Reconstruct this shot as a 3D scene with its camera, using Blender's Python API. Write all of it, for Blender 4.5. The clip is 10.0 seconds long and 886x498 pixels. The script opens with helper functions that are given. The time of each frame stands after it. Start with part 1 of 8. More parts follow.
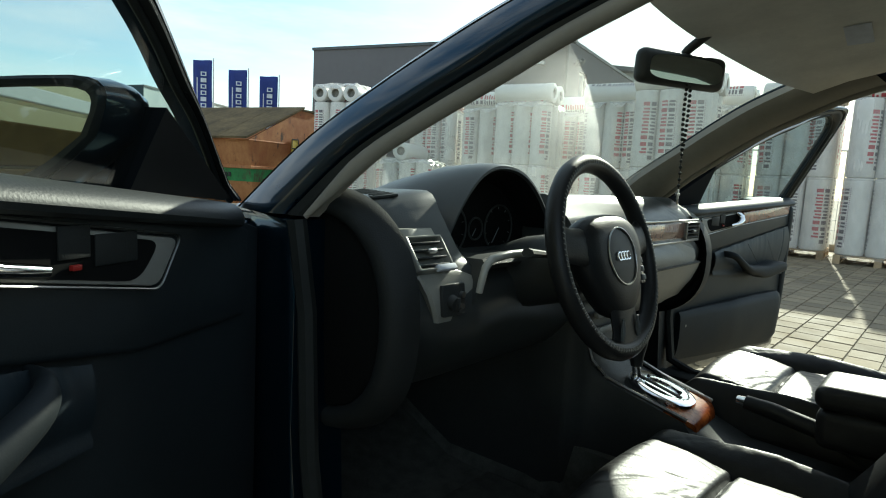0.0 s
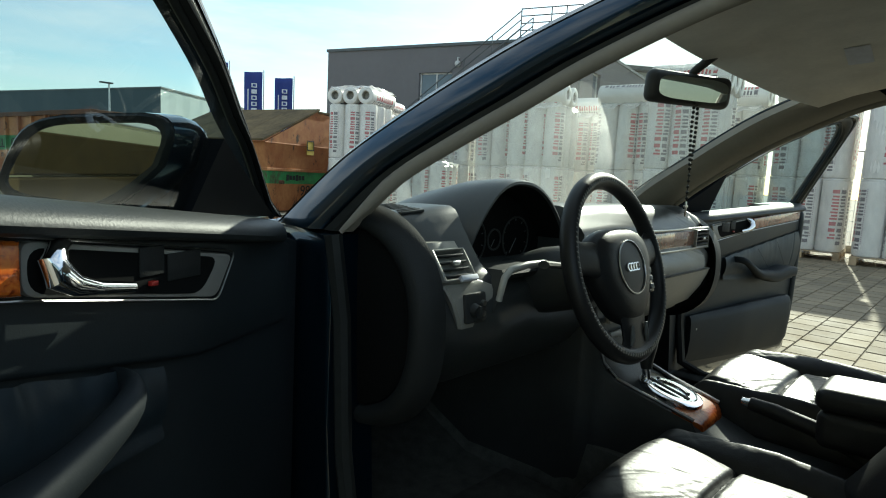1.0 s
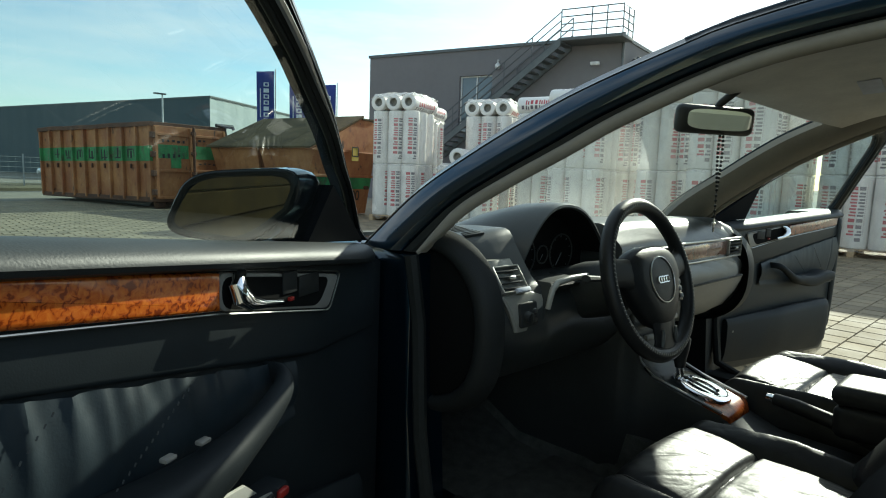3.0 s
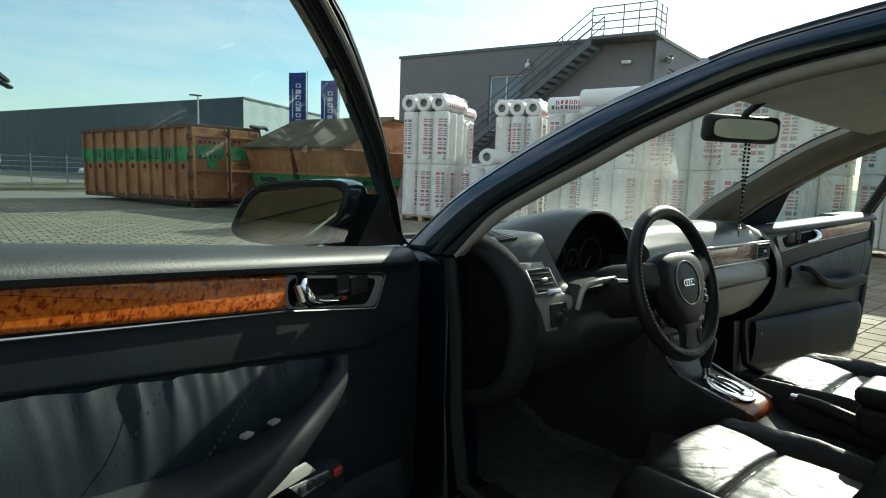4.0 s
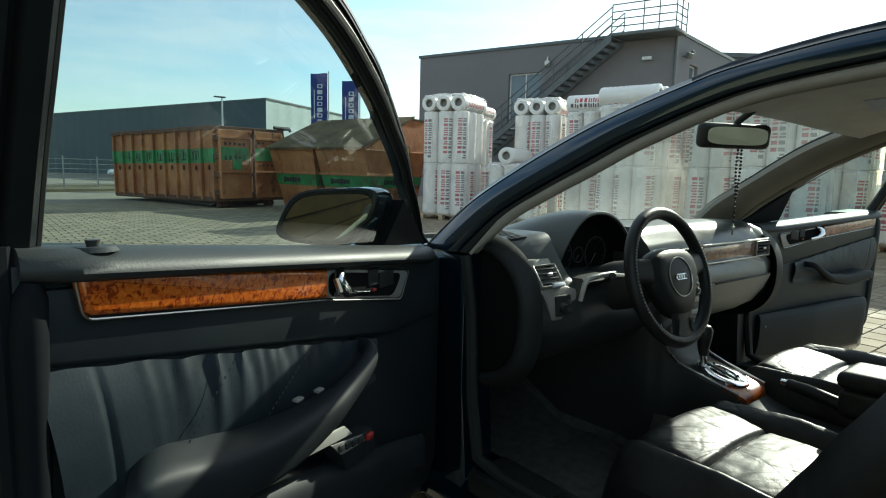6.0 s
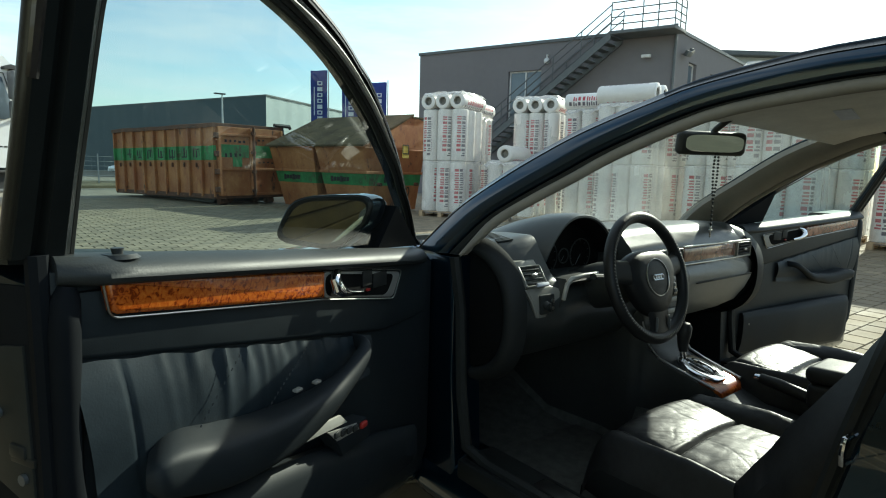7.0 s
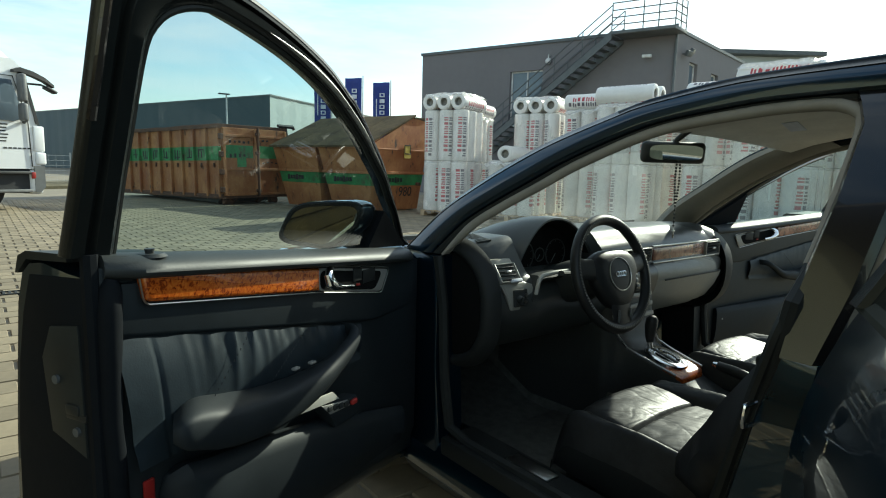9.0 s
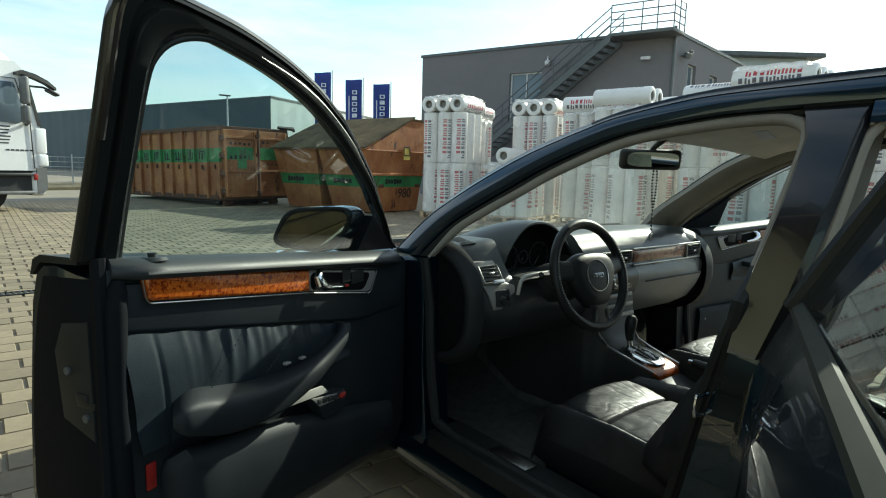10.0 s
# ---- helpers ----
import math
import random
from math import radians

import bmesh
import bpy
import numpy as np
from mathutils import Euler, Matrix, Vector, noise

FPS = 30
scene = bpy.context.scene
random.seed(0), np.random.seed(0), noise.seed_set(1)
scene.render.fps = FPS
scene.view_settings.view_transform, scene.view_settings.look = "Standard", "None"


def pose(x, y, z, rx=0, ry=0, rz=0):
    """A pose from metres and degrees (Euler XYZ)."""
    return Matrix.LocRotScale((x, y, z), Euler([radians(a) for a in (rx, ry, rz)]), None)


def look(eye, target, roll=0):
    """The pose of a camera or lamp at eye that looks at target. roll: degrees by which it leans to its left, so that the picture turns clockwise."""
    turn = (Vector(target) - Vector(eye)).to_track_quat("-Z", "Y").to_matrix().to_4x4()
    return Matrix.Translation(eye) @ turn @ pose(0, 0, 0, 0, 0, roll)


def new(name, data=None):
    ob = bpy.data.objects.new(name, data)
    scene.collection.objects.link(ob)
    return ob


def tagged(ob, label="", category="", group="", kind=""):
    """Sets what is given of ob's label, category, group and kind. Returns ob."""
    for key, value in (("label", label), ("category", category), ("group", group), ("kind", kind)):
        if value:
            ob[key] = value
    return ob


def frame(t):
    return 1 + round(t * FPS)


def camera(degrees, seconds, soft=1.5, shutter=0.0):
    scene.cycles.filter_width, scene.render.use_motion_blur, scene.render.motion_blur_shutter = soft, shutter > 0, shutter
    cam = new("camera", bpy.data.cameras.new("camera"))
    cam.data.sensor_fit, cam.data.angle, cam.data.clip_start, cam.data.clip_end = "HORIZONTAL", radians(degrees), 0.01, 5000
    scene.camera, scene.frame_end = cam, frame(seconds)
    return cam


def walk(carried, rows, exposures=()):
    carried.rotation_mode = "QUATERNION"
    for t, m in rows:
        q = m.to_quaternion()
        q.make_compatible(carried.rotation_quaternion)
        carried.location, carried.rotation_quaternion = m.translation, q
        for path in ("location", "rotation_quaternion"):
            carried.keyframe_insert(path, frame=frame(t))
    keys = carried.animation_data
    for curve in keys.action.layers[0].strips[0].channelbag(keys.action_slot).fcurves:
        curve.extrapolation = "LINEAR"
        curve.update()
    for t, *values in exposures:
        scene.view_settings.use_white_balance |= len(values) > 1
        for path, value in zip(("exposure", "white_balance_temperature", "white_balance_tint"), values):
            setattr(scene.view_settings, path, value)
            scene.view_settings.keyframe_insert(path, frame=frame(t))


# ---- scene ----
cam = camera(74.1, 10.0, 1.1)
PATH = [
    (0, (-1.39, -0.464, 1.029), (0.106, 0.842, 0.791), 3.1),
    (0.5, (-1.427, -0.484, 1.043), (0.056, 0.837, 0.806), 3.0),
    (1, (-1.468, -0.506, 1.061), (-0.001, 0.833, 0.82), 3.0),
    (1.5, (-1.517, -0.53, 1.078), (-0.07, 0.829, 0.837), 2.9),
    (2, (-1.567, -0.557, 1.094), (-0.143, 0.826, 0.855), 2.6),
    (2.5, (-1.614, -0.593, 1.109), (-0.213, 0.814, 0.868), 2.2),
    (4, (-1.738, -0.682, 1.144), (-0.441, 0.819, 0.894), 2.0),
    (4.5, (-1.77, -0.71, 1.151), (-0.499, 0.814, 0.898), 1.8),
    (5, (-1.795, -0.741, 1.154), (-0.543, 0.799, 0.899), 1.6),
    (5.5, (-1.82, -0.778, 1.158), (-0.576, 0.767, 0.904), 1.5),
    (7, (-1.884, -0.911, 1.195), (-0.642, 0.633, 0.925), 1.6),
    (7.5, (-1.902, -0.953, 1.208), (-0.66, 0.592, 0.94), 1.6),
    (8, (-1.92, -0.996, 1.214), (-0.683, 0.553, 0.944), 1.6),
    (8.5, (-1.94, -1.042, 1.218), (-0.705, 0.507, 0.947), 1.6),
    (9, (-1.956, -1.098, 1.225), (-0.724, 0.454, 0.951), 1.5),
    (9.5, (-1.971, -1.151, 1.237), (-0.74, 0.403, 0.964), 1.5),
    (10, (-1.98, -1.205, 1.246), (-0.75, 0.349, 0.975), 1.5),
]
EXPOSURE, KELVIN, TINT = 1.0, 6500.0, -8.0
walk(cam, [(t, look(eye, target, roll)) for t, eye, target, roll in PATH], [(0.0, EXPOSURE, KELVIN, TINT), (10.0, EXPOSURE, KELVIN, TINT)])

# ---------------------------------------------------------------- light
SUN_AZ, SUN_EL = 10.5, 27.5          # degrees from +x towards +y, and above the horizon
world = bpy.data.worlds.new("sky")
scene.world = world
world.use_nodes = True
wn = world.node_tree.nodes
wn.clear()
sky = wn.new("ShaderNodeTexSky")
sky.sky_type = "NISHITA"
sky.sun_disc = False
sky.sun_elevation = radians(SUN_EL)
sky.sun_rotation = radians(90 - SUN_AZ)
sky.air_density, sky.dust_density, sky.ozone_density = 1.0, 0.7, 1.6
wtc = wn.new("ShaderNodeTexCoord")
wmap = wn.new("ShaderNodeMapping")
wmap.inputs["Scale"].default_value = (1.2, 1.2, 6.0)
wno = wn.new("ShaderNodeTexNoise")
wno.inputs["Scale"].default_value = 1.7
wno.inputs["Detail"].default_value = 7.0
wno.inputs["Roughness"].default_value = 0.62
wra = wn.new("ShaderNodeValToRGB")
wra.color_ramp.elements[0].position = 0.37
wra.color_ramp.elements[1].position = 0.80
wmix = wn.new("ShaderNodeMix")
wmix.data_type = "RGBA"
wmix.inputs["B"].default_value = (5.9, 5.72, 6.1, 1)
wbg = wn.new("ShaderNodeBackground")
wbg.inputs["Strength"].default_value = 0.115
wout = wn.new("ShaderNodeOutputWorld")
wl = world.node_tree.links
wl.new(wtc.outputs["Generated"], wmap.inputs["Vector"])
wl.new(wmap.outputs["Vector"], wno.inputs["Vector"])
wl.new(wno.outputs["Fac"], wra.inputs["Fac"])
wl.new(wra.outputs["Color"], wmix.inputs["Factor"])
wl.new(sky.outputs["Color"], wmix.inputs["A"])
wl.new(wmix.outputs["Result"], wbg.inputs["Color"])
wl.new(wbg.outputs["Background"], wout.inputs["Surface"])

sun = new("sun", bpy.data.lights.new("sun", "SUN"))
sun.data.energy, sun.data.angle, sun.data.color = 3.75, radians(0.6), (1.0, 0.95, 0.86)
sv = Vector((math.cos(radians(SUN_EL)) * math.cos(radians(SUN_AZ)), math.cos(radians(SUN_EL)) * math.sin(radians(SUN_AZ)), math.sin(radians(SUN_EL))))
sun.matrix_world = look(sv * 60, (0, 0, 0))


# ---------------------------------------------------------------- materials
def mat(name, col, rough=0.5, metal=0.0, var=0.18, scale=6.0, bump=0.0, bscale=120.0, coat=0.0, col2=None, spec=0.5, rvar=0.1, detail=6.0, bdist=0.0012):
    """A principled surface whose colour and gloss wander at two sizes, with a fine relief."""
    m = bpy.data.materials.new(name)
    m.use_nodes = True
    nt = m.node_tree
    b = nt.nodes["Principled BSDF"]
    tc = nt.nodes.new("ShaderNodeTexCoord")
    n1 = nt.nodes.new("ShaderNodeTexNoise")
    n1.inputs["Scale"].default_value, n1.inputs["Detail"].default_value = scale, detail
    n2 = nt.nodes.new("ShaderNodeTexNoise")
    n2.inputs["Scale"].default_value, n2.inputs["Detail"].default_value = scale * 7.3, 3.0
    add = nt.nodes.new("ShaderNodeMath")
    add.operation = "MULTIPLY_ADD"
    add.inputs[1].default_value = 0.4
    ramp = nt.nodes.new("ShaderNodeValToRGB")
    c2 = col2 or tuple(min(1, c * (1 + var)) for c in col)
    c1 = tuple(c * (1 - var) for c in col)
    ramp.color_ramp.elements[0].position, ramp.color_ramp.elements[1].position = 0.5, 0.9
    ramp.color_ramp.elements[0].color, ramp.color_ramp.elements[1].color = (*c1, 1), (*c2, 1)
    l = nt.links
    l.new(tc.outputs["Object"], n1.inputs["Vector"])
    l.new(tc.outputs["Object"], n2.inputs["Vector"])
    l.new(n2.outputs["Fac"], add.inputs[0])
    l.new(n1.outputs["Fac"], add.inputs[2])
    l.new(add.outputs[0], ramp.inputs["Fac"])
    l.new(ramp.outputs["Color"], b.inputs["Base Color"])
    rr = nt.nodes.new("ShaderNodeMapRange")
    rr.inputs["From Min"].default_value, rr.inputs["From Max"].default_value = 0.3, 0.7
    rr.inputs["To Min"].default_value, rr.inputs["To Max"].default_value = max(0.01, rough * (1 - rvar)), min(1, rough * (1 + rvar))
    l.new(n1.outputs["Fac"], rr.inputs["Value"])
    l.new(rr.outputs["Result"], b.inputs["Roughness"])
    b.inputs["Metallic"].default_value = metal
    b.inputs["Specular IOR Level"].default_value = spec
    b.inputs["Coat Weight"].default_value = coat
    b.inputs["Coat Roughness"].default_value = 0.025
    if bump:
        n3 = nt.nodes.new("ShaderNodeTexNoise")
        n3.inputs["Scale"].default_value, n3.inputs["Detail"].default_value = bscale, 2.0
        bp = nt.nodes.new("ShaderNodeBump")
        bp.inputs["Strength"].default_value, bp.inputs["Distance"].default_value = bump, bdist
        l.new(tc.outputs["Object"], n3.inputs["Vector"])
        l.new(n3.outputs["Fac"], bp.inputs["Height"])
        l.new(bp.outputs["Normal"], b.inputs["Normal"])
    return m


def glass(name, tint, clear=0.9, rough=0.0, dust_haze=0.0):
    """A thin pane: part clear, part mirror by the angle, with a patchy film of dust that supplies haze."""
    m = bpy.data.materials.new(name)
    m.use_nodes = True
    nt = m.node_tree
    nt.nodes.clear()
    out = nt.nodes.new("ShaderNodeOutputMaterial")
    tr = nt.nodes.new("ShaderNodeBsdfTransparent")
    tr.inputs["Color"].default_value = (*tint, 1)
    gl = nt.nodes.new("ShaderNodeBsdfGlossy")
    gl.inputs["Roughness"].default_value = rough
    gl.inputs["Color"].default_value = (clear, clear, clear, 1)
    lw = nt.nodes.new("ShaderNodeLayerWeight")
    lw.inputs["Blend"].default_value = 0.5
    pw = nt.nodes.new("ShaderNodeMath")
    pw.operation = "POWER"
    pw.inputs[1].default_value = 5.0
    fr = nt.nodes.new("ShaderNodeMath")
    fr.operation = "MULTIPLY_ADD"
    fr.inputs[1].default_value, fr.inputs[2].default_value = 0.92, 0.06
    nt.links.new(lw.outputs["Facing"], pw.inputs[0])
    nt.links.new(pw.outputs[0], fr.inputs[0])
    mx = nt.nodes.new("ShaderNodeMixShader")
    nt.links.new(fr.outputs[0], mx.inputs["Fac"])
    nt.links.new(tr.outputs["BSDF"], mx.inputs[1])
    nt.links.new(gl.outputs["BSDF"], mx.inputs[2])
    last = mx.outputs["Shader"]
    if dust_haze:
        tc = nt.nodes.new("ShaderNodeTexCoord")
        no = nt.nodes.new("ShaderNodeTexNoise")
        no.inputs["Scale"].default_value, no.inputs["Detail"].default_value = 4.0, 8.0
        mr = nt.nodes.new("ShaderNodeMapRange")
        mr.inputs["From Min"].default_value, mr.inputs["From Max"].default_value = 0.3, 0.7
        mr.inputs["To Min"].default_value, mr.inputs["To Max"].default_value = dust_haze * 0.6, dust_haze * 1.4
        df, tl = nt.nodes.new("ShaderNodeBsdfDiffuse"), nt.nodes.new("ShaderNodeBsdfTranslucent")
        for b in (df, tl):
            b.inputs["Color"].default_value = (0.80, 0.78, 0.72, 1)
        both, hazed = nt.nodes.new("ShaderNodeMixShader"), nt.nodes.new("ShaderNodeMixShader")
        both.inputs["Fac"].default_value = 0.6
        nt.links.new(df.outputs["BSDF"], both.inputs[1])
        nt.links.new(tl.outputs["BSDF"], both.inputs[2])
        nt.links.new(tc.outputs["Object"], no.inputs["Vector"])
        nt.links.new(no.outputs["Fac"], mr.inputs["Value"])
        nt.links.new(mr.outputs["Result"], hazed.inputs["Fac"])
        nt.links.new(last, hazed.inputs[1])
        nt.links.new(both.outputs["Shader"], hazed.inputs[2])
        last = hazed.outputs["Shader"]
    nt.links.new(last, out.inputs["Surface"])
    return m


def emboss(m, kind, scale, strength, dist=0.01, stretch=(1, 1, 1)):
    """Adds a second relief to a material: wrinkles ('wave') or creases ('voronoi')."""
    nt = m.node_tree
    b = nt.nodes["Principled BSDF"]
    tc = nt.nodes.new("ShaderNodeTexCoord")
    mp = nt.nodes.new("ShaderNodeMapping")
    mp.inputs["Scale"].default_value = stretch
    nt.links.new(tc.outputs["Object"], mp.inputs["Vector"])
    if kind == "voronoi":
        tx = nt.nodes.new("ShaderNodeTexVoronoi")
        tx.feature = "DISTANCE_TO_EDGE"
        tx.inputs["Scale"].default_value = scale
        out = tx.outputs["Distance"]
    else:
        tx = nt.nodes.new("ShaderNodeTexNoise")
        tx.inputs["Scale"].default_value, tx.inputs["Detail"].default_value = scale, 5.0
        tx.inputs["Distortion"].default_value = 0.35
        out = tx.outputs["Fac"]
    nt.links.new(mp.outputs["Vector"], tx.inputs["Vector"])
    bp = nt.nodes.new("ShaderNodeBump")
    bp.inputs["Strength"].default_value, bp.inputs["Distance"].default_value = strength, dist
    nt.links.new(out, bp.inputs["Height"])
    old = b.inputs["Normal"].links
    if old:
        nt.links.new(old[0].from_socket, bp.inputs["Normal"])
    nt.links.new(bp.outputs["Normal"], b.inputs["Normal"])
    return m


PAINT = mat("dark_blue_metallic_paint", (0.0050, 0.0255, 0.0480), 0.30, 0.85, 0.05, 8, coat=1.0, spec=0.35)
PAINT.node_tree.nodes["Principled BSDF"].inputs["Coat IOR"].default_value = 1.65
PAINT.node_tree.nodes["Principled BSDF"].inputs["Coat Roughness"].default_value = 0.018
BLACK_PLASTIC = mat("black_grained_plastic", (0.030, 0.033, 0.033), 0.5, 0, 0.15, 8, 0.35, 420, spec=0.35)
SOFT_BLACK = mat("soft_dark_dash_skin", (0.033, 0.037, 0.037), 0.36, 0, 0.15, 5, 0.22, 420, spec=0.7)
TRIM_SILVER = mat("silver_grey_dash_trim", (0.40, 0.395, 0.36), 0.32, 0, 0.06, 8, 0.2, 500, spec=0.7)
VENT_SILVER = mat("dull_silver_vent_trim", (0.27, 0.265, 0.235), 0.38, 0, 0.08, 8, 0.2, 500, spec=0.5)
WHEEL_SKIN = mat("black_smooth_wheel_leather", (0.012, 0.013, 0.014), 0.46, 0, 0.2, 14, 0.3, 380, spec=0.38)
DASH_GREY = mat("grey_lower_dash_plastic", (0.20, 0.202, 0.188), 0.42, 0, 0.1, 6, 0.3, 400)
LEATHER = emboss(emboss(emboss(mat("black_worn_leather", (0.024, 0.025, 0.026), 0.44, 0, 0.35, 7, 0.25, 240, spec=0.34, rvar=0.15), "noise", 6, 0.04, 0.003, (1, 2.4, 1)), "voronoi", 30, 0.03, 0.0014), "noise", 24, 0.03, 0.0012, (1.0, 3.0, 1.0))
BLUE_LEATHER = emboss(mat("dark_blue_grey_leather", (0.0145, 0.0225, 0.029), 0.5, 0, 0.2, 9, 0.15, 300, spec=0.35), "voronoi", 160, 0.04, 0.0008)
DOOR_SKIN = mat("dark_blue_grey_door_skin", (0.017, 0.022, 0.025), 0.45, 0, 0.15, 6, 0.12, 420, spec=0.3)
ARM_SKIN = mat("dark_padded_door_skin", (0.013, 0.017, 0.020), 0.58, 0, 0.15, 6, 0.10, 420, spec=0.2)
PAD_SKIN = mat("dark_grained_sill_pad", (0.028, 0.032, 0.033), 0.52, 0, 0.15, 5, 0.30, 300, spec=0.30)
RUBBER = mat("black_rubber_seal", (0.019, 0.021, 0.020), 0.5, 0, 0.2, 10, spec=0.22)
GLOSS_BLACK = mat("gloss_black_trim", (0.008, 0.008, 0.009), 0.2, 0, 0.1, 10, coat=0.6)
FRAME_BLACK = mat("matt_black_frame_coat", (0.011, 0.013, 0.013), 0.24, 0, 0.1, 10, spec=0.22)
CHROME = mat("chrome", (0.75, 0.76, 0.78), 0.08, 1.0, 0.05, 10)
SATIN = mat("satin_metal", (0.45, 0.45, 0.44), 0.3, 1.0, 0.1, 12)
HEADLINER = mat("grey_headliner_cloth", (0.68, 0.665, 0.61), 0.9, 0, 0.08, 12, 0.4, 500)
BEIGE_TRIM = mat("beige_grey_pillar_trim", (0.262, 0.240, 0.198), 0.75, 0, 0.08, 12, 0.3, 420)
CARPET = mat("dark_grey_carpet", (0.085, 0.088, 0.078), 0.95, 0, 0.3, 30, 0.5, 600)
STRIP_GREY = mat("grey_satin_strip", (0.034, 0.036, 0.029), 0.65, 0, 0.15, 8, spec=0.1)
STITCH = mat("dark_grey_thread", (0.10, 0.10, 0.095), 0.7)
RED = mat("red_plastic", (0.30, 0.018, 0.015), 0.4)
GREY_SWITCH = mat("grey_switch_plastic", (0.25, 0.245, 0.225), 0.4)
EDGE_BLACK = mat("dark_door_edge", (0.0065, 0.0080, 0.010), 0.7, 0, 0.15, 8, spec=0.08)
DASH_END = mat("dull_black_end_plastic", (0.017, 0.019, 0.019), 0.6, 0, 0.12, 8, 0.3, 400, spec=0.25)
# near-black that carries the shade inside the instrument hood, also dark trim
SHADE_TRIM_BLACK = mat("dull_black_shade_and_trim", (0.006, 0.0065, 0.0065), 0.9, 0, 0.1, 8, spec=0.08)
# the windscreen's film is set heavier to add a veil over the view
WINDSHIELD = glass("windshield_glass", (0.86, 0.92, 0.89), dust_haze=0.07)
DOOR_GLASS = glass("green_tinted_door_glass", (0.56, 0.68, 0.69), dust_haze=0.012)
DARK_GLASS = glass("dark_tinted_glass", (0.42, 0.48, 0.46))
MIRROR = mat("mirror_silver", (0.60, 0.60, 0.56), 0.015, 1.0, 0.01, 4)


def burl(name, dark, mid, light, scale=38):
    """Lacquered burl wood: speckled figure under a clear coat."""
    m = mat(name, mid, 0.25, 0, coat=1.0)
    m.node_tree.nodes["Principled BSDF"].inputs["Coat Roughness"].default_value = 0.05
    nt = m.node_tree
    b = nt.nodes["Principled BSDF"]
    tc = nt.nodes.new("ShaderNodeTexCoord")
    n = nt.nodes.new("ShaderNodeTexNoise")
    n.inputs["Scale"].default_value, n.inputs["Detail"].default_value, n.inputs["Distortion"].default_value = scale, 6.0, 0.9
    r = nt.nodes.new("ShaderNodeValToRGB")
    r.color_ramp.elements[0].position, r.color_ramp.elements[0].color = 0.38, (*dark, 1)
    r.color_ramp.elements[1].position, r.color_ramp.elements[1].color = 0.66, (*light, 1)
    e = r.color_ramp.elements.new(0.47)
    e.color = (*mid, 1)
    nt.links.new(tc.outputs["Object"], n.inputs["Vector"])
    nt.links.new(n.outputs["Fac"], r.inputs["Fac"])
    nt.links.new(r.outputs["Color"], b.inputs["Base Color"])
    return m


BURL = burl("orange_burl_walnut", (0.17, 0.027, 0.004), (0.42, 0.084, 0.010), (0.54, 0.148, 0.020), 115)
BURL_GATE = burl("orange_walnut_gate", (0.14, 0.025, 0.006), (0.25, 0.056, 0.012), (0.34, 0.098, 0.022), 60)
BURL.node_tree.nodes["Principled BSDF"].inputs["Coat Weight"].default_value = 0.6
BURL_GATE.node_tree.nodes["Principled BSDF"].inputs["Coat Weight"].default_value = 0.05
BURL_GATE.node_tree.nodes["Principled BSDF"].inputs["Specular IOR Level"].default_value = 0.12
BURL_DARK = burl("reddish_walnut_trim", (0.10, 0.03, 0.018), (0.20, 0.07, 0.04), (0.30, 0.13, 0.08), 26)

GREY_WALL = mat("grey_render_wall", (0.155, 0.15, 0.158), 0.85, 0, 0.07, 0.6, 0.3, 60)
HALL_DARK = mat("blue_grey_cladding", (0.047, 0.072, 0.084), 0.6, 0, 0.06, 0.3)
HALL_LIGHT = mat("pale_grey_cladding", (0.42, 0.45, 0.44), 0.6, 0, 0.05, 0.3)
STEEL = mat("grey_painted_steel", (0.09, 0.10, 0.105), 0.5, 0.2, 0.15, 4)
ROOF_EDGE = mat("pale_roof_edge", (0.55, 0.56, 0.56), 0.5)
WINDOW_DARK = mat("window_glass_dark", (0.10, 0.13, 0.16), 0.06, 0, 0.1, 1)
SILVER_PAINT = mat("silver_vehicle_paint", (0.50, 0.52, 0.53), 0.28, 0.4, 0.05, 3, coat=0.6)
WHITE_PAINT = mat("white_vehicle_paint", (0.78, 0.79, 0.79), 0.25, 0, 0.03, 3, coat=0.6)
DARK_TRIM = mat("dark_vehicle_plastic", (0.018, 0.019, 0.020), 0.55)
MIRROR_SHELL = mat("grey_vehicle_plastic", (0.13, 0.135, 0.135), 0.5)
TYRE = mat("tyre_rubber", (0.02, 0.02, 0.02), 0.85, 0, 0.2, 20)
FLAG_BLUE = mat("blue_flag_cloth", (0.025, 0.045, 0.22), 0.8, 0, 0.1, 3)
FLAG_WHITE = mat("white_flag_print", (0.62, 0.65, 0.72), 0.8)
RUST_ORANGE = mat("rusty_orange_container_paint", (0.44, 0.150, 0.046), 0.65, 0, 0.3, 1.7, 0.4, 40, col2=(0.49, 0.225, 0.085))
RUST = mat("brown_rust", (0.11, 0.05, 0.028), 0.85, 0, 0.4, 5, 0.5, 50)
LID_BROWN = mat("weathered_brown_lid", (0.105, 0.078, 0.042), 0.9, 0, 0.45, 1.6, 0.5, 30, spec=0.15)
GREEN_BAND = mat("green_paint_band", (0.045, 0.24, 0.075), 0.6, 0, 0.35, 2.2)
BLACK_PRINT = mat("black_print", (0.02, 0.02, 0.02), 0.7)
YELLOW_SIGN = mat("yellow_sign_sheet", (0.55, 0.42, 0.08), 0.6)
PALLET_WOOD = mat("raw_pallet_wood", (0.42, 0.31, 0.19), 0.85, 0, 0.25, 6, 0.4, 80)
CANOPY_BROWN = mat("brown_canopy_boards", (0.075, 0.055, 0.032), 0.8, 0, 0.3, 1.2)
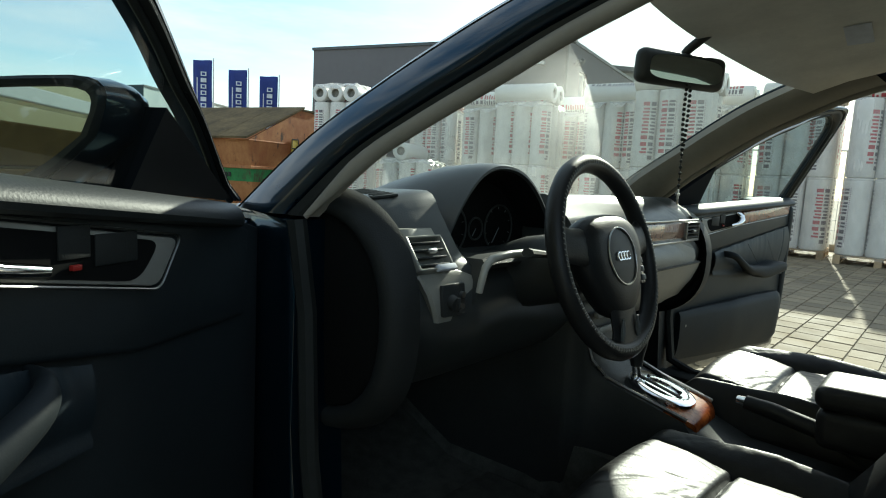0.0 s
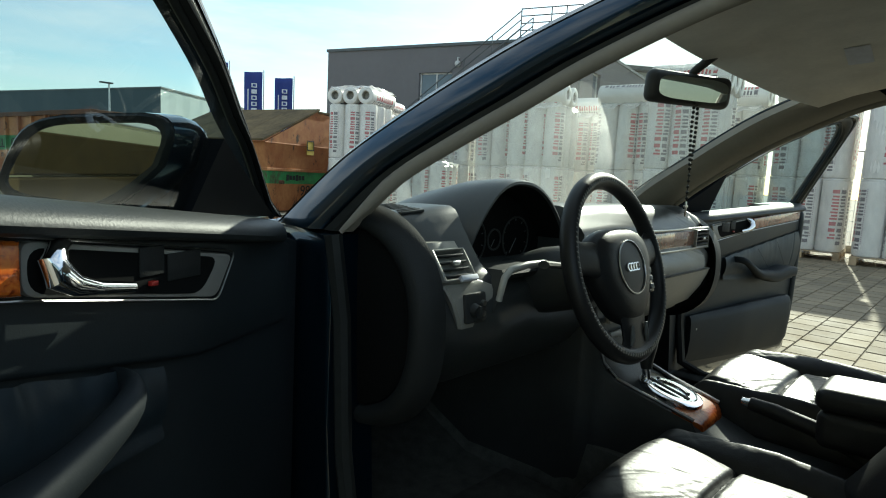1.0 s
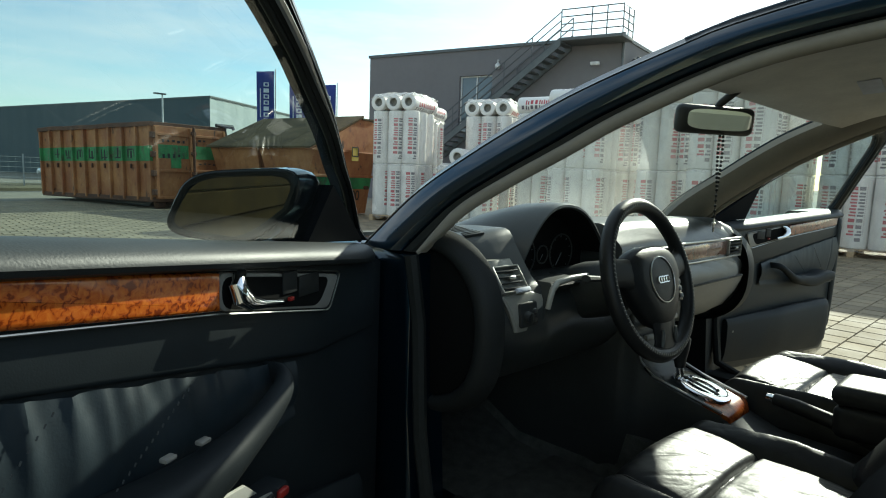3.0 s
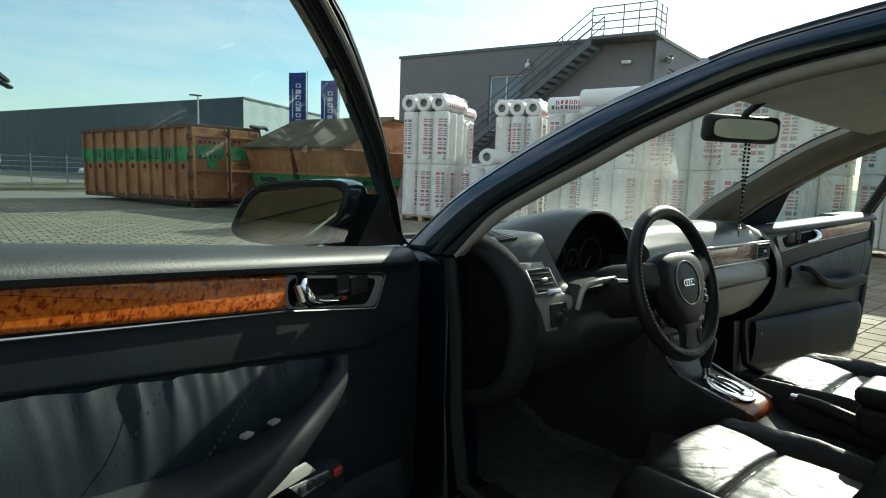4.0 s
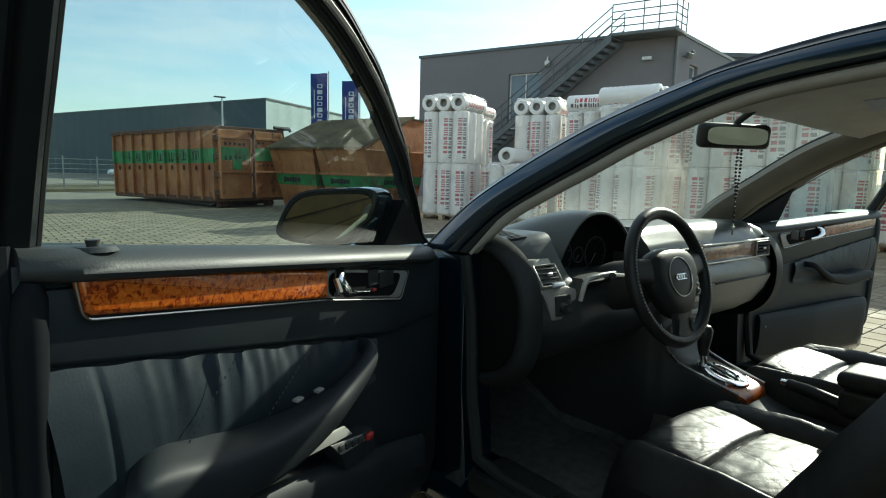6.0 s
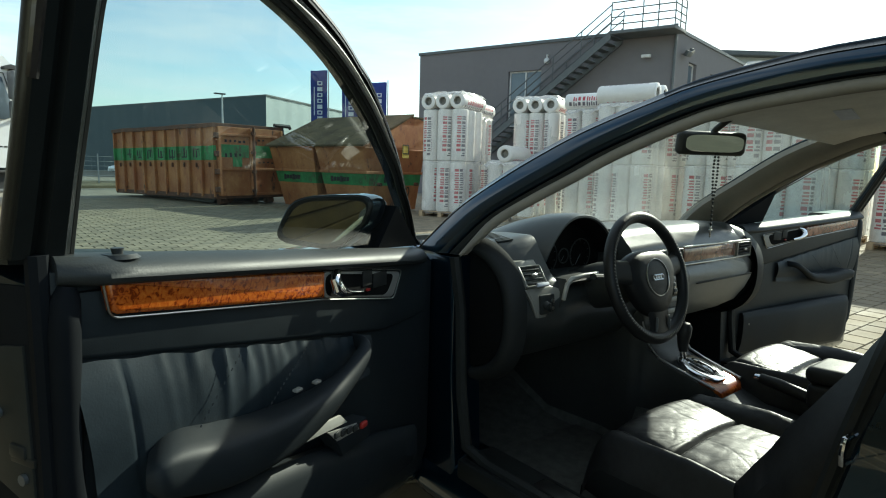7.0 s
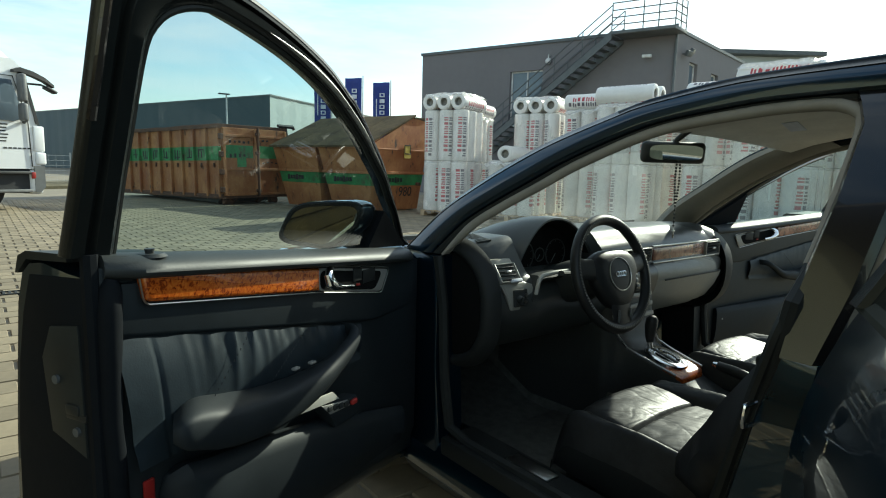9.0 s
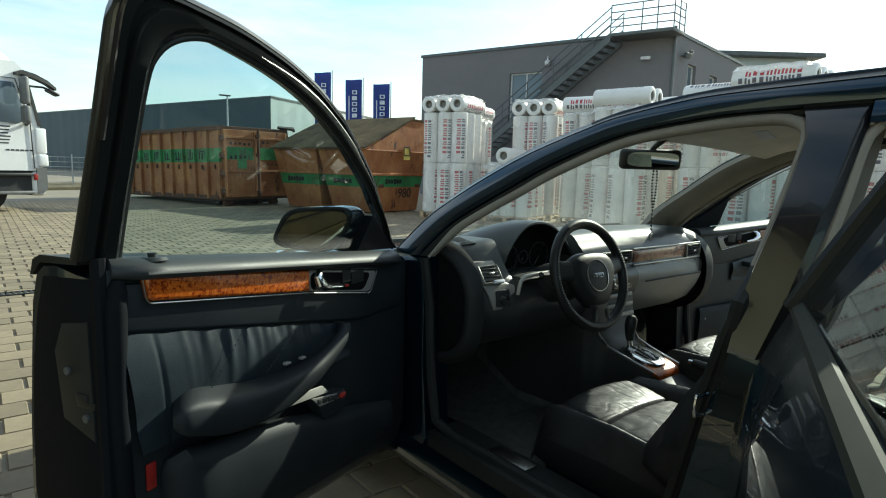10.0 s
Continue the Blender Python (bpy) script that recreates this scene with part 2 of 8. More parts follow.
CANOPY_YELLOW = mat("cream_fascia", (0.62, 0.58, 0.40), 0.7, 0, 0.08, 0.8)
# kept dark for what the door's rear edge reflects
END_BOARDS = mat("dark_brown_unseen_boards", (0.034, 0.029, 0.020), 0.92, 0, 0.35, 1.6, 0.4, 30, spec=0.08)
DOCK_BOARDS = mat("dark_brown_dock_boards", (0.060, 0.040, 0.015), 0.9, 0, 0.35, 1.6, 0.4, 30, spec=0.08)
EARTH = mat("brown_earth_verge", (0.11, 0.095, 0.055), 0.95, 0, 0.3, 1.5, 0.6, 20)


def weather(m, rust, scale, lo, hi):
    """Lets rust break through a paint in patches."""
    nt = m.node_tree
    b = nt.nodes["Principled BSDF"]
    src = b.inputs["Base Color"].links[0].from_socket
    tc = nt.nodes.new("ShaderNodeTexCoord")
    n = nt.nodes.new("ShaderNodeTexNoise")
    n.inputs["Scale"].default_value, n.inputs["Detail"].default_value, n.inputs["Roughness"].default_value = scale, 9.0, 0.75
    mp = nt.nodes.new("ShaderNodeMapping")
    mp.inputs["Scale"].default_value = (1.0, 1.0, 0.45)
    nt.links.new(tc.outputs["Object"], mp.inputs["Vector"])
    r = nt.nodes.new("ShaderNodeValToRGB")
    r.color_ramp.elements[0].position, r.color_ramp.elements[1].position = lo, hi
    mx = nt.nodes.new("ShaderNodeMix")
    mx.data_type = "RGBA"
    mx.inputs["B"].default_value = (*rust, 1)
    nt.links.new(mp.outputs["Vector"], n.inputs["Vector"])
    nt.links.new(n.outputs["Fac"], r.inputs["Fac"])
    nt.links.new(r.outputs["Color"], mx.inputs["Factor"])
    nt.links.new(src, mx.inputs["A"])
    nt.links.new(mx.outputs["Result"], b.inputs["Base Color"])
    return m


weather(RUST_ORANGE, (0.30, 0.092, 0.030), 1.1, 0.46, 0.66)
weather(RUST_ORANGE, (0.060, 0.032, 0.020), 4.5, 0.585, 0.635)
weather(GREEN_BAND, (0.085, 0.06, 0.035), 4.0, 0.52, 0.66)


def roll_film():
    """White plastic sleeve with printed columns of blocks, red and dark, round the roll."""
    m = mat("white_printed_plastic_sleeve", (0.79, 0.765, 0.72), 0.32, 0, 0.05, 3)
    emboss(m, "noise", 7, 0.4, 0.02, (1, 1, 0.5))
    nt = m.node_tree
    l = nt.links
    b = nt.nodes["Principled BSDF"]
    src = b.inputs["Base Color"].links[0].from_socket
    tc = nt.nodes.new("ShaderNodeTexCoord")
    sx = nt.nodes.new("ShaderNodeSeparateXYZ")
    l.new(tc.outputs["Object"], sx.inputs[0])

    def op(kind, a, c=None, d=None):
        n = nt.nodes.new("ShaderNodeMath")
        n.operation = kind
        for i, v in enumerate((a, c, d)):
            if v is None:
                continue
            if isinstance(v, (int, float)):
                n.inputs[i].default_value = v
            else:
                l.new(v, n.inputs[i])
        return n.outputs[0]

    def band(v, lo, hi):
        return op("MULTIPLY", op("GREATER_THAN", v, lo), op("LESS_THAN", v, hi))

    ang = op("MULTIPLY", op("ARCTAN2", sx.outputs["Y"], sx.outputs["X"]), 1 / (2 * math.pi))
    turn = op("FRACT", op("MULTIPLY", op("ADD", ang, 1.0), 2.0))
    z = sx.outputs["Z"]
    letter = op("FRACT", op("MULTIPLY", z, 9.2))
    cell = nt.nodes.new("ShaderNodeTexWhiteNoise")
    cell.noise_dimensions = "2D"
    cv = nt.nodes.new("ShaderNodeCombineXYZ")
    l.new(op("FLOOR", op("MULTIPLY", z, 9.2)), cv.inputs[0])
    l.new(op("FLOOR", op("MULTIPLY", op("ADD", ang, 1.0), 2.0)), cv.inputs[1])
    l.new(cv.outputs[0], cell.inputs["Vector"])

    def column(lo, hi):
        """Plain bars, one or two to a cell."""
        loc = op("DIVIDE", op("SUBTRACT", turn, lo), hi - lo)
        v = cell.outputs["Value"]
        two = op("ADD", band(letter, 0.08, 0.38), op("MULTIPLY", band(letter, 0.56, 0.86), op("GREATER_THAN", loc, op("MULTIPLY", v, 0.45))))
        one = op("MULTIPLY", band(letter, 0.16, 0.74), op("LESS_THAN", loc, op("ADD", 0.72, op("MULTIPLY", v, 0.28))))
        pick = op("LESS_THAN", v, 0.6)
        shape = op("ADD", op("MULTIPLY", two, pick), op("MULTIPLY", one, op("SUBTRACT", 1.0, pick)))
        return op("MULTIPLY", band(turn, lo, hi), op("MINIMUM", shape, 1.0))
    zr = band(z, 0.217, 1.087)
    red = op("MULTIPLY", column(0.10, 0.275), zr)
    dark = op("MULTIPLY", column(0.305, 0.46), band(z, 0.109, 1.087))
    fine = op("MULTIPLY", band(turn, 0.48, 0.505), op("MULTIPLY", zr, band(op("FRACT", op("MULTIPLY", z, 30.0)), 0.2, 0.7)))
    last = src
    for f, c in ((red, (0.46, 0.06, 0.075)), (dark, (0.13, 0.11, 0.13)), (fine, (0.40, 0.30, 0.32))):
        mx = nt.nodes.new("ShaderNodeMix")
        mx.data_type = "RGBA"
        mx.inputs["B"].default_value = (*c, 1)
        l.new(f, mx.inputs["Factor"])
        l.new(last, mx.inputs["A"])
        last = mx.outputs["Result"]
    l.new(last, b.inputs["Base Color"])
    b.inputs["Subsurface Weight"].default_value = 0.0
    return m


ROLL_FILM = roll_film()
ROLL_CORE = mat("grey_mineral_wool_core", (0.30, 0.29, 0.26), 0.95, 0, 0.3, 20)


def film(name, lo, hi):
    """Stretch film: milky, half clear, with a soft gloss."""
    m = bpy.data.materials.new(name)
    m.use_nodes = True
    nt = m.node_tree
    nt.nodes.clear()
    out = nt.nodes.new("ShaderNodeOutputMaterial")
    tr = nt.nodes.new("ShaderNodeBsdfTransparent")
    pr = nt.nodes.new("ShaderNodeBsdfPrincipled")
    pr.inputs["Base Color"].default_value = (0.85, 0.825, 0.78, 1)
    pr.inputs["Roughness"].default_value = 0.25
    tc = nt.nodes.new("ShaderNodeTexCoord")
    mp = nt.nodes.new("ShaderNodeMapping")
    mp.inputs["Scale"].default_value = (2.5, 2.5, 1.0)
    n = nt.nodes.new("ShaderNodeTexNoise")
    n.inputs["Scale"].default_value, n.inputs["Detail"].default_value = 2.4, 8.0
    r = nt.nodes.new("ShaderNodeMapRange")
    r.inputs["From Min"].default_value, r.inputs["From Max"].default_value = 0.3, 0.7
    r.inputs["To Min"].default_value, r.inputs["To Max"].default_value = lo, hi
    bp = nt.nodes.new("ShaderNodeBump")
    bp.inputs["Strength"].default_value, bp.inputs["Distance"].default_value = 0.6, 0.03
    mx = nt.nodes.new("ShaderNodeMixShader")
    nt.links.new(tc.outputs["Object"], mp.inputs["Vector"])
    nt.links.new(mp.outputs["Vector"], n.inputs["Vector"])
    nt.links.new(n.outputs["Fac"], r.inputs["Value"])
    nt.links.new(n.outputs["Fac"], bp.inputs["Height"])
    nt.links.new(bp.outputs["Normal"], pr.inputs["Normal"])
    nt.links.new(r.outputs["Result"], mx.inputs["Fac"])
    nt.links.new(tr.outputs["BSDF"], mx.inputs[1])
    nt.links.new(pr.outputs["BSDF"], mx.inputs[2])
    nt.links.new(mx.outputs["Shader"], out.inputs["Surface"])
    return m


FILM = film("milky_stretch_film", 0.08, 0.30)
FILM_TOP = film("white_crumpled_film", 0.30, 0.75)


def paver_mat(name, col):
    m = mat(name, col, 0.85, 0, 0.16, 3.5, 0.5, 160)
    nt = m.node_tree
    b = nt.nodes["Principled BSDF"]
    src = b.inputs["Base Color"].links[0].from_socket
    info = nt.nodes.new("ShaderNodeObjectInfo")
    geo = nt.nodes.new("ShaderNodeNewGeometry")
    add = nt.nodes.new("ShaderNodeMath")
    add.operation = "ADD"
    nt.links.new(info.outputs["Random"], add.inputs[0])
    nt.links.new(geo.outputs["Random Per Island"], add.inputs[1])
    fr = nt.nodes.new("ShaderNodeMath")
    fr.operation = "FRACT"
    nt.links.new(add.outputs[0], fr.inputs[0])
    mr = nt.nodes.new("ShaderNodeMapRange")
    mr.inputs["To Min"].default_value, mr.inputs["To Max"].default_value = 0.80, 1.18
    nt.links.new(fr.outputs[0], mr.inputs["Value"])
    mx = nt.nodes.new("ShaderNodeMix")
    mx.data_type, mx.blend_type = "RGBA", "MULTIPLY"
    mx.inputs["Factor"].default_value = 1.0
    nt.links.new(src, mx.inputs["A"])
    nt.links.new(mr.outputs["Result"], mx.inputs["B"])
    nt.links.new(mx.outputs["Result"], b.inputs["Base Color"])
    return m


PAVER = paver_mat("grey_tan_concrete_paver", (0.235, 0.192, 0.126))
FAR_PAVING = mat("far_paving", (0.20, 0.175, 0.13), 0.9, 0, 0.18, 1.5, 0.3, 20)


# ---------------------------------------------------------------- mesh helpers
def finish(name, bm, material, smooth=True):
    bmesh.ops.recalc_face_normals(bm, faces=bm.faces)
    me = bpy.data.meshes.new(name)
    bm.to_mesh(me)
    bm.free()
    if smooth:
        for p in me.polygons:
            p.use_smooth = True
        me.set_sharp_from_angle(angle=radians(38))
    for x in material if isinstance(material, (list, tuple)) else (material,):
        me.materials.append(x)
    return me


def part(name, bm, material, parent=None, label="", smooth=True):
    ob = new(name, finish(name, bm, material, smooth))
    if parent:
        ob.parent = parent
        ob.matrix_parent_inverse = parent_world(parent).inverted()
    if label:
        tagged(ob, label)
    return ob


def parent_world(ob):
    return parent_world(ob.parent) @ ob.matrix_parent_inverse @ ob.matrix_basis if ob.parent else ob.matrix_basis.copy()


def thing(name, at, label, category, group="", kind=""):
    ob = new(name)
    ob.empty_display_size = 0.1
    ob.matrix_basis = Matrix.Translation(at) if not isinstance(at, Matrix) else at
    return tagged(ob, label, category, group, kind)


def loft(bm, rings, ring_closed=True, caps=True, flip=False):
    """Skins a row of point rings of equal count."""
    vs = [[bm.verts.new(p) for p in r] for r in rings]
    n = len(vs[0])
    for a, b in zip(vs, vs[1:]):
        for i in range(n if ring_closed else n - 1):
            j = (i + 1) % n
            bm.faces.new((a[i], a[j], b[j], b[i]))
    if caps and ring_closed:
        bm.faces.new(vs[0][::-1])
        bm.faces.new(vs[-1])
    return vs


def tube(bm, pts, r, n=8, caps=True, flat=1.0, up=(0, 0, 1)):
    """A round bar along points; r may be one radius or a list."""
    pts = [Vector(p) for p in pts]
    rings = []
    prev = None
    for i, p in enumerate(pts):
        d = (pts[min(i + 1, len(pts) - 1)] - pts[max(i - 1, 0)]).normalized()
        ref = Vector(up) if prev is None else prev
        if abs(d.dot(ref)) > 0.97:
            ref = Vector((1, 0, 0)) if abs(d.x) < 0.9 else Vector((0, 1, 0))
        s = d.cross(ref).normalized()
        t = s.cross(d).normalized()
        prev = t
        rad = r[i] if isinstance(r, (list, tuple)) else r
        rings.append([p + (s * math.cos(2 * math.pi * k / n) + t * flat * math.sin(2 * math.pi * k / n)) * rad for k in range(n)])
    loft(bm, rings, True, caps)


def box(bm, size, at=(0, 0, 0), bevel=0.0, m=None, seg=2):
    """A box, edges rounded by bevel; m places it."""
    r = bmesh.ops.create_cube(bm, size=1.0)
    vs = r["verts"]
    for v in vs:
        v.co = Vector((v.co.x * size[0] + at[0], v.co.y * size[1] + at[1], v.co.z * size[2] + at[2]))
    if bevel:
        es = list({e for v in vs for e in v.link_edges})
        out = bmesh.ops.bevel(bm, geom=es, offset=bevel, segments=seg, affect="EDGES", profile=0.5)
        vs = list({v for f in out["faces"] for v in f.verts} | {v for v in vs if v.is_valid})
    if m is not None:
        for v in vs:
            v.co = m @ v.co
    return vs


def prism(bm, outline, to_world, w0, w1, bevel=0.0, seg=2):
    """A plate from a 2D outline (a, b), from depth w0 to w1; to_world(a, w, b)."""
    f = bm.faces.new([bm.verts.new((a, w0, b)) for a, b in outline])
    ext = bmesh.ops.extrude_face_region(bm, geom=[f])
    top = [e for e in ext["geom"] if isinstance(e, bmesh.types.BMVert)]
    for v in top:
        v.co.y = w1
    vs = set(f.verts) | set(top)
    if bevel:
        es = {e for v in top for e in v.link_edges if e.other_vert(v) in top}
        out = bmesh.ops.bevel(bm, geom=list(es), offset=bevel, segments=seg, affect="EDGES", profile=0.5)
        vs = {v for v in vs if v.is_valid} | {v for g in out["faces"] for v in g.verts}
    for v in vs:
        v.co = Vector(to_world(*v.co))


def spline(pts, n):
    """n points along a smooth curve through pts, evenly by length."""
    P = [Vector(p) for p in pts]
    dense = []
    for i in range(len(P) - 1):
        p0, p1, p2, p3 = P[max(i - 1, 0)], P[i], P[i + 1], P[min(i + 2, len(P) - 1)]
        for k in range(16):
            t = k / 16
            dense.append(0.5 * ((2 * p1) + (p2 - p0) * t + (2 * p0 - 5 * p1 + 4 * p2 - p3) * t * t + (3 * p1 - p0 - 3 * p2 + p3) * t ** 3))
    dense.append(P[-1])
    acc = [0.0]
    for a, b in zip(dense, dense[1:]):
        acc.append(acc[-1] + (b - a).length)
    out, j = [], 0
    for k in range(n):
        s = acc[-1] * k / (n - 1)
        while j < len(acc) - 2 and acc[j + 1] < s:
            j += 1
        f = (s - acc[j]) / max(1e-9, acc[j + 1] - acc[j])
        out.append(dense[j].lerp(dense[j + 1], f))
    return out


def rounded(pts, r, n=5):
    """The same closed outline with its corners rounded."""
    out = []
    P = [Vector(p) for p in pts]
    for i, p in enumerate(P):
        a, b = P[i - 1] - p, P[(i + 1) % len(P)] - p
        k = min(r, a.length * 0.45, b.length * 0.45)
        p0, p1 = p + a.normalized() * k, p + b.normalized() * k
        for j in range(n + 1):
            t = j / n
            q = p0 * (1 - t) ** 2 + p * (2 * t * (1 - t)) + p1 * t * t
            out.append((q.x, q.y))
    return out


def lerp(a, b, t):
    return a + (b - a) * t


# ---------------------------------------------------------------- ground
def build_ground():
    bm = bmesh.new()
    s = 900
    bm.faces.new([bm.verts.new(p) for p in ((-s, -s, -0.012), (s, -s, -0.012), (s, s, -0.012), (-s, s, -0.012))])
    return tagged(part("ground", bm, FAR_PAVING), "wide yard of grey-tan paving reaching to the horizon", "ground", kind="structure")


ground = build_ground()


# ---------------------------------------------------------------- insulation rolls on pallets
def roll_mesh(h=1.25, r=0.198, hole=0.095):
    bm = bmesh.new()
    n = 28
    prof = [(hole * 0.9, 0.12), (hole, 0.02), (hole + 0.02, 0.0), (r - 0.03, 0.0), (r - 0.006, 0.012), (r, 0.04)]
    prof += [(r * (1 + 0.012 * math.sin(k * 2.1)), h * k / 7) for k in range(1, 7)]
    prof += [(r, h - 0.04), (r - 0.006, h - 0.012), (r - 0.03, h), (hole + 0.02, h), (hole, h - 0.02), (hole * 0.9, h - 0.12)]
    rings = [[(q * math.cos(2 * math.pi * k / n), q * math.sin(2 * math.pi * k / n), z) for k in range(n)] for q, z in prof]
    loft(bm, rings, True, True)
    for f in bm.faces:
        c = f.calc_center_median()
        if math.hypot(c.x, c.y) < hole * 0.98:
            f.material_index = 1
    return finish("roll", bm, [ROLL_FILM, ROLL_CORE])


ROLL = roll_mesh()


def pallet_mesh():
    bm = bmesh.new()
    for k in range(5):
        box(bm, (0.14, 1.2, 0.022), (-0.53 + k * 0.265, 0, 0.133))
    for y in (-0.55, 0, 0.55):
        box(bm, (1.2, 0.1, 0.022), (0, y, 0.111))
        box(bm, (1.2, 0.1, 0.02), (0, y, 0.010))
        for x in (-0.53, 0, 0.53):
            box(bm, (0.14, 0.1, 0.08), (x, y, 0.06))
    return finish("pallet", bm, PALLET_WOOD, False)


PALLET = pallet_mesh()


def wrap_mesh():
    """The film round one tier: a lobed sleeve, drawn in between the rolls, closed over the shoulder."""
    bm = bmesh.new()
    out = []
    for c, a0 in (((0.4, -0.4), -90), ((0.4, 0), -30), ((0.4, 0.4), 0), ((0, 0.4), 60), ((-0.4, 0.4), 90), ((-0.4, 0), 150), ((-0.4, -0.4), 180), ((0, -0.4), 240)):
        span = 90 if abs(c[0]) == abs(c[1]) else 60
        for k in range(7):
            a = radians(a0 + span * k / 6)
            out.append((c[0] + 0.210 * math.cos(a), c[1] + 0.210 * math.sin(a)))
    rings = []
    for k in range(9):
        z = 1.30 * k / 8
        rings.append([(x * (1 + 0.006 * math.sin(7 * z + 5 * x)), y * (1 + 0.006 * math.sin(9 * z + 4 * y)), z) for x, y in out])
    loft(bm, rings, True, False)
    return finish("stretch_film", bm, FILM)


FILM_WRAP = wrap_mesh()


def loose_film(seed):
    """Crumpled film lying over the top of a stack, its edges hanging down unevenly."""
    bm = bmesh.new()
    n = 15
    rows = []
    for i in range(n):
        row = []
        for j in range(n):
            u, v = -1 + 2 * i / (n - 1), -1 + 2 * j / (n - 1)
            q = Vector((u * 2.3, v * 2.3, seed * 3.7))
            rim = max(abs(u), abs(v))
            drop = max(0.0, rim - 0.86) / 0.14 * (0.10 + 0.10 * noise.noise(q * 1.7))
            row.append((0.615 * u + 0.012 * noise.noise(q * 3.1), 0.615 * v + 0.012 * noise.noise(q * 2.7 + Vector((5, 0, 0))), 0.030 * noise.noise(q * 2.2) + 0.016 * noise.noise(q * 6.0) + 0.018 - drop))
        rows.append(row)
    loft(bm, rows, False, False)
    return finish("loose_film", bm, FILM_TOP)


def sub(name, data, parent, m):
    ob = new(name, data)
    ob.parent = parent
    ob.matrix_basis = m
    return ob


def stack(x, y, rot, levels=2, lying=3, seed=0, axis="x"):
    """Two tiers of upright rolls on pallets, with rolls laid across the top."""
    rnd = random.Random(seed)
    ob = thing("insulation_stack", pose(x, y, 0, 0, 0, rot), "white printed insulation rolls stacked on two wooden pallets", "insulation stack", "stacks of insulation rolls")
    sub("pallet", PALLET, ob, pose(0, 0, 0))
    z = 0.145
    for level in range(levels):
        for i in range(3):
            for j in range(3):
                if i == 1 and j == 1:
                    continue
                sub("roll", ROLL, ob, pose((i - 1) * 0.4 + rnd.uniform(-0.008, 0.008), (j - 1) * 0.4 + rnd.uniform(-0.008, 0.008), z, rnd.uniform(-0.5, 0.5), rnd.uniform(-0.5, 0.5), rnd.uniform(0, 360)))
        sub("stretch_film", FILM_WRAP, ob, pose(0, 0, z - 0.05, 0, 0, 90 * rnd.randrange(4)))
        z += 1.252
    sub("loose_film", loose_film(seed), ob, pose(0, 0, z + 0.01 + (0.385 if lying == 3 else 0.0)))
    for k in range(lying):
        o = (k - 1) * 0.405 if lying != 1 else 0.1
        turn = rnd.uniform(0, 360)
        if axis == "x":
            sub("roll", ROLL, ob, pose(-0.6, o, z + 0.19, 0, 90, 0) @ pose(0, 0, 0, 0, 0, turn))
        else:
            sub("roll", ROLL, ob, pose(o, 0.6, z + 0.19, 90, 0, 0) @ pose(0, 0, 0, 0, 0, turn))
    return ob


STACKS = ((7.76, 10.80, 22, 2, 3, "x"), (8.45, 9.15, 22, 1, 1, "x"), (9.75, 9.6, 22, 2, 3, "x"), (9.15, 11.9, 24, 2, 2, "x"),
          (9.9, 8.0, 16, 2, 2, "y"), (9.28, 6.60, 12, 2, 2, "y"), (9.9, 4.85, 8, 2, 2, "y"), (8.75, 3.3, 6, 2, 3, "y"),
          (10.9, 1.85, 4, 2, 2, "y"), (10.95, 3.3, 6, 2, 2, "y"), (10.6, 0.45, 3, 2, 3, "y"), (10.8, -1.05, 2, 2, 2, "y"), (11.0, -2.45, 3, 2, 3, "y"), (11.2, 6.6, 10, 2, 2, "y"))
for k, (sx_, sy_, r_, lv_, ly_, ax_) in enumerate(STACKS):
    stack(sx_, sy_, r_, lv_, ly_, 40 + k, ax_)


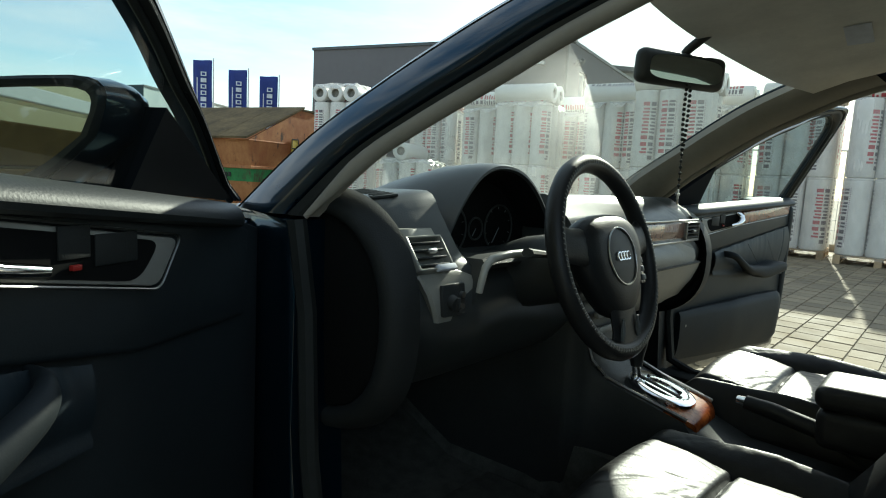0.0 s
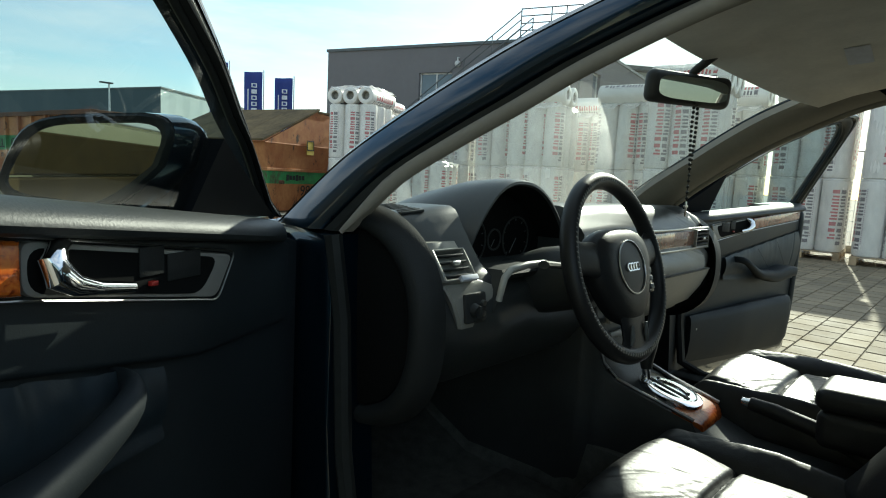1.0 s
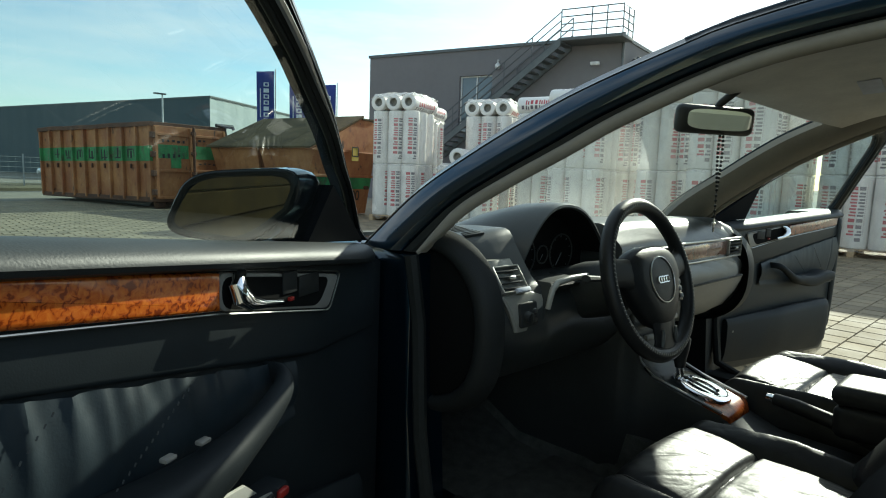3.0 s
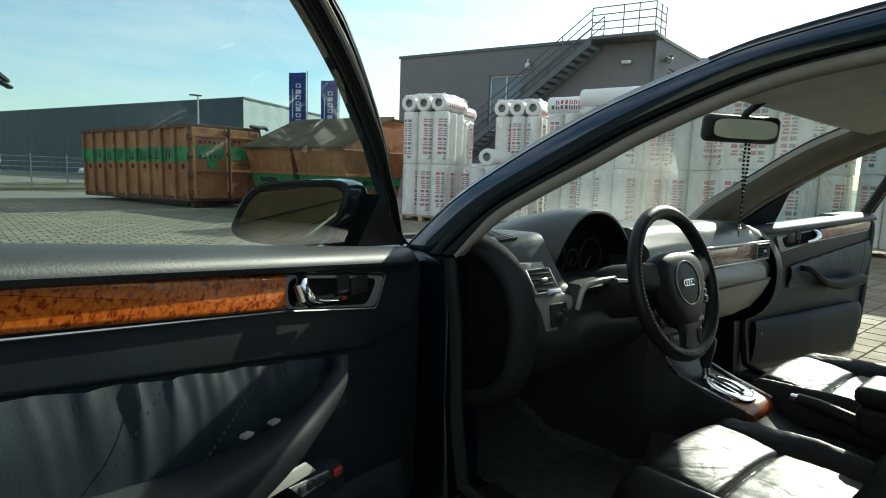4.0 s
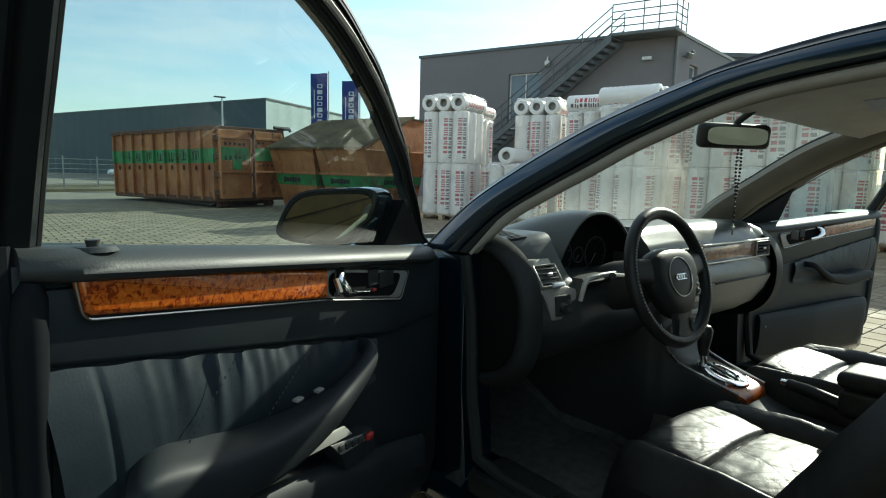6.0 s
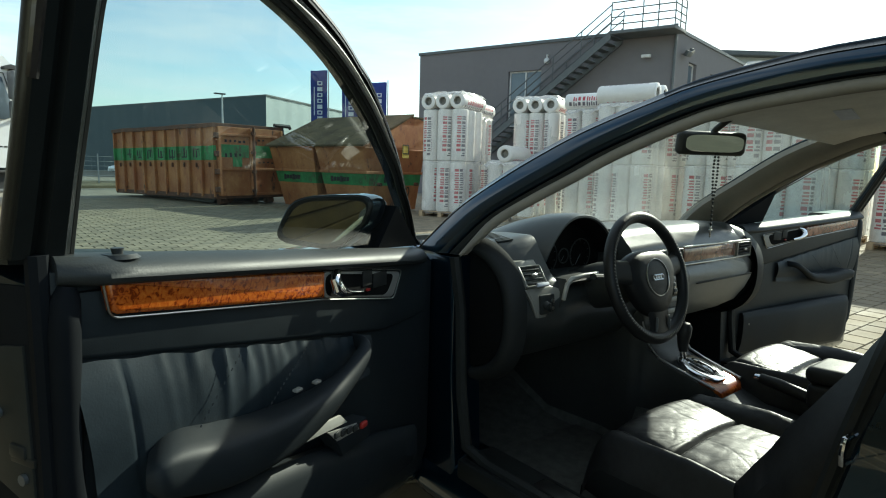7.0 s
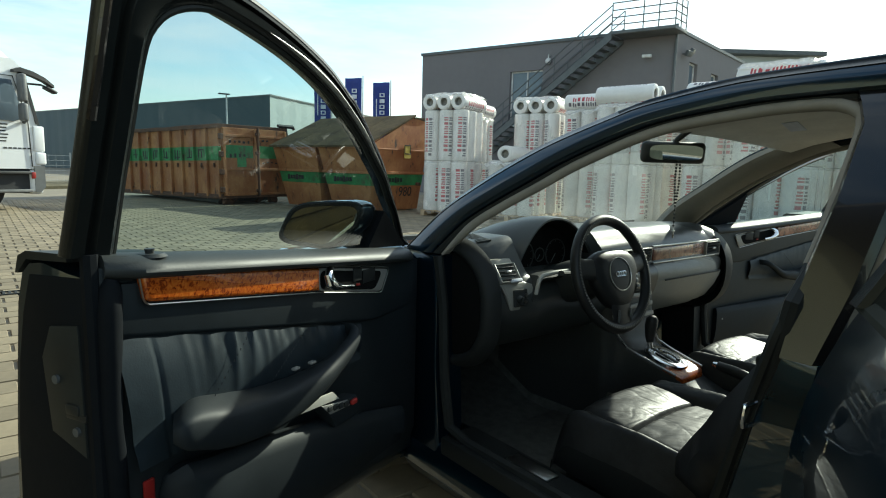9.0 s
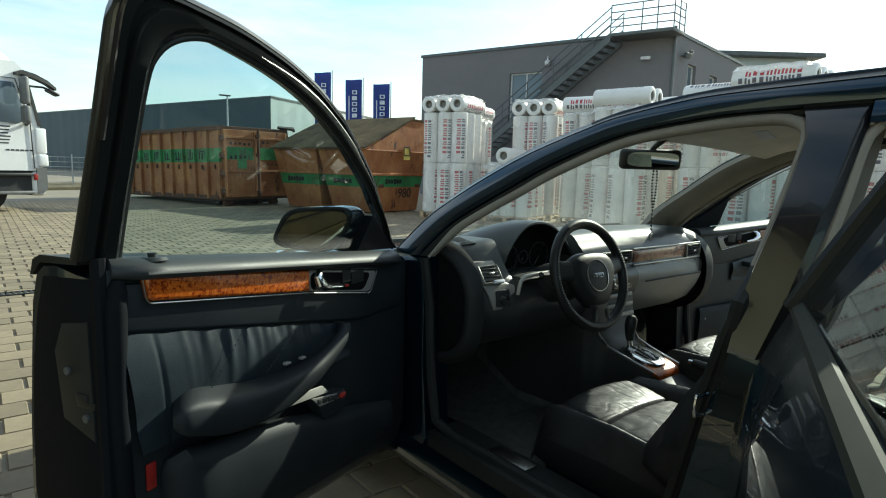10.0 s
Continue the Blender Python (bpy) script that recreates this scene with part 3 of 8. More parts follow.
# ---------------------------------------------------------------- containers
def rolloff_container():
    """A ribbed open-top roll-off container with double doors."""
    W, L, Z0, Z1 = 2.2, 5.94, 0.19, 2.28
    # it stands on its rollers at the door end and dips towards the other
    m = Matrix(((0.968, -0.251, 0, 3.52), (0.251, 0.968, 0, 15.95), (0.020, -0.029, 1, 0), (0, 0, 0, 1)))
    ob = thing("rolloff_container", m, "rusty orange steel roll-off container with a faded green band", "container")
    rnd = random.Random(12)
    pitch = L / 9

    def p(name, bm, mt, label=""):
        q = part(name, bm, mt, None, label, False)
        q.parent = ob
        return q
    bm = bmesh.new()
    for x0, x1, y0, y1 in ((0, 0.05, 0, L), (W - 0.05, W, 0, L), (0.05, W - 0.05, L - 0.05, L)):
        box(bm, (x1 - x0, y1 - y0, Z1 - Z0), ((x0 + x1) / 2, (y0 + y1) / 2, (Z0 + Z1) / 2))
    box(bm, (W, L, 0.06), (W / 2, L / 2, Z0 + 0.03))
    p("side_walls", bm, RUST_ORANGE)
    for s in (0, 1):
        for k in range(10):
            bm = bmesh.new()
            x = -0.045 if s == 0 else W + 0.045
            y = min(max(k * pitch, 0.04), L - 0.04)
            tilt = Matrix.Translation((x, y, (Z0 + Z1) / 2)) @ Matrix.Rotation(radians(rnd.uniform(-0.4, 0.4)), 4, "X")
            box(bm, (0.09, 0.065, Z1 - Z0 - 0.1), (0, 0, 0), 0.012, tilt)
            p("rib", bm, RUST_ORANGE)
            if s == 0:
                bm = bmesh.new()
                box(bm, (0.096, 0.071, 0.40), (-0.0455, y, 1.47))
                p("green_band", bm, GREEN_BAND)
    for k in range(9):
        bm = bmesh.new()
        box(bm, (0.012, pitch - 0.085, 0.40), (-0.008, (k + 0.5) * pitch, 1.47))
        p("green_band", bm, GREEN_BAND)
    # rusty rim: four beams, the long ones slightly dented
    for x in (-0.03, W + 0.03):
        bm = bmesh.new()
        n = 26
        rows = []
        for i in range(n + 1):
            y = -0.03 + (L + 0.06) * i / n
            dx, dz = 0.014 * noise.noise(Vector((x, y * 1.3, 4.0))), 0.022 * noise.noise(Vector((x + 3, y * 0.9, 1.0)))
            rows.append([(x + a + dx, y, Z1 + b + dz) for a, b in ((-0.07, -0.10), (-0.07, 0.0), (-0.055, 0.015), (0.055, 0.015), (0.07, 0.0), (0.07, -0.10))])
        loft(bm, rows)
        p("rim", bm, RUST)
    for y in (0.02, L - 0.02):
        bm = bmesh.new()
        box(bm, (W - 0.08, 0.10, 0.12), (W / 2, y, Z1 - 0.045), 0.015)
        p("rim", bm, RUST)
    bm = bmesh.new()
    box(bm, (W + 0.1, L + 0.06, 0.13), (W / 2, L / 2, Z0 + 0.06), 0.015)
    p("base_beam", bm, RUST)
    for s in (0, 1):
        x0 = 0.02 + s * W / 2
        bm = bmesh.new()
        box(bm, (W / 2 - 0.03, 0.05, Z1 - Z0 - 0.16), (x0 + W / 4 - 0.015, -0.03, (Z0 + Z1) / 2), 0.01)
        for z in (0.30, 1.02, 1.98):
            box(bm, (W / 2 - 0.10, 0.05, 0.07), (x0 + W / 4 - 0.015, -0.075, z), 0.008)
        for x in (x0 + 0.03, x0 + W / 2 - 0.06):
            box(bm, (0.07, 0.05, Z1 - Z0 - 0.2), (x, -0.085, (Z0 + Z1) / 2), 0.008)
        p("end_door", bm, RUST_ORANGE)
        for z, h in ((1.53, 0.36),):
            bm = bmesh.new()
            box(bm, (W / 2 - 0.20, 0.012, h), (x0 + W / 4 - 0.015, -0.058, z))
            p("green_band", bm, GREEN_BAND)
        # worn print above and below the band
        for z, n, h in ((1.80, 5, 0.10), (1.42, 4, 0.12)) if s == 0 else ((1.86, 2, 0.06), (1.22, 4, 0.05)):
            bm = bmesh.new()
            for k in range(n):
                box(bm, (0.055 + 0.03 * rnd.random(), 0.008, h * rnd.uniform(0.6, 1.0)), (x0 + 0.24 + k * 0.15, -0.068, z + rnd.uniform(-0.015, 0.015)))
            p("worn_lettering", bm, BLACK_PRINT)
    bm = bmesh.new()
    tube(bm, [(W / 2 + 0.03, -0.15, 0.25), (W / 2 + 0.03, -0.15, 2.24)], 0.035)
    for z in (0.4, 0.95, 1.5, 2.05):
        box(bm, (0.14, 0.10, 0.09), (W / 2 + 0.02, -0.12, z), 0.01)
    p("locking_bar", bm, RUST)
    bm = bmesh.new()
    box(bm, (0.30, 0.01, 0.34), (0.62, -0.065, 1.26))
    p("sign_plate", bm, GREEN_BAND)
    # faded lettering on the side, broken into bars by wear
    bm = bmesh.new()
    for k in range(1, 8):
        y = (k + 0.5) * pitch
        for i in range(rnd.choice((2, 3, 3))):
            box(bm, (0.008, 0.035 + 0.04 * rnd.random(), rnd.uniform(0.16, 0.30)), (-0.018, y - 0.16 + i * 0.15, 1.47 + rnd.uniform(-0.03, 0.03)))
        box(bm, (0.008, 0.26, 0.035), (-0.0185, y + rnd.uniform(-0.05, 0.05), 1.47 + rnd.choice((-0.11, 0.0, 0.11))))
    p("worn_lettering", bm, BLACK_PRINT, "worn dark lettering reduced to bars")
    # scraped paint and lashing hooks
    for k in range(9):
        bm = bmesh.new()
        y, z = (k + 0.5) * pitch, 1.13 + 0.02 * rnd.random()
        box(bm, (0.05, 0.05, 0.13), (-0.025, y, z), 0.012)
        p("lashing_hook", bm, RUST)
    for x in (0.65, 1.55):
        bm = bmesh.new()
        prism(bm, [(0.5, 0.015), (4.9, 0.145), (5.2, 0.188), (0.3, 0.188)], lambda a, w, b, x=x: (x + w, a, b), -0.07, 0.07)
        p("skid", bm, RUST)
    bm = bmesh.new()
    prism(bm, [(0.6, 0.05), (4.6, 0.15), (4.9, 0.188), (0.4, 0.188)], lambda a, w, b: (W / 2 + w, a, b), -0.9, 0.9)
    p("underframe", bm, DARK_TRIM)
    for x in (-0.03, W + 0.03):
        for z in (0.45, 0.95, 1.45, 1.95):
            bm = bmesh.new()
            box(bm, (0.10, 0.13, 0.15), (x, -0.06, z), 0.015)
            p("hinge", bm, RUST)
    for x in (0.30, 1.88):
        bm = bmesh.new()
        tube(bm, [(x - 0.12, 0.25, 0.10), (x + 0.12, 0.25, 0.10)], 0.10, 14)
        p("roller", bm, RUST)
    # lever on the rim's corner
    bm = bmesh.new()
    tube(bm, [(W - 0.25, -0.02, Z1 + 0.07), (W + 0.32, -0.02, Z1 + 0.06), (W + 0.36, -0.02, Z1 - 0.02)], [0.05, 0.06, 0.045], 8)
    tube(bm, [(W + 0.05, -0.02, Z1 + 0.05), (W + 0.08, -0.05, Z1 - 0.25)], 0.03, 6)
    p("door_lever", bm, DARK_TRIM)
    return ob


rolloff_container()


def skip(x, y, rot, seed):
    """A lidded skip: flared steel tub with a gabled sheet lid."""
    ob = thing("lidded_skip", pose(x, y, 0, 0, 0, rot), "orange steel skip with a weathered brown gabled lid and green band", "skip", "lidded skips")

    def p(name, bm, mt, label="", sm=False):
        q = part(name, bm, mt, None, label, sm)
        q.parent = ob
        return q
    bz, tz, rz = 0.03, 1.68, 2.60
    B, T = (0.82, 0.735), (1.22, 0.93)
    bm = bmesh.new()
    steep = lambda a: T[0] - 0.35 * (T[0] - a[0])       # the back end stands steeper than the front
    ring = lambda a, z, e=0: [(-a[0] + e, -a[1] + e, z), (steep(a) - e, -a[1] + e, z), (steep(a) - e, a[1] - e, z), (-a[0] + e, a[1] - e, z)]
    mid = lambda t: (lerp(B[0], T[0], t), lerp(B[1], T[1], t))
    loft(bm, [ring(B, bz), ring(mid(0.5), lerp(bz, tz, 0.5)), ring(T, tz)])
    box(bm, (T[0] * 2 + 0.016, T[1] * 2 + 0.016, 0.035), (0, 0, tz), 0.008)
    a = mid(0.618)
    box(bm, (a[0] + steep(a) + 0.07, a[1] * 2 + 0.07, 0.07), ((steep(a) - a[0]) / 2, 0, lerp(bz, tz, 0.618)), 0.01)
    p("tub", bm, RUST_ORANGE)
    bm = bmesh.new()
    a, b = mid(0.41), mid(0.595)
    e = -0.006
    loft(bm, [ring(a, lerp(bz, tz, 0.41), e), ring(b, lerp(bz, tz, 0.595), e)], True, False)
    p("green_band", bm, GREEN_BAND)
    # gable ends and lid sheets, ridge across the short side
    for s in (-1, 1):
        bm = bmesh.new()
        prism(bm, [(-T[0], tz + 0.012), (T[0] * 0.55, rz), (T[0], rz - 0.1), (T[0], tz + 0.012)], lambda u, w, v, s=s: (u, s * (T[1] - w), v), 0.0, 0.05)
        p("gable_end", bm, RUST_ORANGE)
    for s in (0, 1):
        bm = bmesh.new()
        y0, y1 = (-T[1] - 0.05, -0.01) if s == 0 else (0.01, T[1] + 0.05)
        prof = [(-T[0] - 0.12, tz + 0.02), (T[0] * 0.55, rz + 0.02), (T[0] * 0.55, rz + 0.07), (-T[0] - 0.12, tz + 0.07)]
        f0 = [bm.verts.new((u, y0, v)) for u, v in prof]
        f1 = [bm.verts.new((u, y1, v)) for u, v in prof]
        for i in range(4):
            bm.faces.new((f0[i], f0[(i + 1) % 4], f1[(i + 1) % 4], f1[i]))
        bm.faces.new(f0[::-1])
        bm.faces.new(f1)
        p("lid", bm, LID_BROWN)
    bm = bmesh.new()
    box(bm, (T[0] * 0.5, T[1] * 2 + 0.06, 0.05), (T[0] * 0.77, 0, rz - 0.02), 0, Matrix.Identity(4))
    p("top_plate", bm, LID_BROWN)
    for s in (-1, 1):
        for u in (-0.75, 0.75):
            bm = bmesh.new()
            tube(bm, [(u, s * 0.97, 0.75), (u, s * 1.08, 0.75)], 0.05, 10)
            p("lifting_lug", bm, RUST)
    bm = bmesh.new()
    for k in range(6):
        box(bm, (0.08, 0.01, 0.15 if k % 3 == 0 else 0.11), (-0.35 + k * 0.115, -(lerp(B[1], T[1], 0.503) + 0.016), 0.86))
    p("worn_lettering", bm, BLACK_PRINT)
    bm = bmesh.new()
    for k in range(6):
        box(bm, (0.012, 0.09, 0.15 if k % 3 == 0 else 0.11), (-(lerp(B[0], T[0], 0.503) + 0.022), 0.45 - k * 0.12, 0.86))
    p("worn_lettering", bm, BLACK_PRINT)
    bm = bmesh.new()
    box(bm, (0.27, 0.012, 0.36), (0.36, -(T[1] + 0.018), 1.64))
    plate = p("sign_plate", bm, YELLOW_SIGN)
    for u, v in ((0.36, 1.81), (0.36, 1.58), (0.24, 1.695), (0.48, 1.695)):
        bm = bmesh.new()
        box(bm, (0.26, 0.006, 0.03) if u == 0.36 else (0.03, 0.006, 0.20), (u, -(T[1] + 0.026), v))
        q = p("sign_bar", bm, BLACK_PRINT)
        q.parent = plate
    if seed == 1:
        txt = bpy.data.curves.new("painted_number", "FONT")
        txt.body, txt.size, txt.extrude, txt.align_x = "980", 0.38, 0.003, "CENTER"
        txt.materials.append(BLACK_PRINT)
        q = new("painted_number", txt)
        q.parent = ob
        q.matrix_basis = pose(0.45, -(lerp(B[1], T[1], 0.24) + 0.008), 0.41, 96.7, 0, 0)
    return ob


skip(6.88, 13.30, 15, 1)
skip(6.375, 15.18, 15, 2)


# ---------------------------------------------------------------- grey building
BC = Vector((18.7, 11.4, 0))
BF = Vector((-0.30, 0.954, 0)).normalized()      # along the facade, away from the corner
BS = Vector((0.985, 0.17, 0)).normalized()       # along the side wall
BH = 6.5


def wall_with_holes(bm, o, ax, length, height, thick, holes, inward):
    """A wall of blocks round its openings; holes are (a0, a1, z0, z1)."""
    xs = sorted({0, length, *[h[0] for h in holes], *[h[1] for h in holes]})
    zs = sorted({0, height, *[h[2] for h in holes], *[h[3] for h in holes]})
    for a0, a1 in zip(xs, xs[1:]):
        for z0, z1 in zip(zs, zs[1:]):
            if any(h[0] <= a0 and a1 <= h[1] and h[2] <= z0 and z1 <= h[3] for h in holes):
                continue
            m = Matrix.Translation(o + ax * (a0 + a1) / 2 + inward * thick / 2 + Vector((0, 0, (z0 + z1) / 2)))
            m = m @ Matrix((ax, inward, Vector((0, 0, 1)))).transposed().to_4x4()
            box(bm, (a1 - a0, thick, z1 - z0), (0, 0, 0), 0, m)
    bmesh.ops.remove_doubles(bm, verts=bm.verts, dist=0.0005)


def window_unit(parent, o, ax, inward, a0, a1, z0, z1, panes=2):
    m = Matrix.Translation(o + inward * 0.16) @ Matrix((ax, inward, Vector((0, 0, 1)))).transposed().to_4x4()
    win = part("window", bmesh.new(), STEEL, parent)
    bm = bmesh.new()
    w = 0.06
    for u0, u1, v0, v1 in ((a0, a0 + w, z0, z1), (a1 - w, a1, z0, z1), (a0 + w, a1 - w, z0, z0 + w), (a0 + w, a1 - w, z1 - w, z1)):
        box(bm, (u1 - u0, 0.07, v1 - v0), ((u0 + u1) / 2, 0, (v0 + v1) / 2), 0, m)
    for k in range(1, panes):
        u = lerp(a0, a1, k / panes)
        box(bm, (w, 0.07, z1 - z0 - 2 * w), (u, 0, (z0 + z1) / 2), 0, m)
    part("frame", bm, ROOF_EDGE, win)
    for k in range(panes):
        bm = bmesh.new()
        u0, u1 = lerp(a0, a1, k / panes) + w * 0.6, lerp(a0, a1, (k + 1) / panes) - w * 0.6
        box(bm, (u1 - u0, 0.015, z1 - z0 - 2 * w), ((u0 + u1) / 2, 0.01, (z0 + z1) / 2), 0, m)
        part("pane", bm, WINDOW_DARK, win)


def grey_building():
    ob = thing("grey_office_building", BC, "two-storey grey rendered building with an outside steel stair", "building")
    fin, sin_ = BS, BF
    L1, L2 = 11.62, 16.0
    fh = [(5.3, 6.85, 3.1, 5.45)]
    bm = bmesh.new()
    wall_with_holes(bm, BC, BF, L1, BH, 0.3, fh, fin)
    part("front_wall", bm, GREY_WALL, ob, smooth=False)
    sh = [(1.6, 2.5, 3.9, 5.6), (4.2, 5.1, 3.9, 5.5), (6.8, 7.5, 3.9, 5.3), (9.0, 9.7, 3.9, 5.3)]
    bm = bmesh.new()
    wall_with_holes(bm, BC + BS * 0.3, BS, L2 - 0.3, BH, 0.3, [(a - 0.3, b - 0.3, c, d) for a, b, c, d in sh], sin_)
    part("side_wall", bm, GREY_WALL, ob, smooth=False)
    bm = bmesh.new()
    far = BC + BF * L1
    q = [BC + BS * L2, BC + BS * L2 + BF * L1, far]
    loft(bm, [[p for p in (q[0], q[1], far)], [p + Vector((0, 0, BH)) for p in (q[0], q[1], far)]], False, False)
    part("rear_walls", bm, GREY_WALL, ob, smooth=False)
    bm = bmesh.new()
    c4 = [BC, BC + BS * L2, BC + BS * L2 + BF * L1, far]
    cen = sum(c4, Vector()) / 4
    up = Vector((0, 0, BH))
    loft(bm, [[p + (p - cen).normalized() * 0.08 + up for p in c4], [p + (p - cen).normalized() * 0.08 + up + Vector((0, 0, 0.12)) for p in c4]])
    part("roof", bm, STEEL, ob, "grey metal-edged flat roof", False)
    for a0, a1, z0, z1 in fh:
        window_unit(ob, BC, BF, fin, a0, a1, z0, z1, 2)
    for a0, a1, z0, z1 in sh:
        window_unit(ob, BC, BS, sin_, a0, a1, z0, z1, 1)
    bm = bmesh.new()
    o = BC - BF * 0.06 - BS * 0.06
    tube(bm, [o + Vector((0, 0, 0)), o + Vector((0, 0, BH + 0.2))], 0.055, 10)
    part("downpipe", bm, STEEL, ob)
    # outside stair: a landing by the corner, flight going down along the facade
    out = -BS
    land_z = 6.38
    P = lambda a, w, z: BC + BF * a + out * w + Vector((0, 0, z))
    bm = bmesh.new()
    M = Matrix((BF, out, Vector((0, 0, 1)))).transposed().to_4x4()
    box(bm, (2.3, 1.1, 0.12), (0, 0, 0), 0.01, Matrix.Translation(P(0.75, 0.6, land_z)) @ M)
    part("landing", bm, STEEL, ob)
    run, drop, n = 5.6, 4.2, 22
    for w in (0.12, 1.1):
        bm = bmesh.new()
        prism(bm, [(1.9, land_z + 0.06), (1.9 + run, land_z - drop), (1.9 + run, land_z - drop - 0.28), (1.9, land_z - 0.24)], P, w - 0.03, w + 0.03)
        part("stringer", bm, STEEL, ob, smooth=False)
    for k in range(n):
        bm = bmesh.new()
        a = 1.9 + run * (k + 0.5) / n
        box(bm, (0.27, 0.92, 0.04), (0, 0, 0), 0, Matrix.Translation(P(a, 0.61, land_z - drop * (k + 0.5) / n)) @ M)
        part("tread", bm, STEEL, ob, smooth=False)
    for w in (0.1, 1.12):
        for h in (0.35, 0.68, 1.0):
            bm = bmesh.new()
            tube(bm, [P(1.9, w, land_z + h), P(1.9 + run, w, land_z - drop + h)], 0.022, 6)
            part("handrail", bm, STEEL, ob)
        for k in range(6):
            bm = bmesh.new()
            a = 1.9 + run * k / 5
            z = land_z - drop * k / 5
            tube(bm, [P(a, w, z), P(a, w, z + 1.0)], 0.022, 6)
            part("railing_post", bm, STEEL, ob)
    edge = [(1.9, 1.12), (-0.38, 1.12), (-0.38, 0.1)]
    for h in (0.28, 0.54, 0.80, 1.06):
        bm = bmesh.new()
        tube(bm, [P(a, w, land_z + h) for a, w in edge], 0.022, 6)
        part("landing_rail", bm, STEEL, ob)
    for a, w in ((1.9, 1.12), (0.75, 1.12), (-0.38, 1.12), (-0.38, 0.6), (-0.38, 0.1), (0.2, 1.12)):
        bm = bmesh.new()
        tube(bm, [P(a, w, land_z), P(a, w, land_z + 1.08)], 0.024, 6)
        part("railing_post", bm, STEEL, ob)
    # lamp by the door and flood lamps round the corner
    bm = bmesh.new()
    c = P(5.0, 0.12, 5.75)
    bmesh.ops.create_uvsphere(bm, u_segments=12, v_segments=8, radius=0.13, matrix=Matrix.Translation(c))
    tube(bm, [c, c + Vector((0, 0, 0.25)), P(5.0, 0.0, 6.0)], 0.03, 6)
    part("wall_lamp", bm, ROOF_EDGE, ob)
    for k in (0, 1):
        bm = bmesh.new()
        c = BC + BS * (0.75 + 0.32 * k) - BF * 0.25 + Vector((0, 0, 5.75 + 0.12 * k))
        box(bm, (0.30, 0.14, 0.22), (0, 0, 0), 0.02, Matrix.Translation(c) @ pose(0, 0, 0, 25, 0, 20 * k))
        tube(bm, [c, c + BF * 0.24], 0.02, 6)
        part("flood_lamp", bm, STEEL, ob)
    bm = bmesh.new()
    c = P(0.9, 0.25, 5.6)
    box(bm, (0.34, 0.12, 0.12), (0, 0, 0), 0.02, Matrix.Translation(c) @ M)
    tube(bm, [c, P(0.9, 0.0, 5.65)], 0.025, 6)
    part("security_camera", bm, ROOF_EDGE, ob)


grey_building()


def second_building():
    """A lower neighbour with an overhanging flat roof, further along."""
    ob = thing("pale_annex_building", (38, 13, 0), "pale building with a flat overhanging roof behind", "building")
    m = pose(41.0, 25.4, 0, 0, 0, -38.5)
    bm = bmesh.new()
    box(bm, (14.6, 12, 9.3), (0, 0, 4.65), 0, m)
    part("wall", bm, HALL_LIGHT, ob, smooth=False)
    bm = bmesh.new()
    box(bm, (16.4, 13.4, 0.32), (0, 0, 9.45), 0.05, m)
    part("roof", bm, STEEL, ob, smooth=False)


second_building()


def far_hall():
    """Long low industrial hall across the yard."""
    ob = thing("industrial_hall", (14, 52, 0), "long dark blue-grey clad industrial hall with a pale gable side", "hall")
    a, b, c = Vector((18.0, 48.2, 0)), Vector((-11, 140.5, 0)), Vector((38, 61.7, 0))
    d = b + (c - a)
    H = 6.9
    for name, p, q, mt in (("front_wall", a, b, HALL_DARK), ("side_wall", c, a, HALL_LIGHT), ("rear_wall", b, d, HALL_DARK), ("rear_side_wall", d, c, HALL_LIGHT)):
        bm = bmesh.new()
        n = max(2, int((q - p).length / 1.0))
        ax = (q - p) / n
        out = Vector((ax.y, -ax.x, 0)).normalized() * 0.03
        rows = []
        for k in range(n + 1):
            o = out * (k % 2)
            rows.append([p + ax * k + o, p + ax * k + o + Vector((0, 0, H))])
        loft(bm, rows, False, False)
        part(name, bm, mt, ob, smooth=False)
    bm = bmesh.new()
    cen = (a + b + c + d) / 4
    loft(bm, [[p + (p - cen).normalized() * 0.1 + Vector((0, 0, H + h)) for p in (a, b, d, c)] for h in (0, 0.12)])
    part("roof", bm, STEEL, ob, smooth=False)


far_hall()


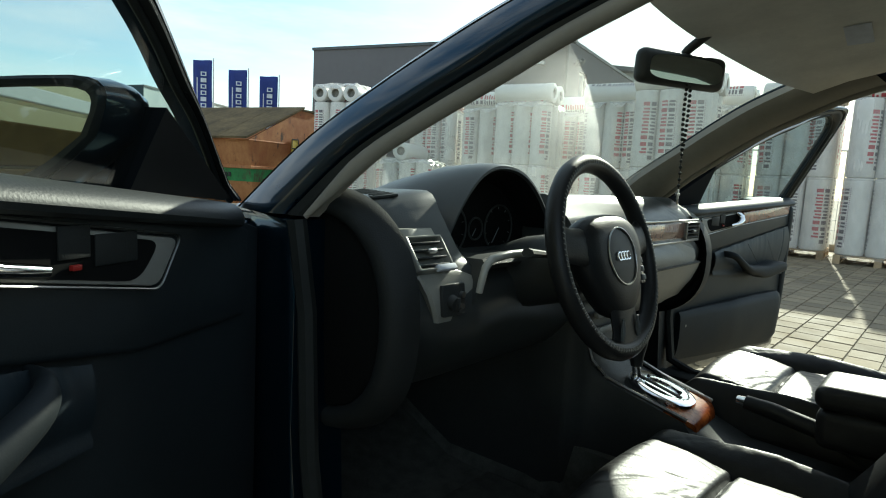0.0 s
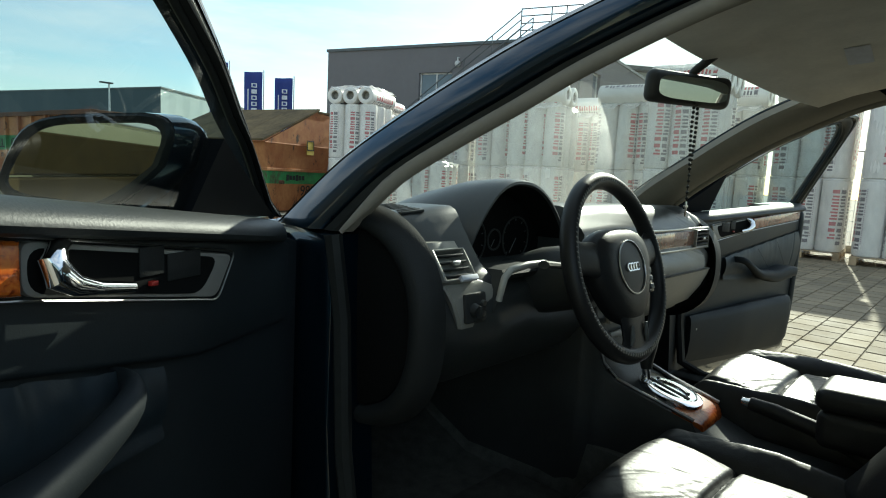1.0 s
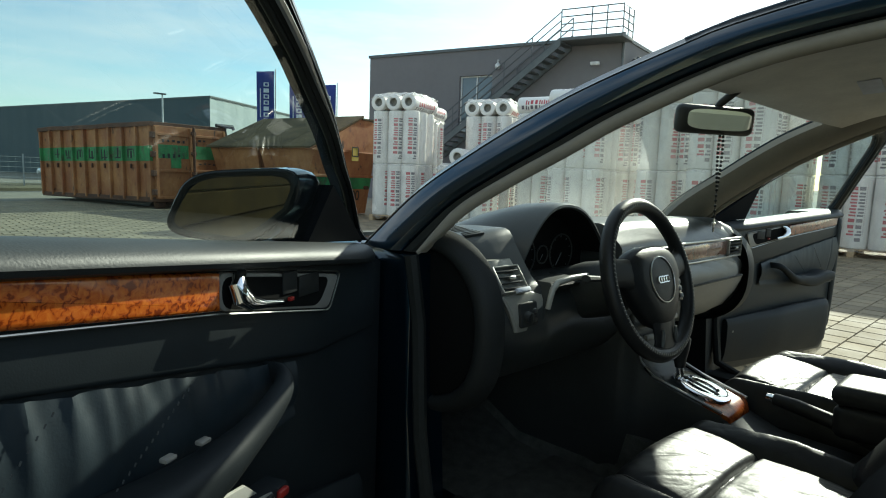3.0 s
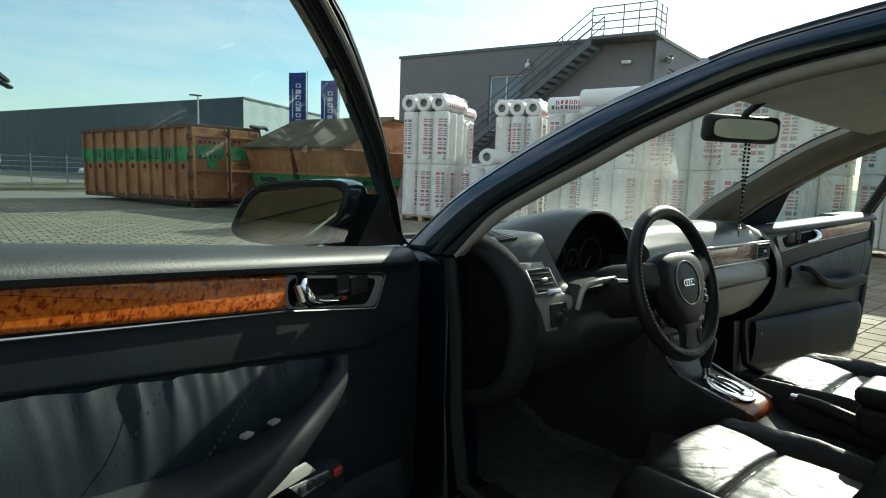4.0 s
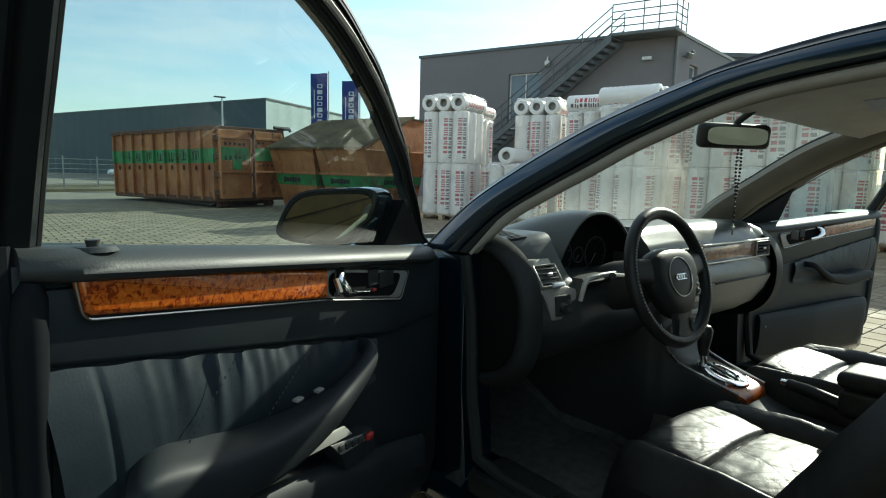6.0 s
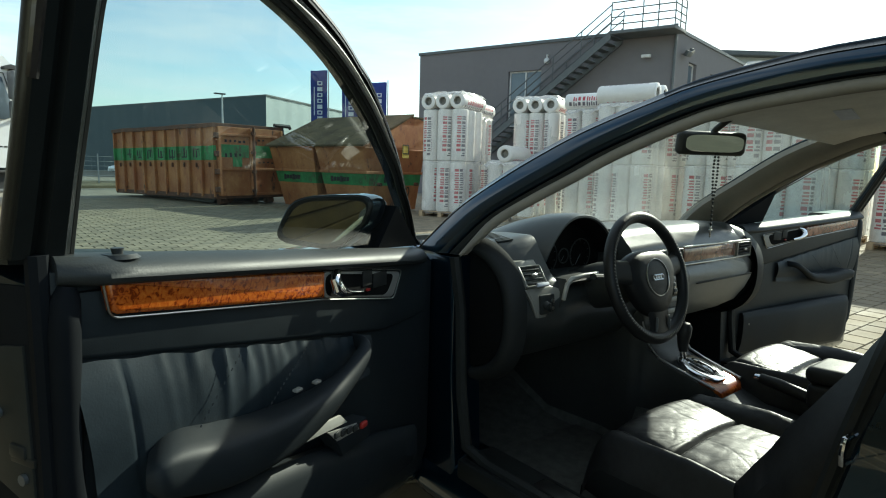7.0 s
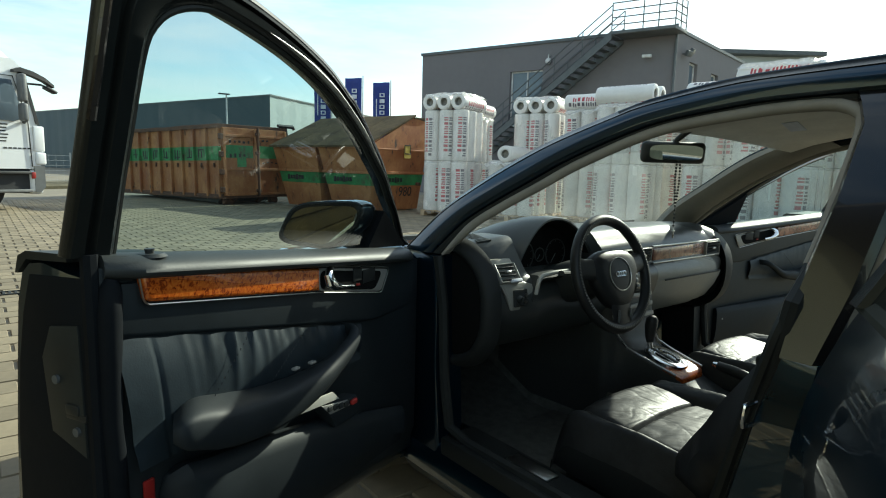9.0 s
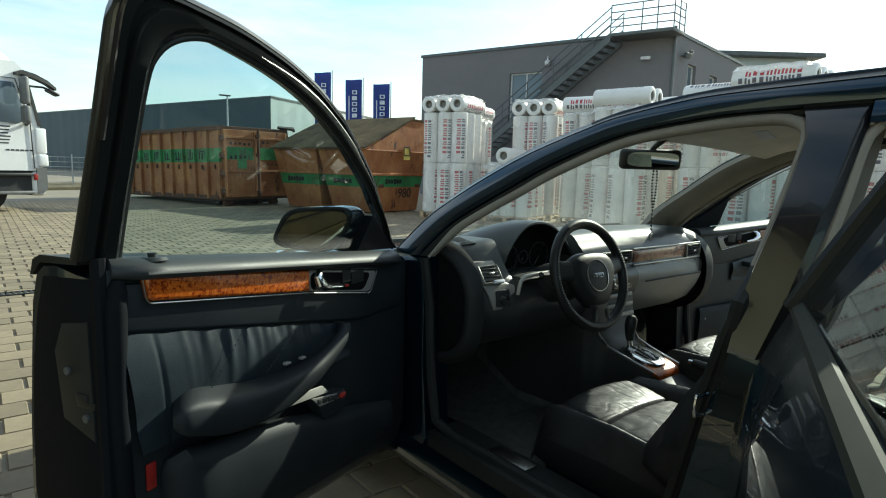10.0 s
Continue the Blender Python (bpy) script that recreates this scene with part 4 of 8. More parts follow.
def flag(x, y, h, turn, group="flags on poles"):
    ob = thing("banner_flag", (x, y, 0), "tall blue banner flag with white lettering bars on a pole", "flag", group)
    bm = bmesh.new()
    tube(bm, [(x, y, 0), (x, y, h)], [0.05, 0.03], 10)
    part("pole", bm, ROOF_EDGE, ob)
    ax = Vector((math.cos(radians(turn)), math.sin(radians(turn)), 0))
    nx = Vector((-ax.y, ax.x, 0))
    bm = bmesh.new()
    rows = []
    for j in range(13):
        z = h - 0.1 - j * 0.30
        rows.append([Vector((x, y, z)) + ax * (0.06 + 0.9 * i / 8) + nx * 0.05 * math.sin(i * 0.9 + j * 0.5) + Vector((0, 0, (-0.07 * max(0, 1 - j / 2.5) + 0.02) * i / 8)) for i in range(9)])
    loft(bm, rows, False, False)
    cl = part("cloth", bm, FLAG_BLUE, ob)
    sol = cl.modifiers.new("thickness", "SOLIDIFY")
    sol.thickness = 0.006
    turned = Matrix((ax, nx, Vector((0, 0, 1)))).transposed().to_4x4()
    for k in range(7):
        z = h - 0.80 - k * 0.31
        for s in (-1, 1):
            bm = bmesh.new()
            box(bm, (0.27, 0.008, 0.21), (0, 0, 0), 0.0, Matrix.Translation(Vector((x, y, z)) + ax * 0.46 + nx * (s * 0.065)) @ turned)
            if k not in (1, 4, 6):
                box(bm, (0.15, 0.003, 0.12), (0, s * 0.004, 0), 0.0, Matrix.Translation(Vector((x, y, z)) + ax * 0.46 + nx * (s * 0.065)) @ turned)
                for f in bm.faces:
                    f.material_index = 0
                for f in list(bm.faces)[6:]:
                    f.material_index = 1
            part("letter_bar", bm, [FLAG_WHITE, FLAG_BLUE], ob, smooth=False)
    for s in (-1, 1):
        bm = bmesh.new()
        box(bm, (0.05, 0.008, 1.5), (0, 0, 0), 0.0, Matrix.Translation(Vector((x, y, h - 1.75)) + ax * 0.76 + nx * (s * 0.065)) @ turned)
        part("small_text_line", bm, FLAG_WHITE, ob, smooth=False)
    return ob


for fx, fy, fh in ((13.57, 28.58, 6.4), (14.87, 27.48, 6.05), (16.04, 26.51, 5.85)):
    flag(fx, fy, fh, 142)


def street_lamp(x, y, h):
    ob = thing("street_lamp", (x, y, 0), "slim grey street lamp with a flat head", "street lamp")
    bm = bmesh.new()
    tube(bm, [(x, y, 0), (x, y, h)], [0.08, 0.045], 10)
    part("pole", bm, ROOF_EDGE, ob)
    bm = bmesh.new()
    box(bm, (0.75, 0.25, 0.09), (x - 0.15, y, h), 0.03)
    part("lamp_head", bm, STEEL, ob)


street_lamp(11.7, 40.2, 5.8)


FENCE_GREY = mat("galvanised_fence_wire", (0.34, 0.36, 0.36), 0.5, 0.3, 0.1, 6)


def mesh_fence():
    """Welded wire fence with posts and a planted verge along the yard's far edge."""
    ob = thing("wire_fence", (0, 31, 0), "grey welded wire fence on slim posts", "fence")
    a, d = Vector((-26.2, 18.83, 0)), Vector((0.953, 0.303, 0))
    for k in range(31):
        bm = bmesh.new()
        p = a + d * (0.689 + k * 1.3316)
        box(bm, (0.045, 0.045, 1.44), (p.x, p.y, 0.72))
        part("post", bm, FENCE_GREY, ob, smooth=False)
    for k in range(30):
        bm = bmesh.new()
        p, q = a + d * (0.689 + k * 1.3316), a + d * (0.689 + (k + 1) * 1.3316)
        for z in (0.32, 0.52, 0.72, 0.92, 1.12, 1.32):
            tube(bm, [p + Vector((0, 0, z)), q + Vector((0, 0, z))], 0.006, 4)
        for i in range(1, 5):
            o = p.lerp(q, i / 5)
            tube(bm, [o + Vector((0, 0, 0.28)), o + Vector((0, 0, 1.32))], 0.002, 4)
        part("wire_panel", bm, FENCE_GREY, ob, smooth=False)
    bm = bmesh.new()
    n = Vector((-d.y, d.x, 0)) * -1
    rows = []
    for i in range(60):
        p = a + d * (i * 0.72)
        rows.append([p - n * 2.6, p - n * 1.9 + Vector((0, 0, 0.22 + 0.06 * noise.noise(p * 0.7))), p - n * 0.2 + Vector((0, 0, 0.26 + 0.08 * noise.noise(p))), p + n * 0.3 + Vector((0, 0, 0.10)), p + n * 0.32 + Vector((0, 0, -0.02))])
    loft(bm, rows, False, False)
    tagged(part("earth_verge", bm, EARTH), "low bank of brown earth under the fence", "verge", kind="structure")


mesh_fence()


# ---------------------------------------------------------------- the car
car = thing("sedan_car", (0, -0.3, 0), "dark blue sedan parked with its doors open, black leather inside", "car")


def side_x(z, y=0.0, x0=0.845, k=0.58):
    return x0 - k * max(0.0, z - 0.95) if z > 0.95 else x0


INNER = [(0.335, 0.955), (0.262, 1.05), (0.174, 1.112), (0.062, 1.178), (-0.056, 1.248), (-0.25, 1.330), (-0.47, 1.366), (-0.60, 1.374), (-0.655, 1.366), (-0.690, 1.335), (-0.690, 1.20), (-0.674, 1.0), (-0.627, 0.79), (-0.578, 0.56), (-0.55, 0.45)]
OUTER = [(0.500, 0.962), (0.405, 1.085), (0.285, 1.178), (0.17, 1.250), (0.05, 1.311), (-0.12, 1.376), (-0.20, 1.402), (-0.37, 1.434), (-0.50, 1.447), (-0.80, 1.458)]
FAR_INNER = [(0.425, 0.962), (0.295, 1.060), (0.190, 1.128), (0.085, 1.190), (-0.045, 1.255), (-0.25, 1.335), *INNER[6:]]
FAR_OUTER = [(0.605, 0.962), (0.500, 1.050), (0.394, 1.116), (0.287, 1.177), (0.170, 1.246), (0.050, 1.309), *OUTER[5:]]
TAIL = [(-0.80, 1.458), (-1.10, 1.450), (-1.40, 1.415), (-1.70, 1.325), (-1.95, 1.20), (-2.20, 1.04)]


def xyz(s, y, z, inset=0.0):
    return Vector((s * (side_x(z) - inset), y, z))


def rail(s, fo, fi):
    """Painted rail with its seal and the trim inside it, between an outer and an inner line."""
    # the dark gutter strip is added so the rail's top mirrors no bright sky
    for name, mt, label, cut in (
            ("roof_gutter", FRAME_BLACK, "dark gutter strip added to keep sky reflection off the rail", ((0, -0.002), (0.03, 0.009), (0.09, 0.017), (0.115, 0.013), (0.10, 0.0), (0.0, -0.012))),
            ("roof_rail", PAINT, "", ((0.01, -0.004), (0.12, 0.010), (0.14, 0.018), (0.40, 0.022), (0.66, 0.012), (0.74, -0.001), (0.76, -0.012), (0.76, -0.05), (0.2, -0.045), (0.0, -0.035))),
            ("door_seal", RUBBER, "", ((0.755, -0.016), (0.79, -0.009), (0.84, -0.012), (0.90, -0.016), (0.96, -0.03), (0.96, -0.05), (0.755, -0.05)))):
        bm = bmesh.new()
        rings = []
        for a, b in zip(fo, fi):
            rings.append([xyz(s, a.lerp(b, t).x, a.lerp(b, t).y + (0.012 if t == 0 else 0), -w) for t, w in cut])
        loft(bm, rings)
        part(name, bm, mt, car, label)


def pillar_band(s):
    """Windscreen pillar running back into the roof rail, with seal and inner trim."""
    n = 44
    fo = spline([(y, z, 0) for y, z in (OUTER if s < 0 else FAR_OUTER)], n)
    inner = INNER if s < 0 else FAR_INNER
    fi = spline([(y, z, 0) for y, z in inner[:8] + [(-0.80, 1.376)]], n)
    rail(s, fo, fi)
    bm = bmesh.new()
    full = [xyz(s, p.x, p.y, 0.022) for p in spline([(y, z, 0) for y, z in inner], 80)]
    upper = [p for p in full if p.z > 1.06 or p.y > 0]
    tube(bm, upper, [0.0135 * min(1.0, 0.35 + 0.16 * k) for k in range(len(upper))], 10)
    part("edge_trim", bm, BEIGE_TRIM, car)
    bm = bmesh.new()
    tube(bm, [p for p in full if p.z <= 1.08 and p.y < 0], 0.013, 8)
    part("door_seal", bm, RUBBER, car)
    # inner cover of the pillar
    bm = bmesh.new()
    rings = []
    for k, (a, b) in enumerate(zip(fo, fi)):
        if fo[k].x < -0.22:
            break
        rings.append([xyz(s, a.lerp(b, t).x, a.lerp(b, t).y - (0.012 if t == 0 else 0), w) for t, w in ((-0.02, 0.05), (0.25, 0.085), (0.7, 0.085), (1.0, 0.05), (1.0, 0.03), (0.0, 0.035))])
    loft(bm, rings)
    part("pillar_cover", bm, BEIGE_TRIM, car)


for s in (-1, 1):
    pillar_band(s)


def roof():
    bm = bmesh.new()
    side = spline([(y, z, 0) for y, z in OUTER[5:-1] + TAIL[:3]], 16)
    rows = []
    for p in side:
        f = max(0.0, (p.x + 0.12) / 1.0)
        row = []
        for i in range(13):
            t = -1 + 2 * i / 12
            x = t * (side_x(p.y) - 0.005)
            bow = (1 - t * t)
            front = 0.08 * bow * max(0.0, 1 - (-0.12 - p.x) / 0.25) if p.x < -0.12 else 0.08 * bow
            row.append((x, p.x + front, p.y + 0.012 + 0.035 * bow))
        rows.append(row)
    loft(bm, rows, False, False)
    ob = part("roof", bm, PAINT, car)
    m = ob.modifiers.new("thickness", "SOLIDIFY")
    m.thickness = 0.012
    bm = bmesh.new()
    rows = []
    for p in side:
        row = []
        for i in range(13):
            t = -1 + 2 * i / 12
            bow = (1 - t * t)
            front = 0.08 * bow * max(0.0, 1 - (-0.12 - p.x) / 0.25) if p.x < -0.12 else 0.08 * bow
            row.append((t * (side_x(p.y) - 0.055), p.x + front + 0.005 + 0.055 * min(1, 6 * (1 - abs(t))) * max(0.0, 1 - max(0.0, -0.12 - p.x) / 0.2), p.y - 0.036 + 0.035 * bow - (0.012 if abs(t) == 1 else 0)))
        rows.append(row)
    loft(bm, rows, False, False)
    ob = part("headliner", bm, HEADLINER, car, "pale grey cloth headliner")
    m = ob.modifiers.new("thickness", "SOLIDIFY")
    m.thickness = 0.01
    # windscreen
    bm = bmesh.new()
    rows = []
    left = spline([(y, z, 0) for y, z in OUTER[:6]], 14)
    for p in left[::-1]:
        row = []
        d = (0.50 - p.x) / 0.62
        for i in range(13):
            t = -1 + 2 * i / 12
            bow = 1 - t * t
            row.append((t * (side_x(p.y) - 0.012), p.x + bow * lerp(0.30, 0.08, d), p.y + bow * lerp(-0.02, 0.035, d)))
        rows.append(row)
    loft(bm, rows, False, False)
    g = part("windscreen", bm, WINDSHIELD, car, "clear laminated windscreen")
    g.visible_shadow = False
    # black ceramic edge along the windscreen's foot
    bm = bmesh.new()
    base = [((-1 + 2 * i / 24), 0) for i in range(25)]
    rows = []
    for t, _ in base:
        bow = 1 - t * t
        x = t * 0.85
        rows.append([(x, 0.50 + bow * 0.30, 0.955 - 0.02 * bow), (x, 0.60 + bow * 0.30, 0.935 - 0.015 * bow), (x, 0.66 + bow * 0.26, 0.915), (x, 0.52 + bow * 0.28, 0.90)])
    loft(bm, rows)
    part("cowl", bm, BLACK_PLASTIC, car)
    for x in (-0.45, 0.15):
        bm = bmesh.new()
        tube(bm, [(x, 0.88, 0.935), (x + 0.25, 0.80, 0.965), (x + 0.5, 0.73 - 0.1 * (x > 0), 0.985)], [0.012, 0.008, 0.005], 6)
        part("wiper", bm, BLACK_PLASTIC, car)


roof()


def body_side(s):
    # front wing
    bm = bmesh.new()
    rows = []
    for k in range(13):
        y = lerp(0.46, 1.95, k / 12)
        e = max(0, (y - 1.3) / 0.65)
        zt = lerp(0.955, 0.74, ((y - 0.46) / 1.49) ** 1.5)
        xo = 0.895 - 0.14 * e * e
        d = abs(y - 1.08)
        zb = 0.24 if d > 0.36 else 0.30 + math.sqrt(max(0, 0.36 ** 2 - d * d))
        rows.append([(s * (xo - 0.20), y, zt + 0.012), (s * (xo - 0.08), y, zt + 0.005), (s * (xo - 0.02), y, zt - 0.03), (s * xo, y, max(zt - 0.14, zb + 0.02)), (s * (xo + 0.005), y, max(lerp(zt, zb, 0.5), zb + 0.01)), (s * (xo - 0.015), y, zb)])
    loft(bm, rows, False, False)
    ob = part("front_wing", bm, PAINT, car)
    m = ob.modifiers.new("thickness", "SOLIDIFY")
    m.thickness = 0.02
    # front door opening: hinge pillar, foot well side, sill
    bm = bmesh.new()
    prism(bm, [(0.30, 0.22), (0.47, 0.24), (0.50, 0.60), (0.52, 0.965), (0.34, 0.95), (0.325, 0.60)], lambda a, w, b: (s * w, a, b), 0.74, 0.845, 0.012)
    part("hinge_pillar", bm, PAINT if s < 0 else DASH_END, car)
    bm = bmesh.new()
    tube(bm, [(s * 0.83, 0.345, 0.95), (s * 0.82, 0.325, 0.80), (s * 0.815, 0.315, 0.55), (s * 0.81, 0.29, 0.40), (s * 0.80, 0.20, 0.37), (s * 0.80, -0.42, 0.375), (s * 0.80, -0.54, 0.42), (s * 0.81, -0.600, 0.6), (s * 0.815, -0.645, 0.8), (s * 0.815, -0.681, 1.0), (s * (side_x(1.1) - 0.03), -0.690, 1.1)], [0.017] * 10 + [0.011], 8)
    part("door_seal", bm, RUBBER, car)
    bm = bmesh.new()
    rows = [[(s * 0.70, y, 0.36), (s * 0.80, y, 0.365), (s * 0.84, y, 0.33), (s * 0.865, y, 0.24), (s * 0.83, y, 0.19), (s * 0.70, y, 0.19)] for y in (0.46, 0.2, -0.6, -1.2, -1.62)]
    loft(bm, rows)
    part("sill", bm, PAINT, car)
    bm = bmesh.new()
    box(bm, (0.115, 0.86, 0.010), (s * 0.762, -0.14, 0.368), 0.003)
    box(bm, (0.030, 0.86, 0.06), (s * 0.832, -0.14, 0.345), 0.01)
    part("sill_plate", bm, RUBBER, car)
    bm = bmesh.new()
    box(bm, (0.05, 0.16, 0.006), (s * 0.752, -0.02, 0.376), 0.002)
    part("step_strip", bm, SATIN, car, "brushed metal step strip")
    # centre pillar: painted jamb below, gloss black above
    bm = bmesh.new()
    rows = []
    for z, y0, y1 in ((0.34, -0.540, -0.80), (0.45, -0.562, -0.77), (0.56, -0.585, -0.745), (0.79, -0.632, -0.735), (1.0, -0.680, -0.755), (1.03, -0.682, -0.760)):
        xo = side_x(z) - 0.004
        rows.append([(s * (xo - 0.03), y0, z), (s * xo, y0 - 0.018, z), (s * xo, y1 + 0.012, z), (s * (xo - 0.02), y1, z), (s * (xo - 0.10), y1 + 0.02, z), (s * (xo - 0.10), y0 - 0.02, z)])
    loft(bm, rows)
    part("pillar_jamb", bm, PAINT, car)
    bm = bmesh.new()
    rows = []
    for z, y0, y1 in ((0.90, -0.662, -0.740), (1.03, -0.674, -0.775), (1.2, -0.688, -0.790), (1.33, -0.690, -0.796), (1.375, -0.672, -0.80), (1.425, -0.640, -0.815)):
        xo = side_x(z) + (-0.008 if z < 1.0 else 0.010 if z < 1.35 else 0.007 if z < 1.4 else -0.012)
        rows.append([(s * (xo - 0.02), y0, z), (s * xo, y0 - 0.012, z), (s * xo, y1 + 0.012, z), (s * (xo - 0.02), y1, z), (s * (xo - 0.07), y1 + 0.02, z), (s * (xo - 0.07), y0 - 0.02, z)])
    loft(bm, rows)
    part("centre_pillar", bm, GLOSS_BLACK, car, "gloss black pillar trim")
    bm = bmesh.new()
    yb = -0.655
    for dz in (-0.022, 0.022):
        tube(bm, [(s * 0.838, yb + 0.012, 0.785 + dz), (s * 0.872, yb + 0.016, 0.785 + dz * 0.9)], 0.0045, 8)
    tube(bm, [(s * 0.872, yb + 0.016, 0.807), (s * 0.878, yb + 0.016, 0.785), (s * 0.872, yb + 0.016, 0.763)], 0.0045, 8)
    part("striker", bm, CHROME, car, "chrome door striker loop")
    bm = bmesh.new()
    rows = []
    for z in (0.9, 1.1, 1.36):
        xo = side_x(z) - 0.11
        rows.append([(s * xo, -0.69, z), (s * (xo - 0.02), -0.70, z), (s * (xo - 0.02), -0.78, z), (s * xo, -0.80, z)])
    loft(bm, rows)
    part("pillar_cover", bm, BEIGE_TRIM, car)
    bm = bmesh.new()
    tube(bm, [(s * 0.60, -0.745, 1.26), (s * 0.70, -0.735, 0.98), (s * 0.745, -0.72, 0.45)], 0.022, 6, flat=0.12, up=(0, 1, 0))
    part("seat_belt", bm, BLACK_PLASTIC, car)
    # rail over the rear door
    ro = spline([(y, z, 0) for y, z in OUTER[9:] + TAIL[1:]], 40)
    ri = spline([(y, z, 0) for y, z in [(-0.80, 1.376), (-0.86, 1.376), (-1.10, 1.362), (-1.40, 1.30), (-1.62, 1.20), (-1.78, 1.06)]], 40)
    rail(s, ro, ri)
    bm = bmesh.new()
    tube(bm, [xyz(s, p.x, p.y - 0.004, 0.022) for p in spline([(y, z, 0) for y, z in [(-0.785, 1.0), (-0.795, 1.2), (-0.80, 1.33), (-0.83, 1.362), (-0.95, 1.366), (-1.15, 1.35), (-1.40, 1.29), (-1.60, 1.19), (-1.74, 1.06)]], 50)], 0.0105, 8)
    part("edge_trim", bm, BEIGE_TRIM, car)
    # rear quarter and roof tail
    bm = bmesh.new()
    rows = []
    tail = spline([(y, z, 0) for y, z in TAIL], 12)
    for k in range(14):
        y = lerp(-1.66, -2.72, k / 13)
        e = max(0, (-y - 2.2) / 0.55)
        zt = 1.0 - 0.03 * e
        xo = 0.89 - 0.12 * e * e
        d = abs(y + 1.70)
        zb = 0.24 if d > 0.36 else 0.30 + math.sqrt(max(0, 0.36 ** 2 - d * d))
        rows.append([(s * (xo - 0.12), y, zt + 0.02), (s * (xo - 0.03), y, zt), (s * xo, y, max(0.82, zb + 0.03)), (s * (xo + 0.005), y, max(0.6, zb + 0.015)), (s * (xo - 0.02), y, zb)])
    loft(bm, rows, False, False)
    ob = part("rear_wing", bm, PAINT, car)
    m = ob.modifiers.new("thickness", "SOLIDIFY")
    m.thickness = 0.02
    bm = bmesh.new()
    rows = [[xyz(s, p.x, p.y), xyz(s, p.x, p.y - 0.02, -0.015), xyz(s, min(p.x + 0.0, p.x), max(0.99, p.y - 0.10)), xyz(s, p.x, max(0.98, p.y - 0.10), 0.05), xyz(s, p.x, p.y - 0.02, 0.05)] for p in tail]
    loft(bm, rows)
    part("rear_pillar", bm, PAINT, car)
    # wheels
    for y in (1.08, -1.70):
        c = Vector((s * 0.785, y, 0.315))
        bm = bmesh.new()
        n = 36
        prof = [(0.205, -0.09), (0.27, -0.10), (0.305, -0.085), (0.315, -0.05), (0.315, 0.05), (0.305, 0.085), (0.27, 0.10), (0.205, 0.09)]
        rings = [[(c.x + w, c.y + r * math.cos(2 * math.pi * k / n), c.z + r * math.sin(2 * math.pi * k / n)) for r, w in prof] for k in range(n)]
        loft(bm, rings + rings[:1], True, False)
        bmesh.ops.remove_doubles(bm, verts=bm.verts, dist=0.0005)
        wheel = part("wheel", bm, TYRE, car)
        bm = bmesh.new()
        for k in range(9):
            a = 2 * math.pi * k / 9
            box(bm, (0.03, 0.045, 0.16), (s * 0.055, 0, 0.115), 0.008, Matrix.Translation(c) @ Matrix.Rotation(a, 4, "X"))
        tube(bm, [c + Vector((s * 0.02, 0, 0)), c + Vector((s * 0.075, 0, 0))], 0.055, 16)
        rings = [[(c.x + w, c.y + r * math.cos(2 * math.pi * k / n), c.z + r * math.sin(2 * math.pi * k / n)) for r, w in ((0.208, -0.09), (0.192, -0.08), (0.192, 0.08), (0.208, 0.09))] for k in range(n)]
        loft(bm, rings + rings[:1], True, False)
        part("rim", bm, SATIN, wheel)


for s in (-1, 1):
    body_side(s)


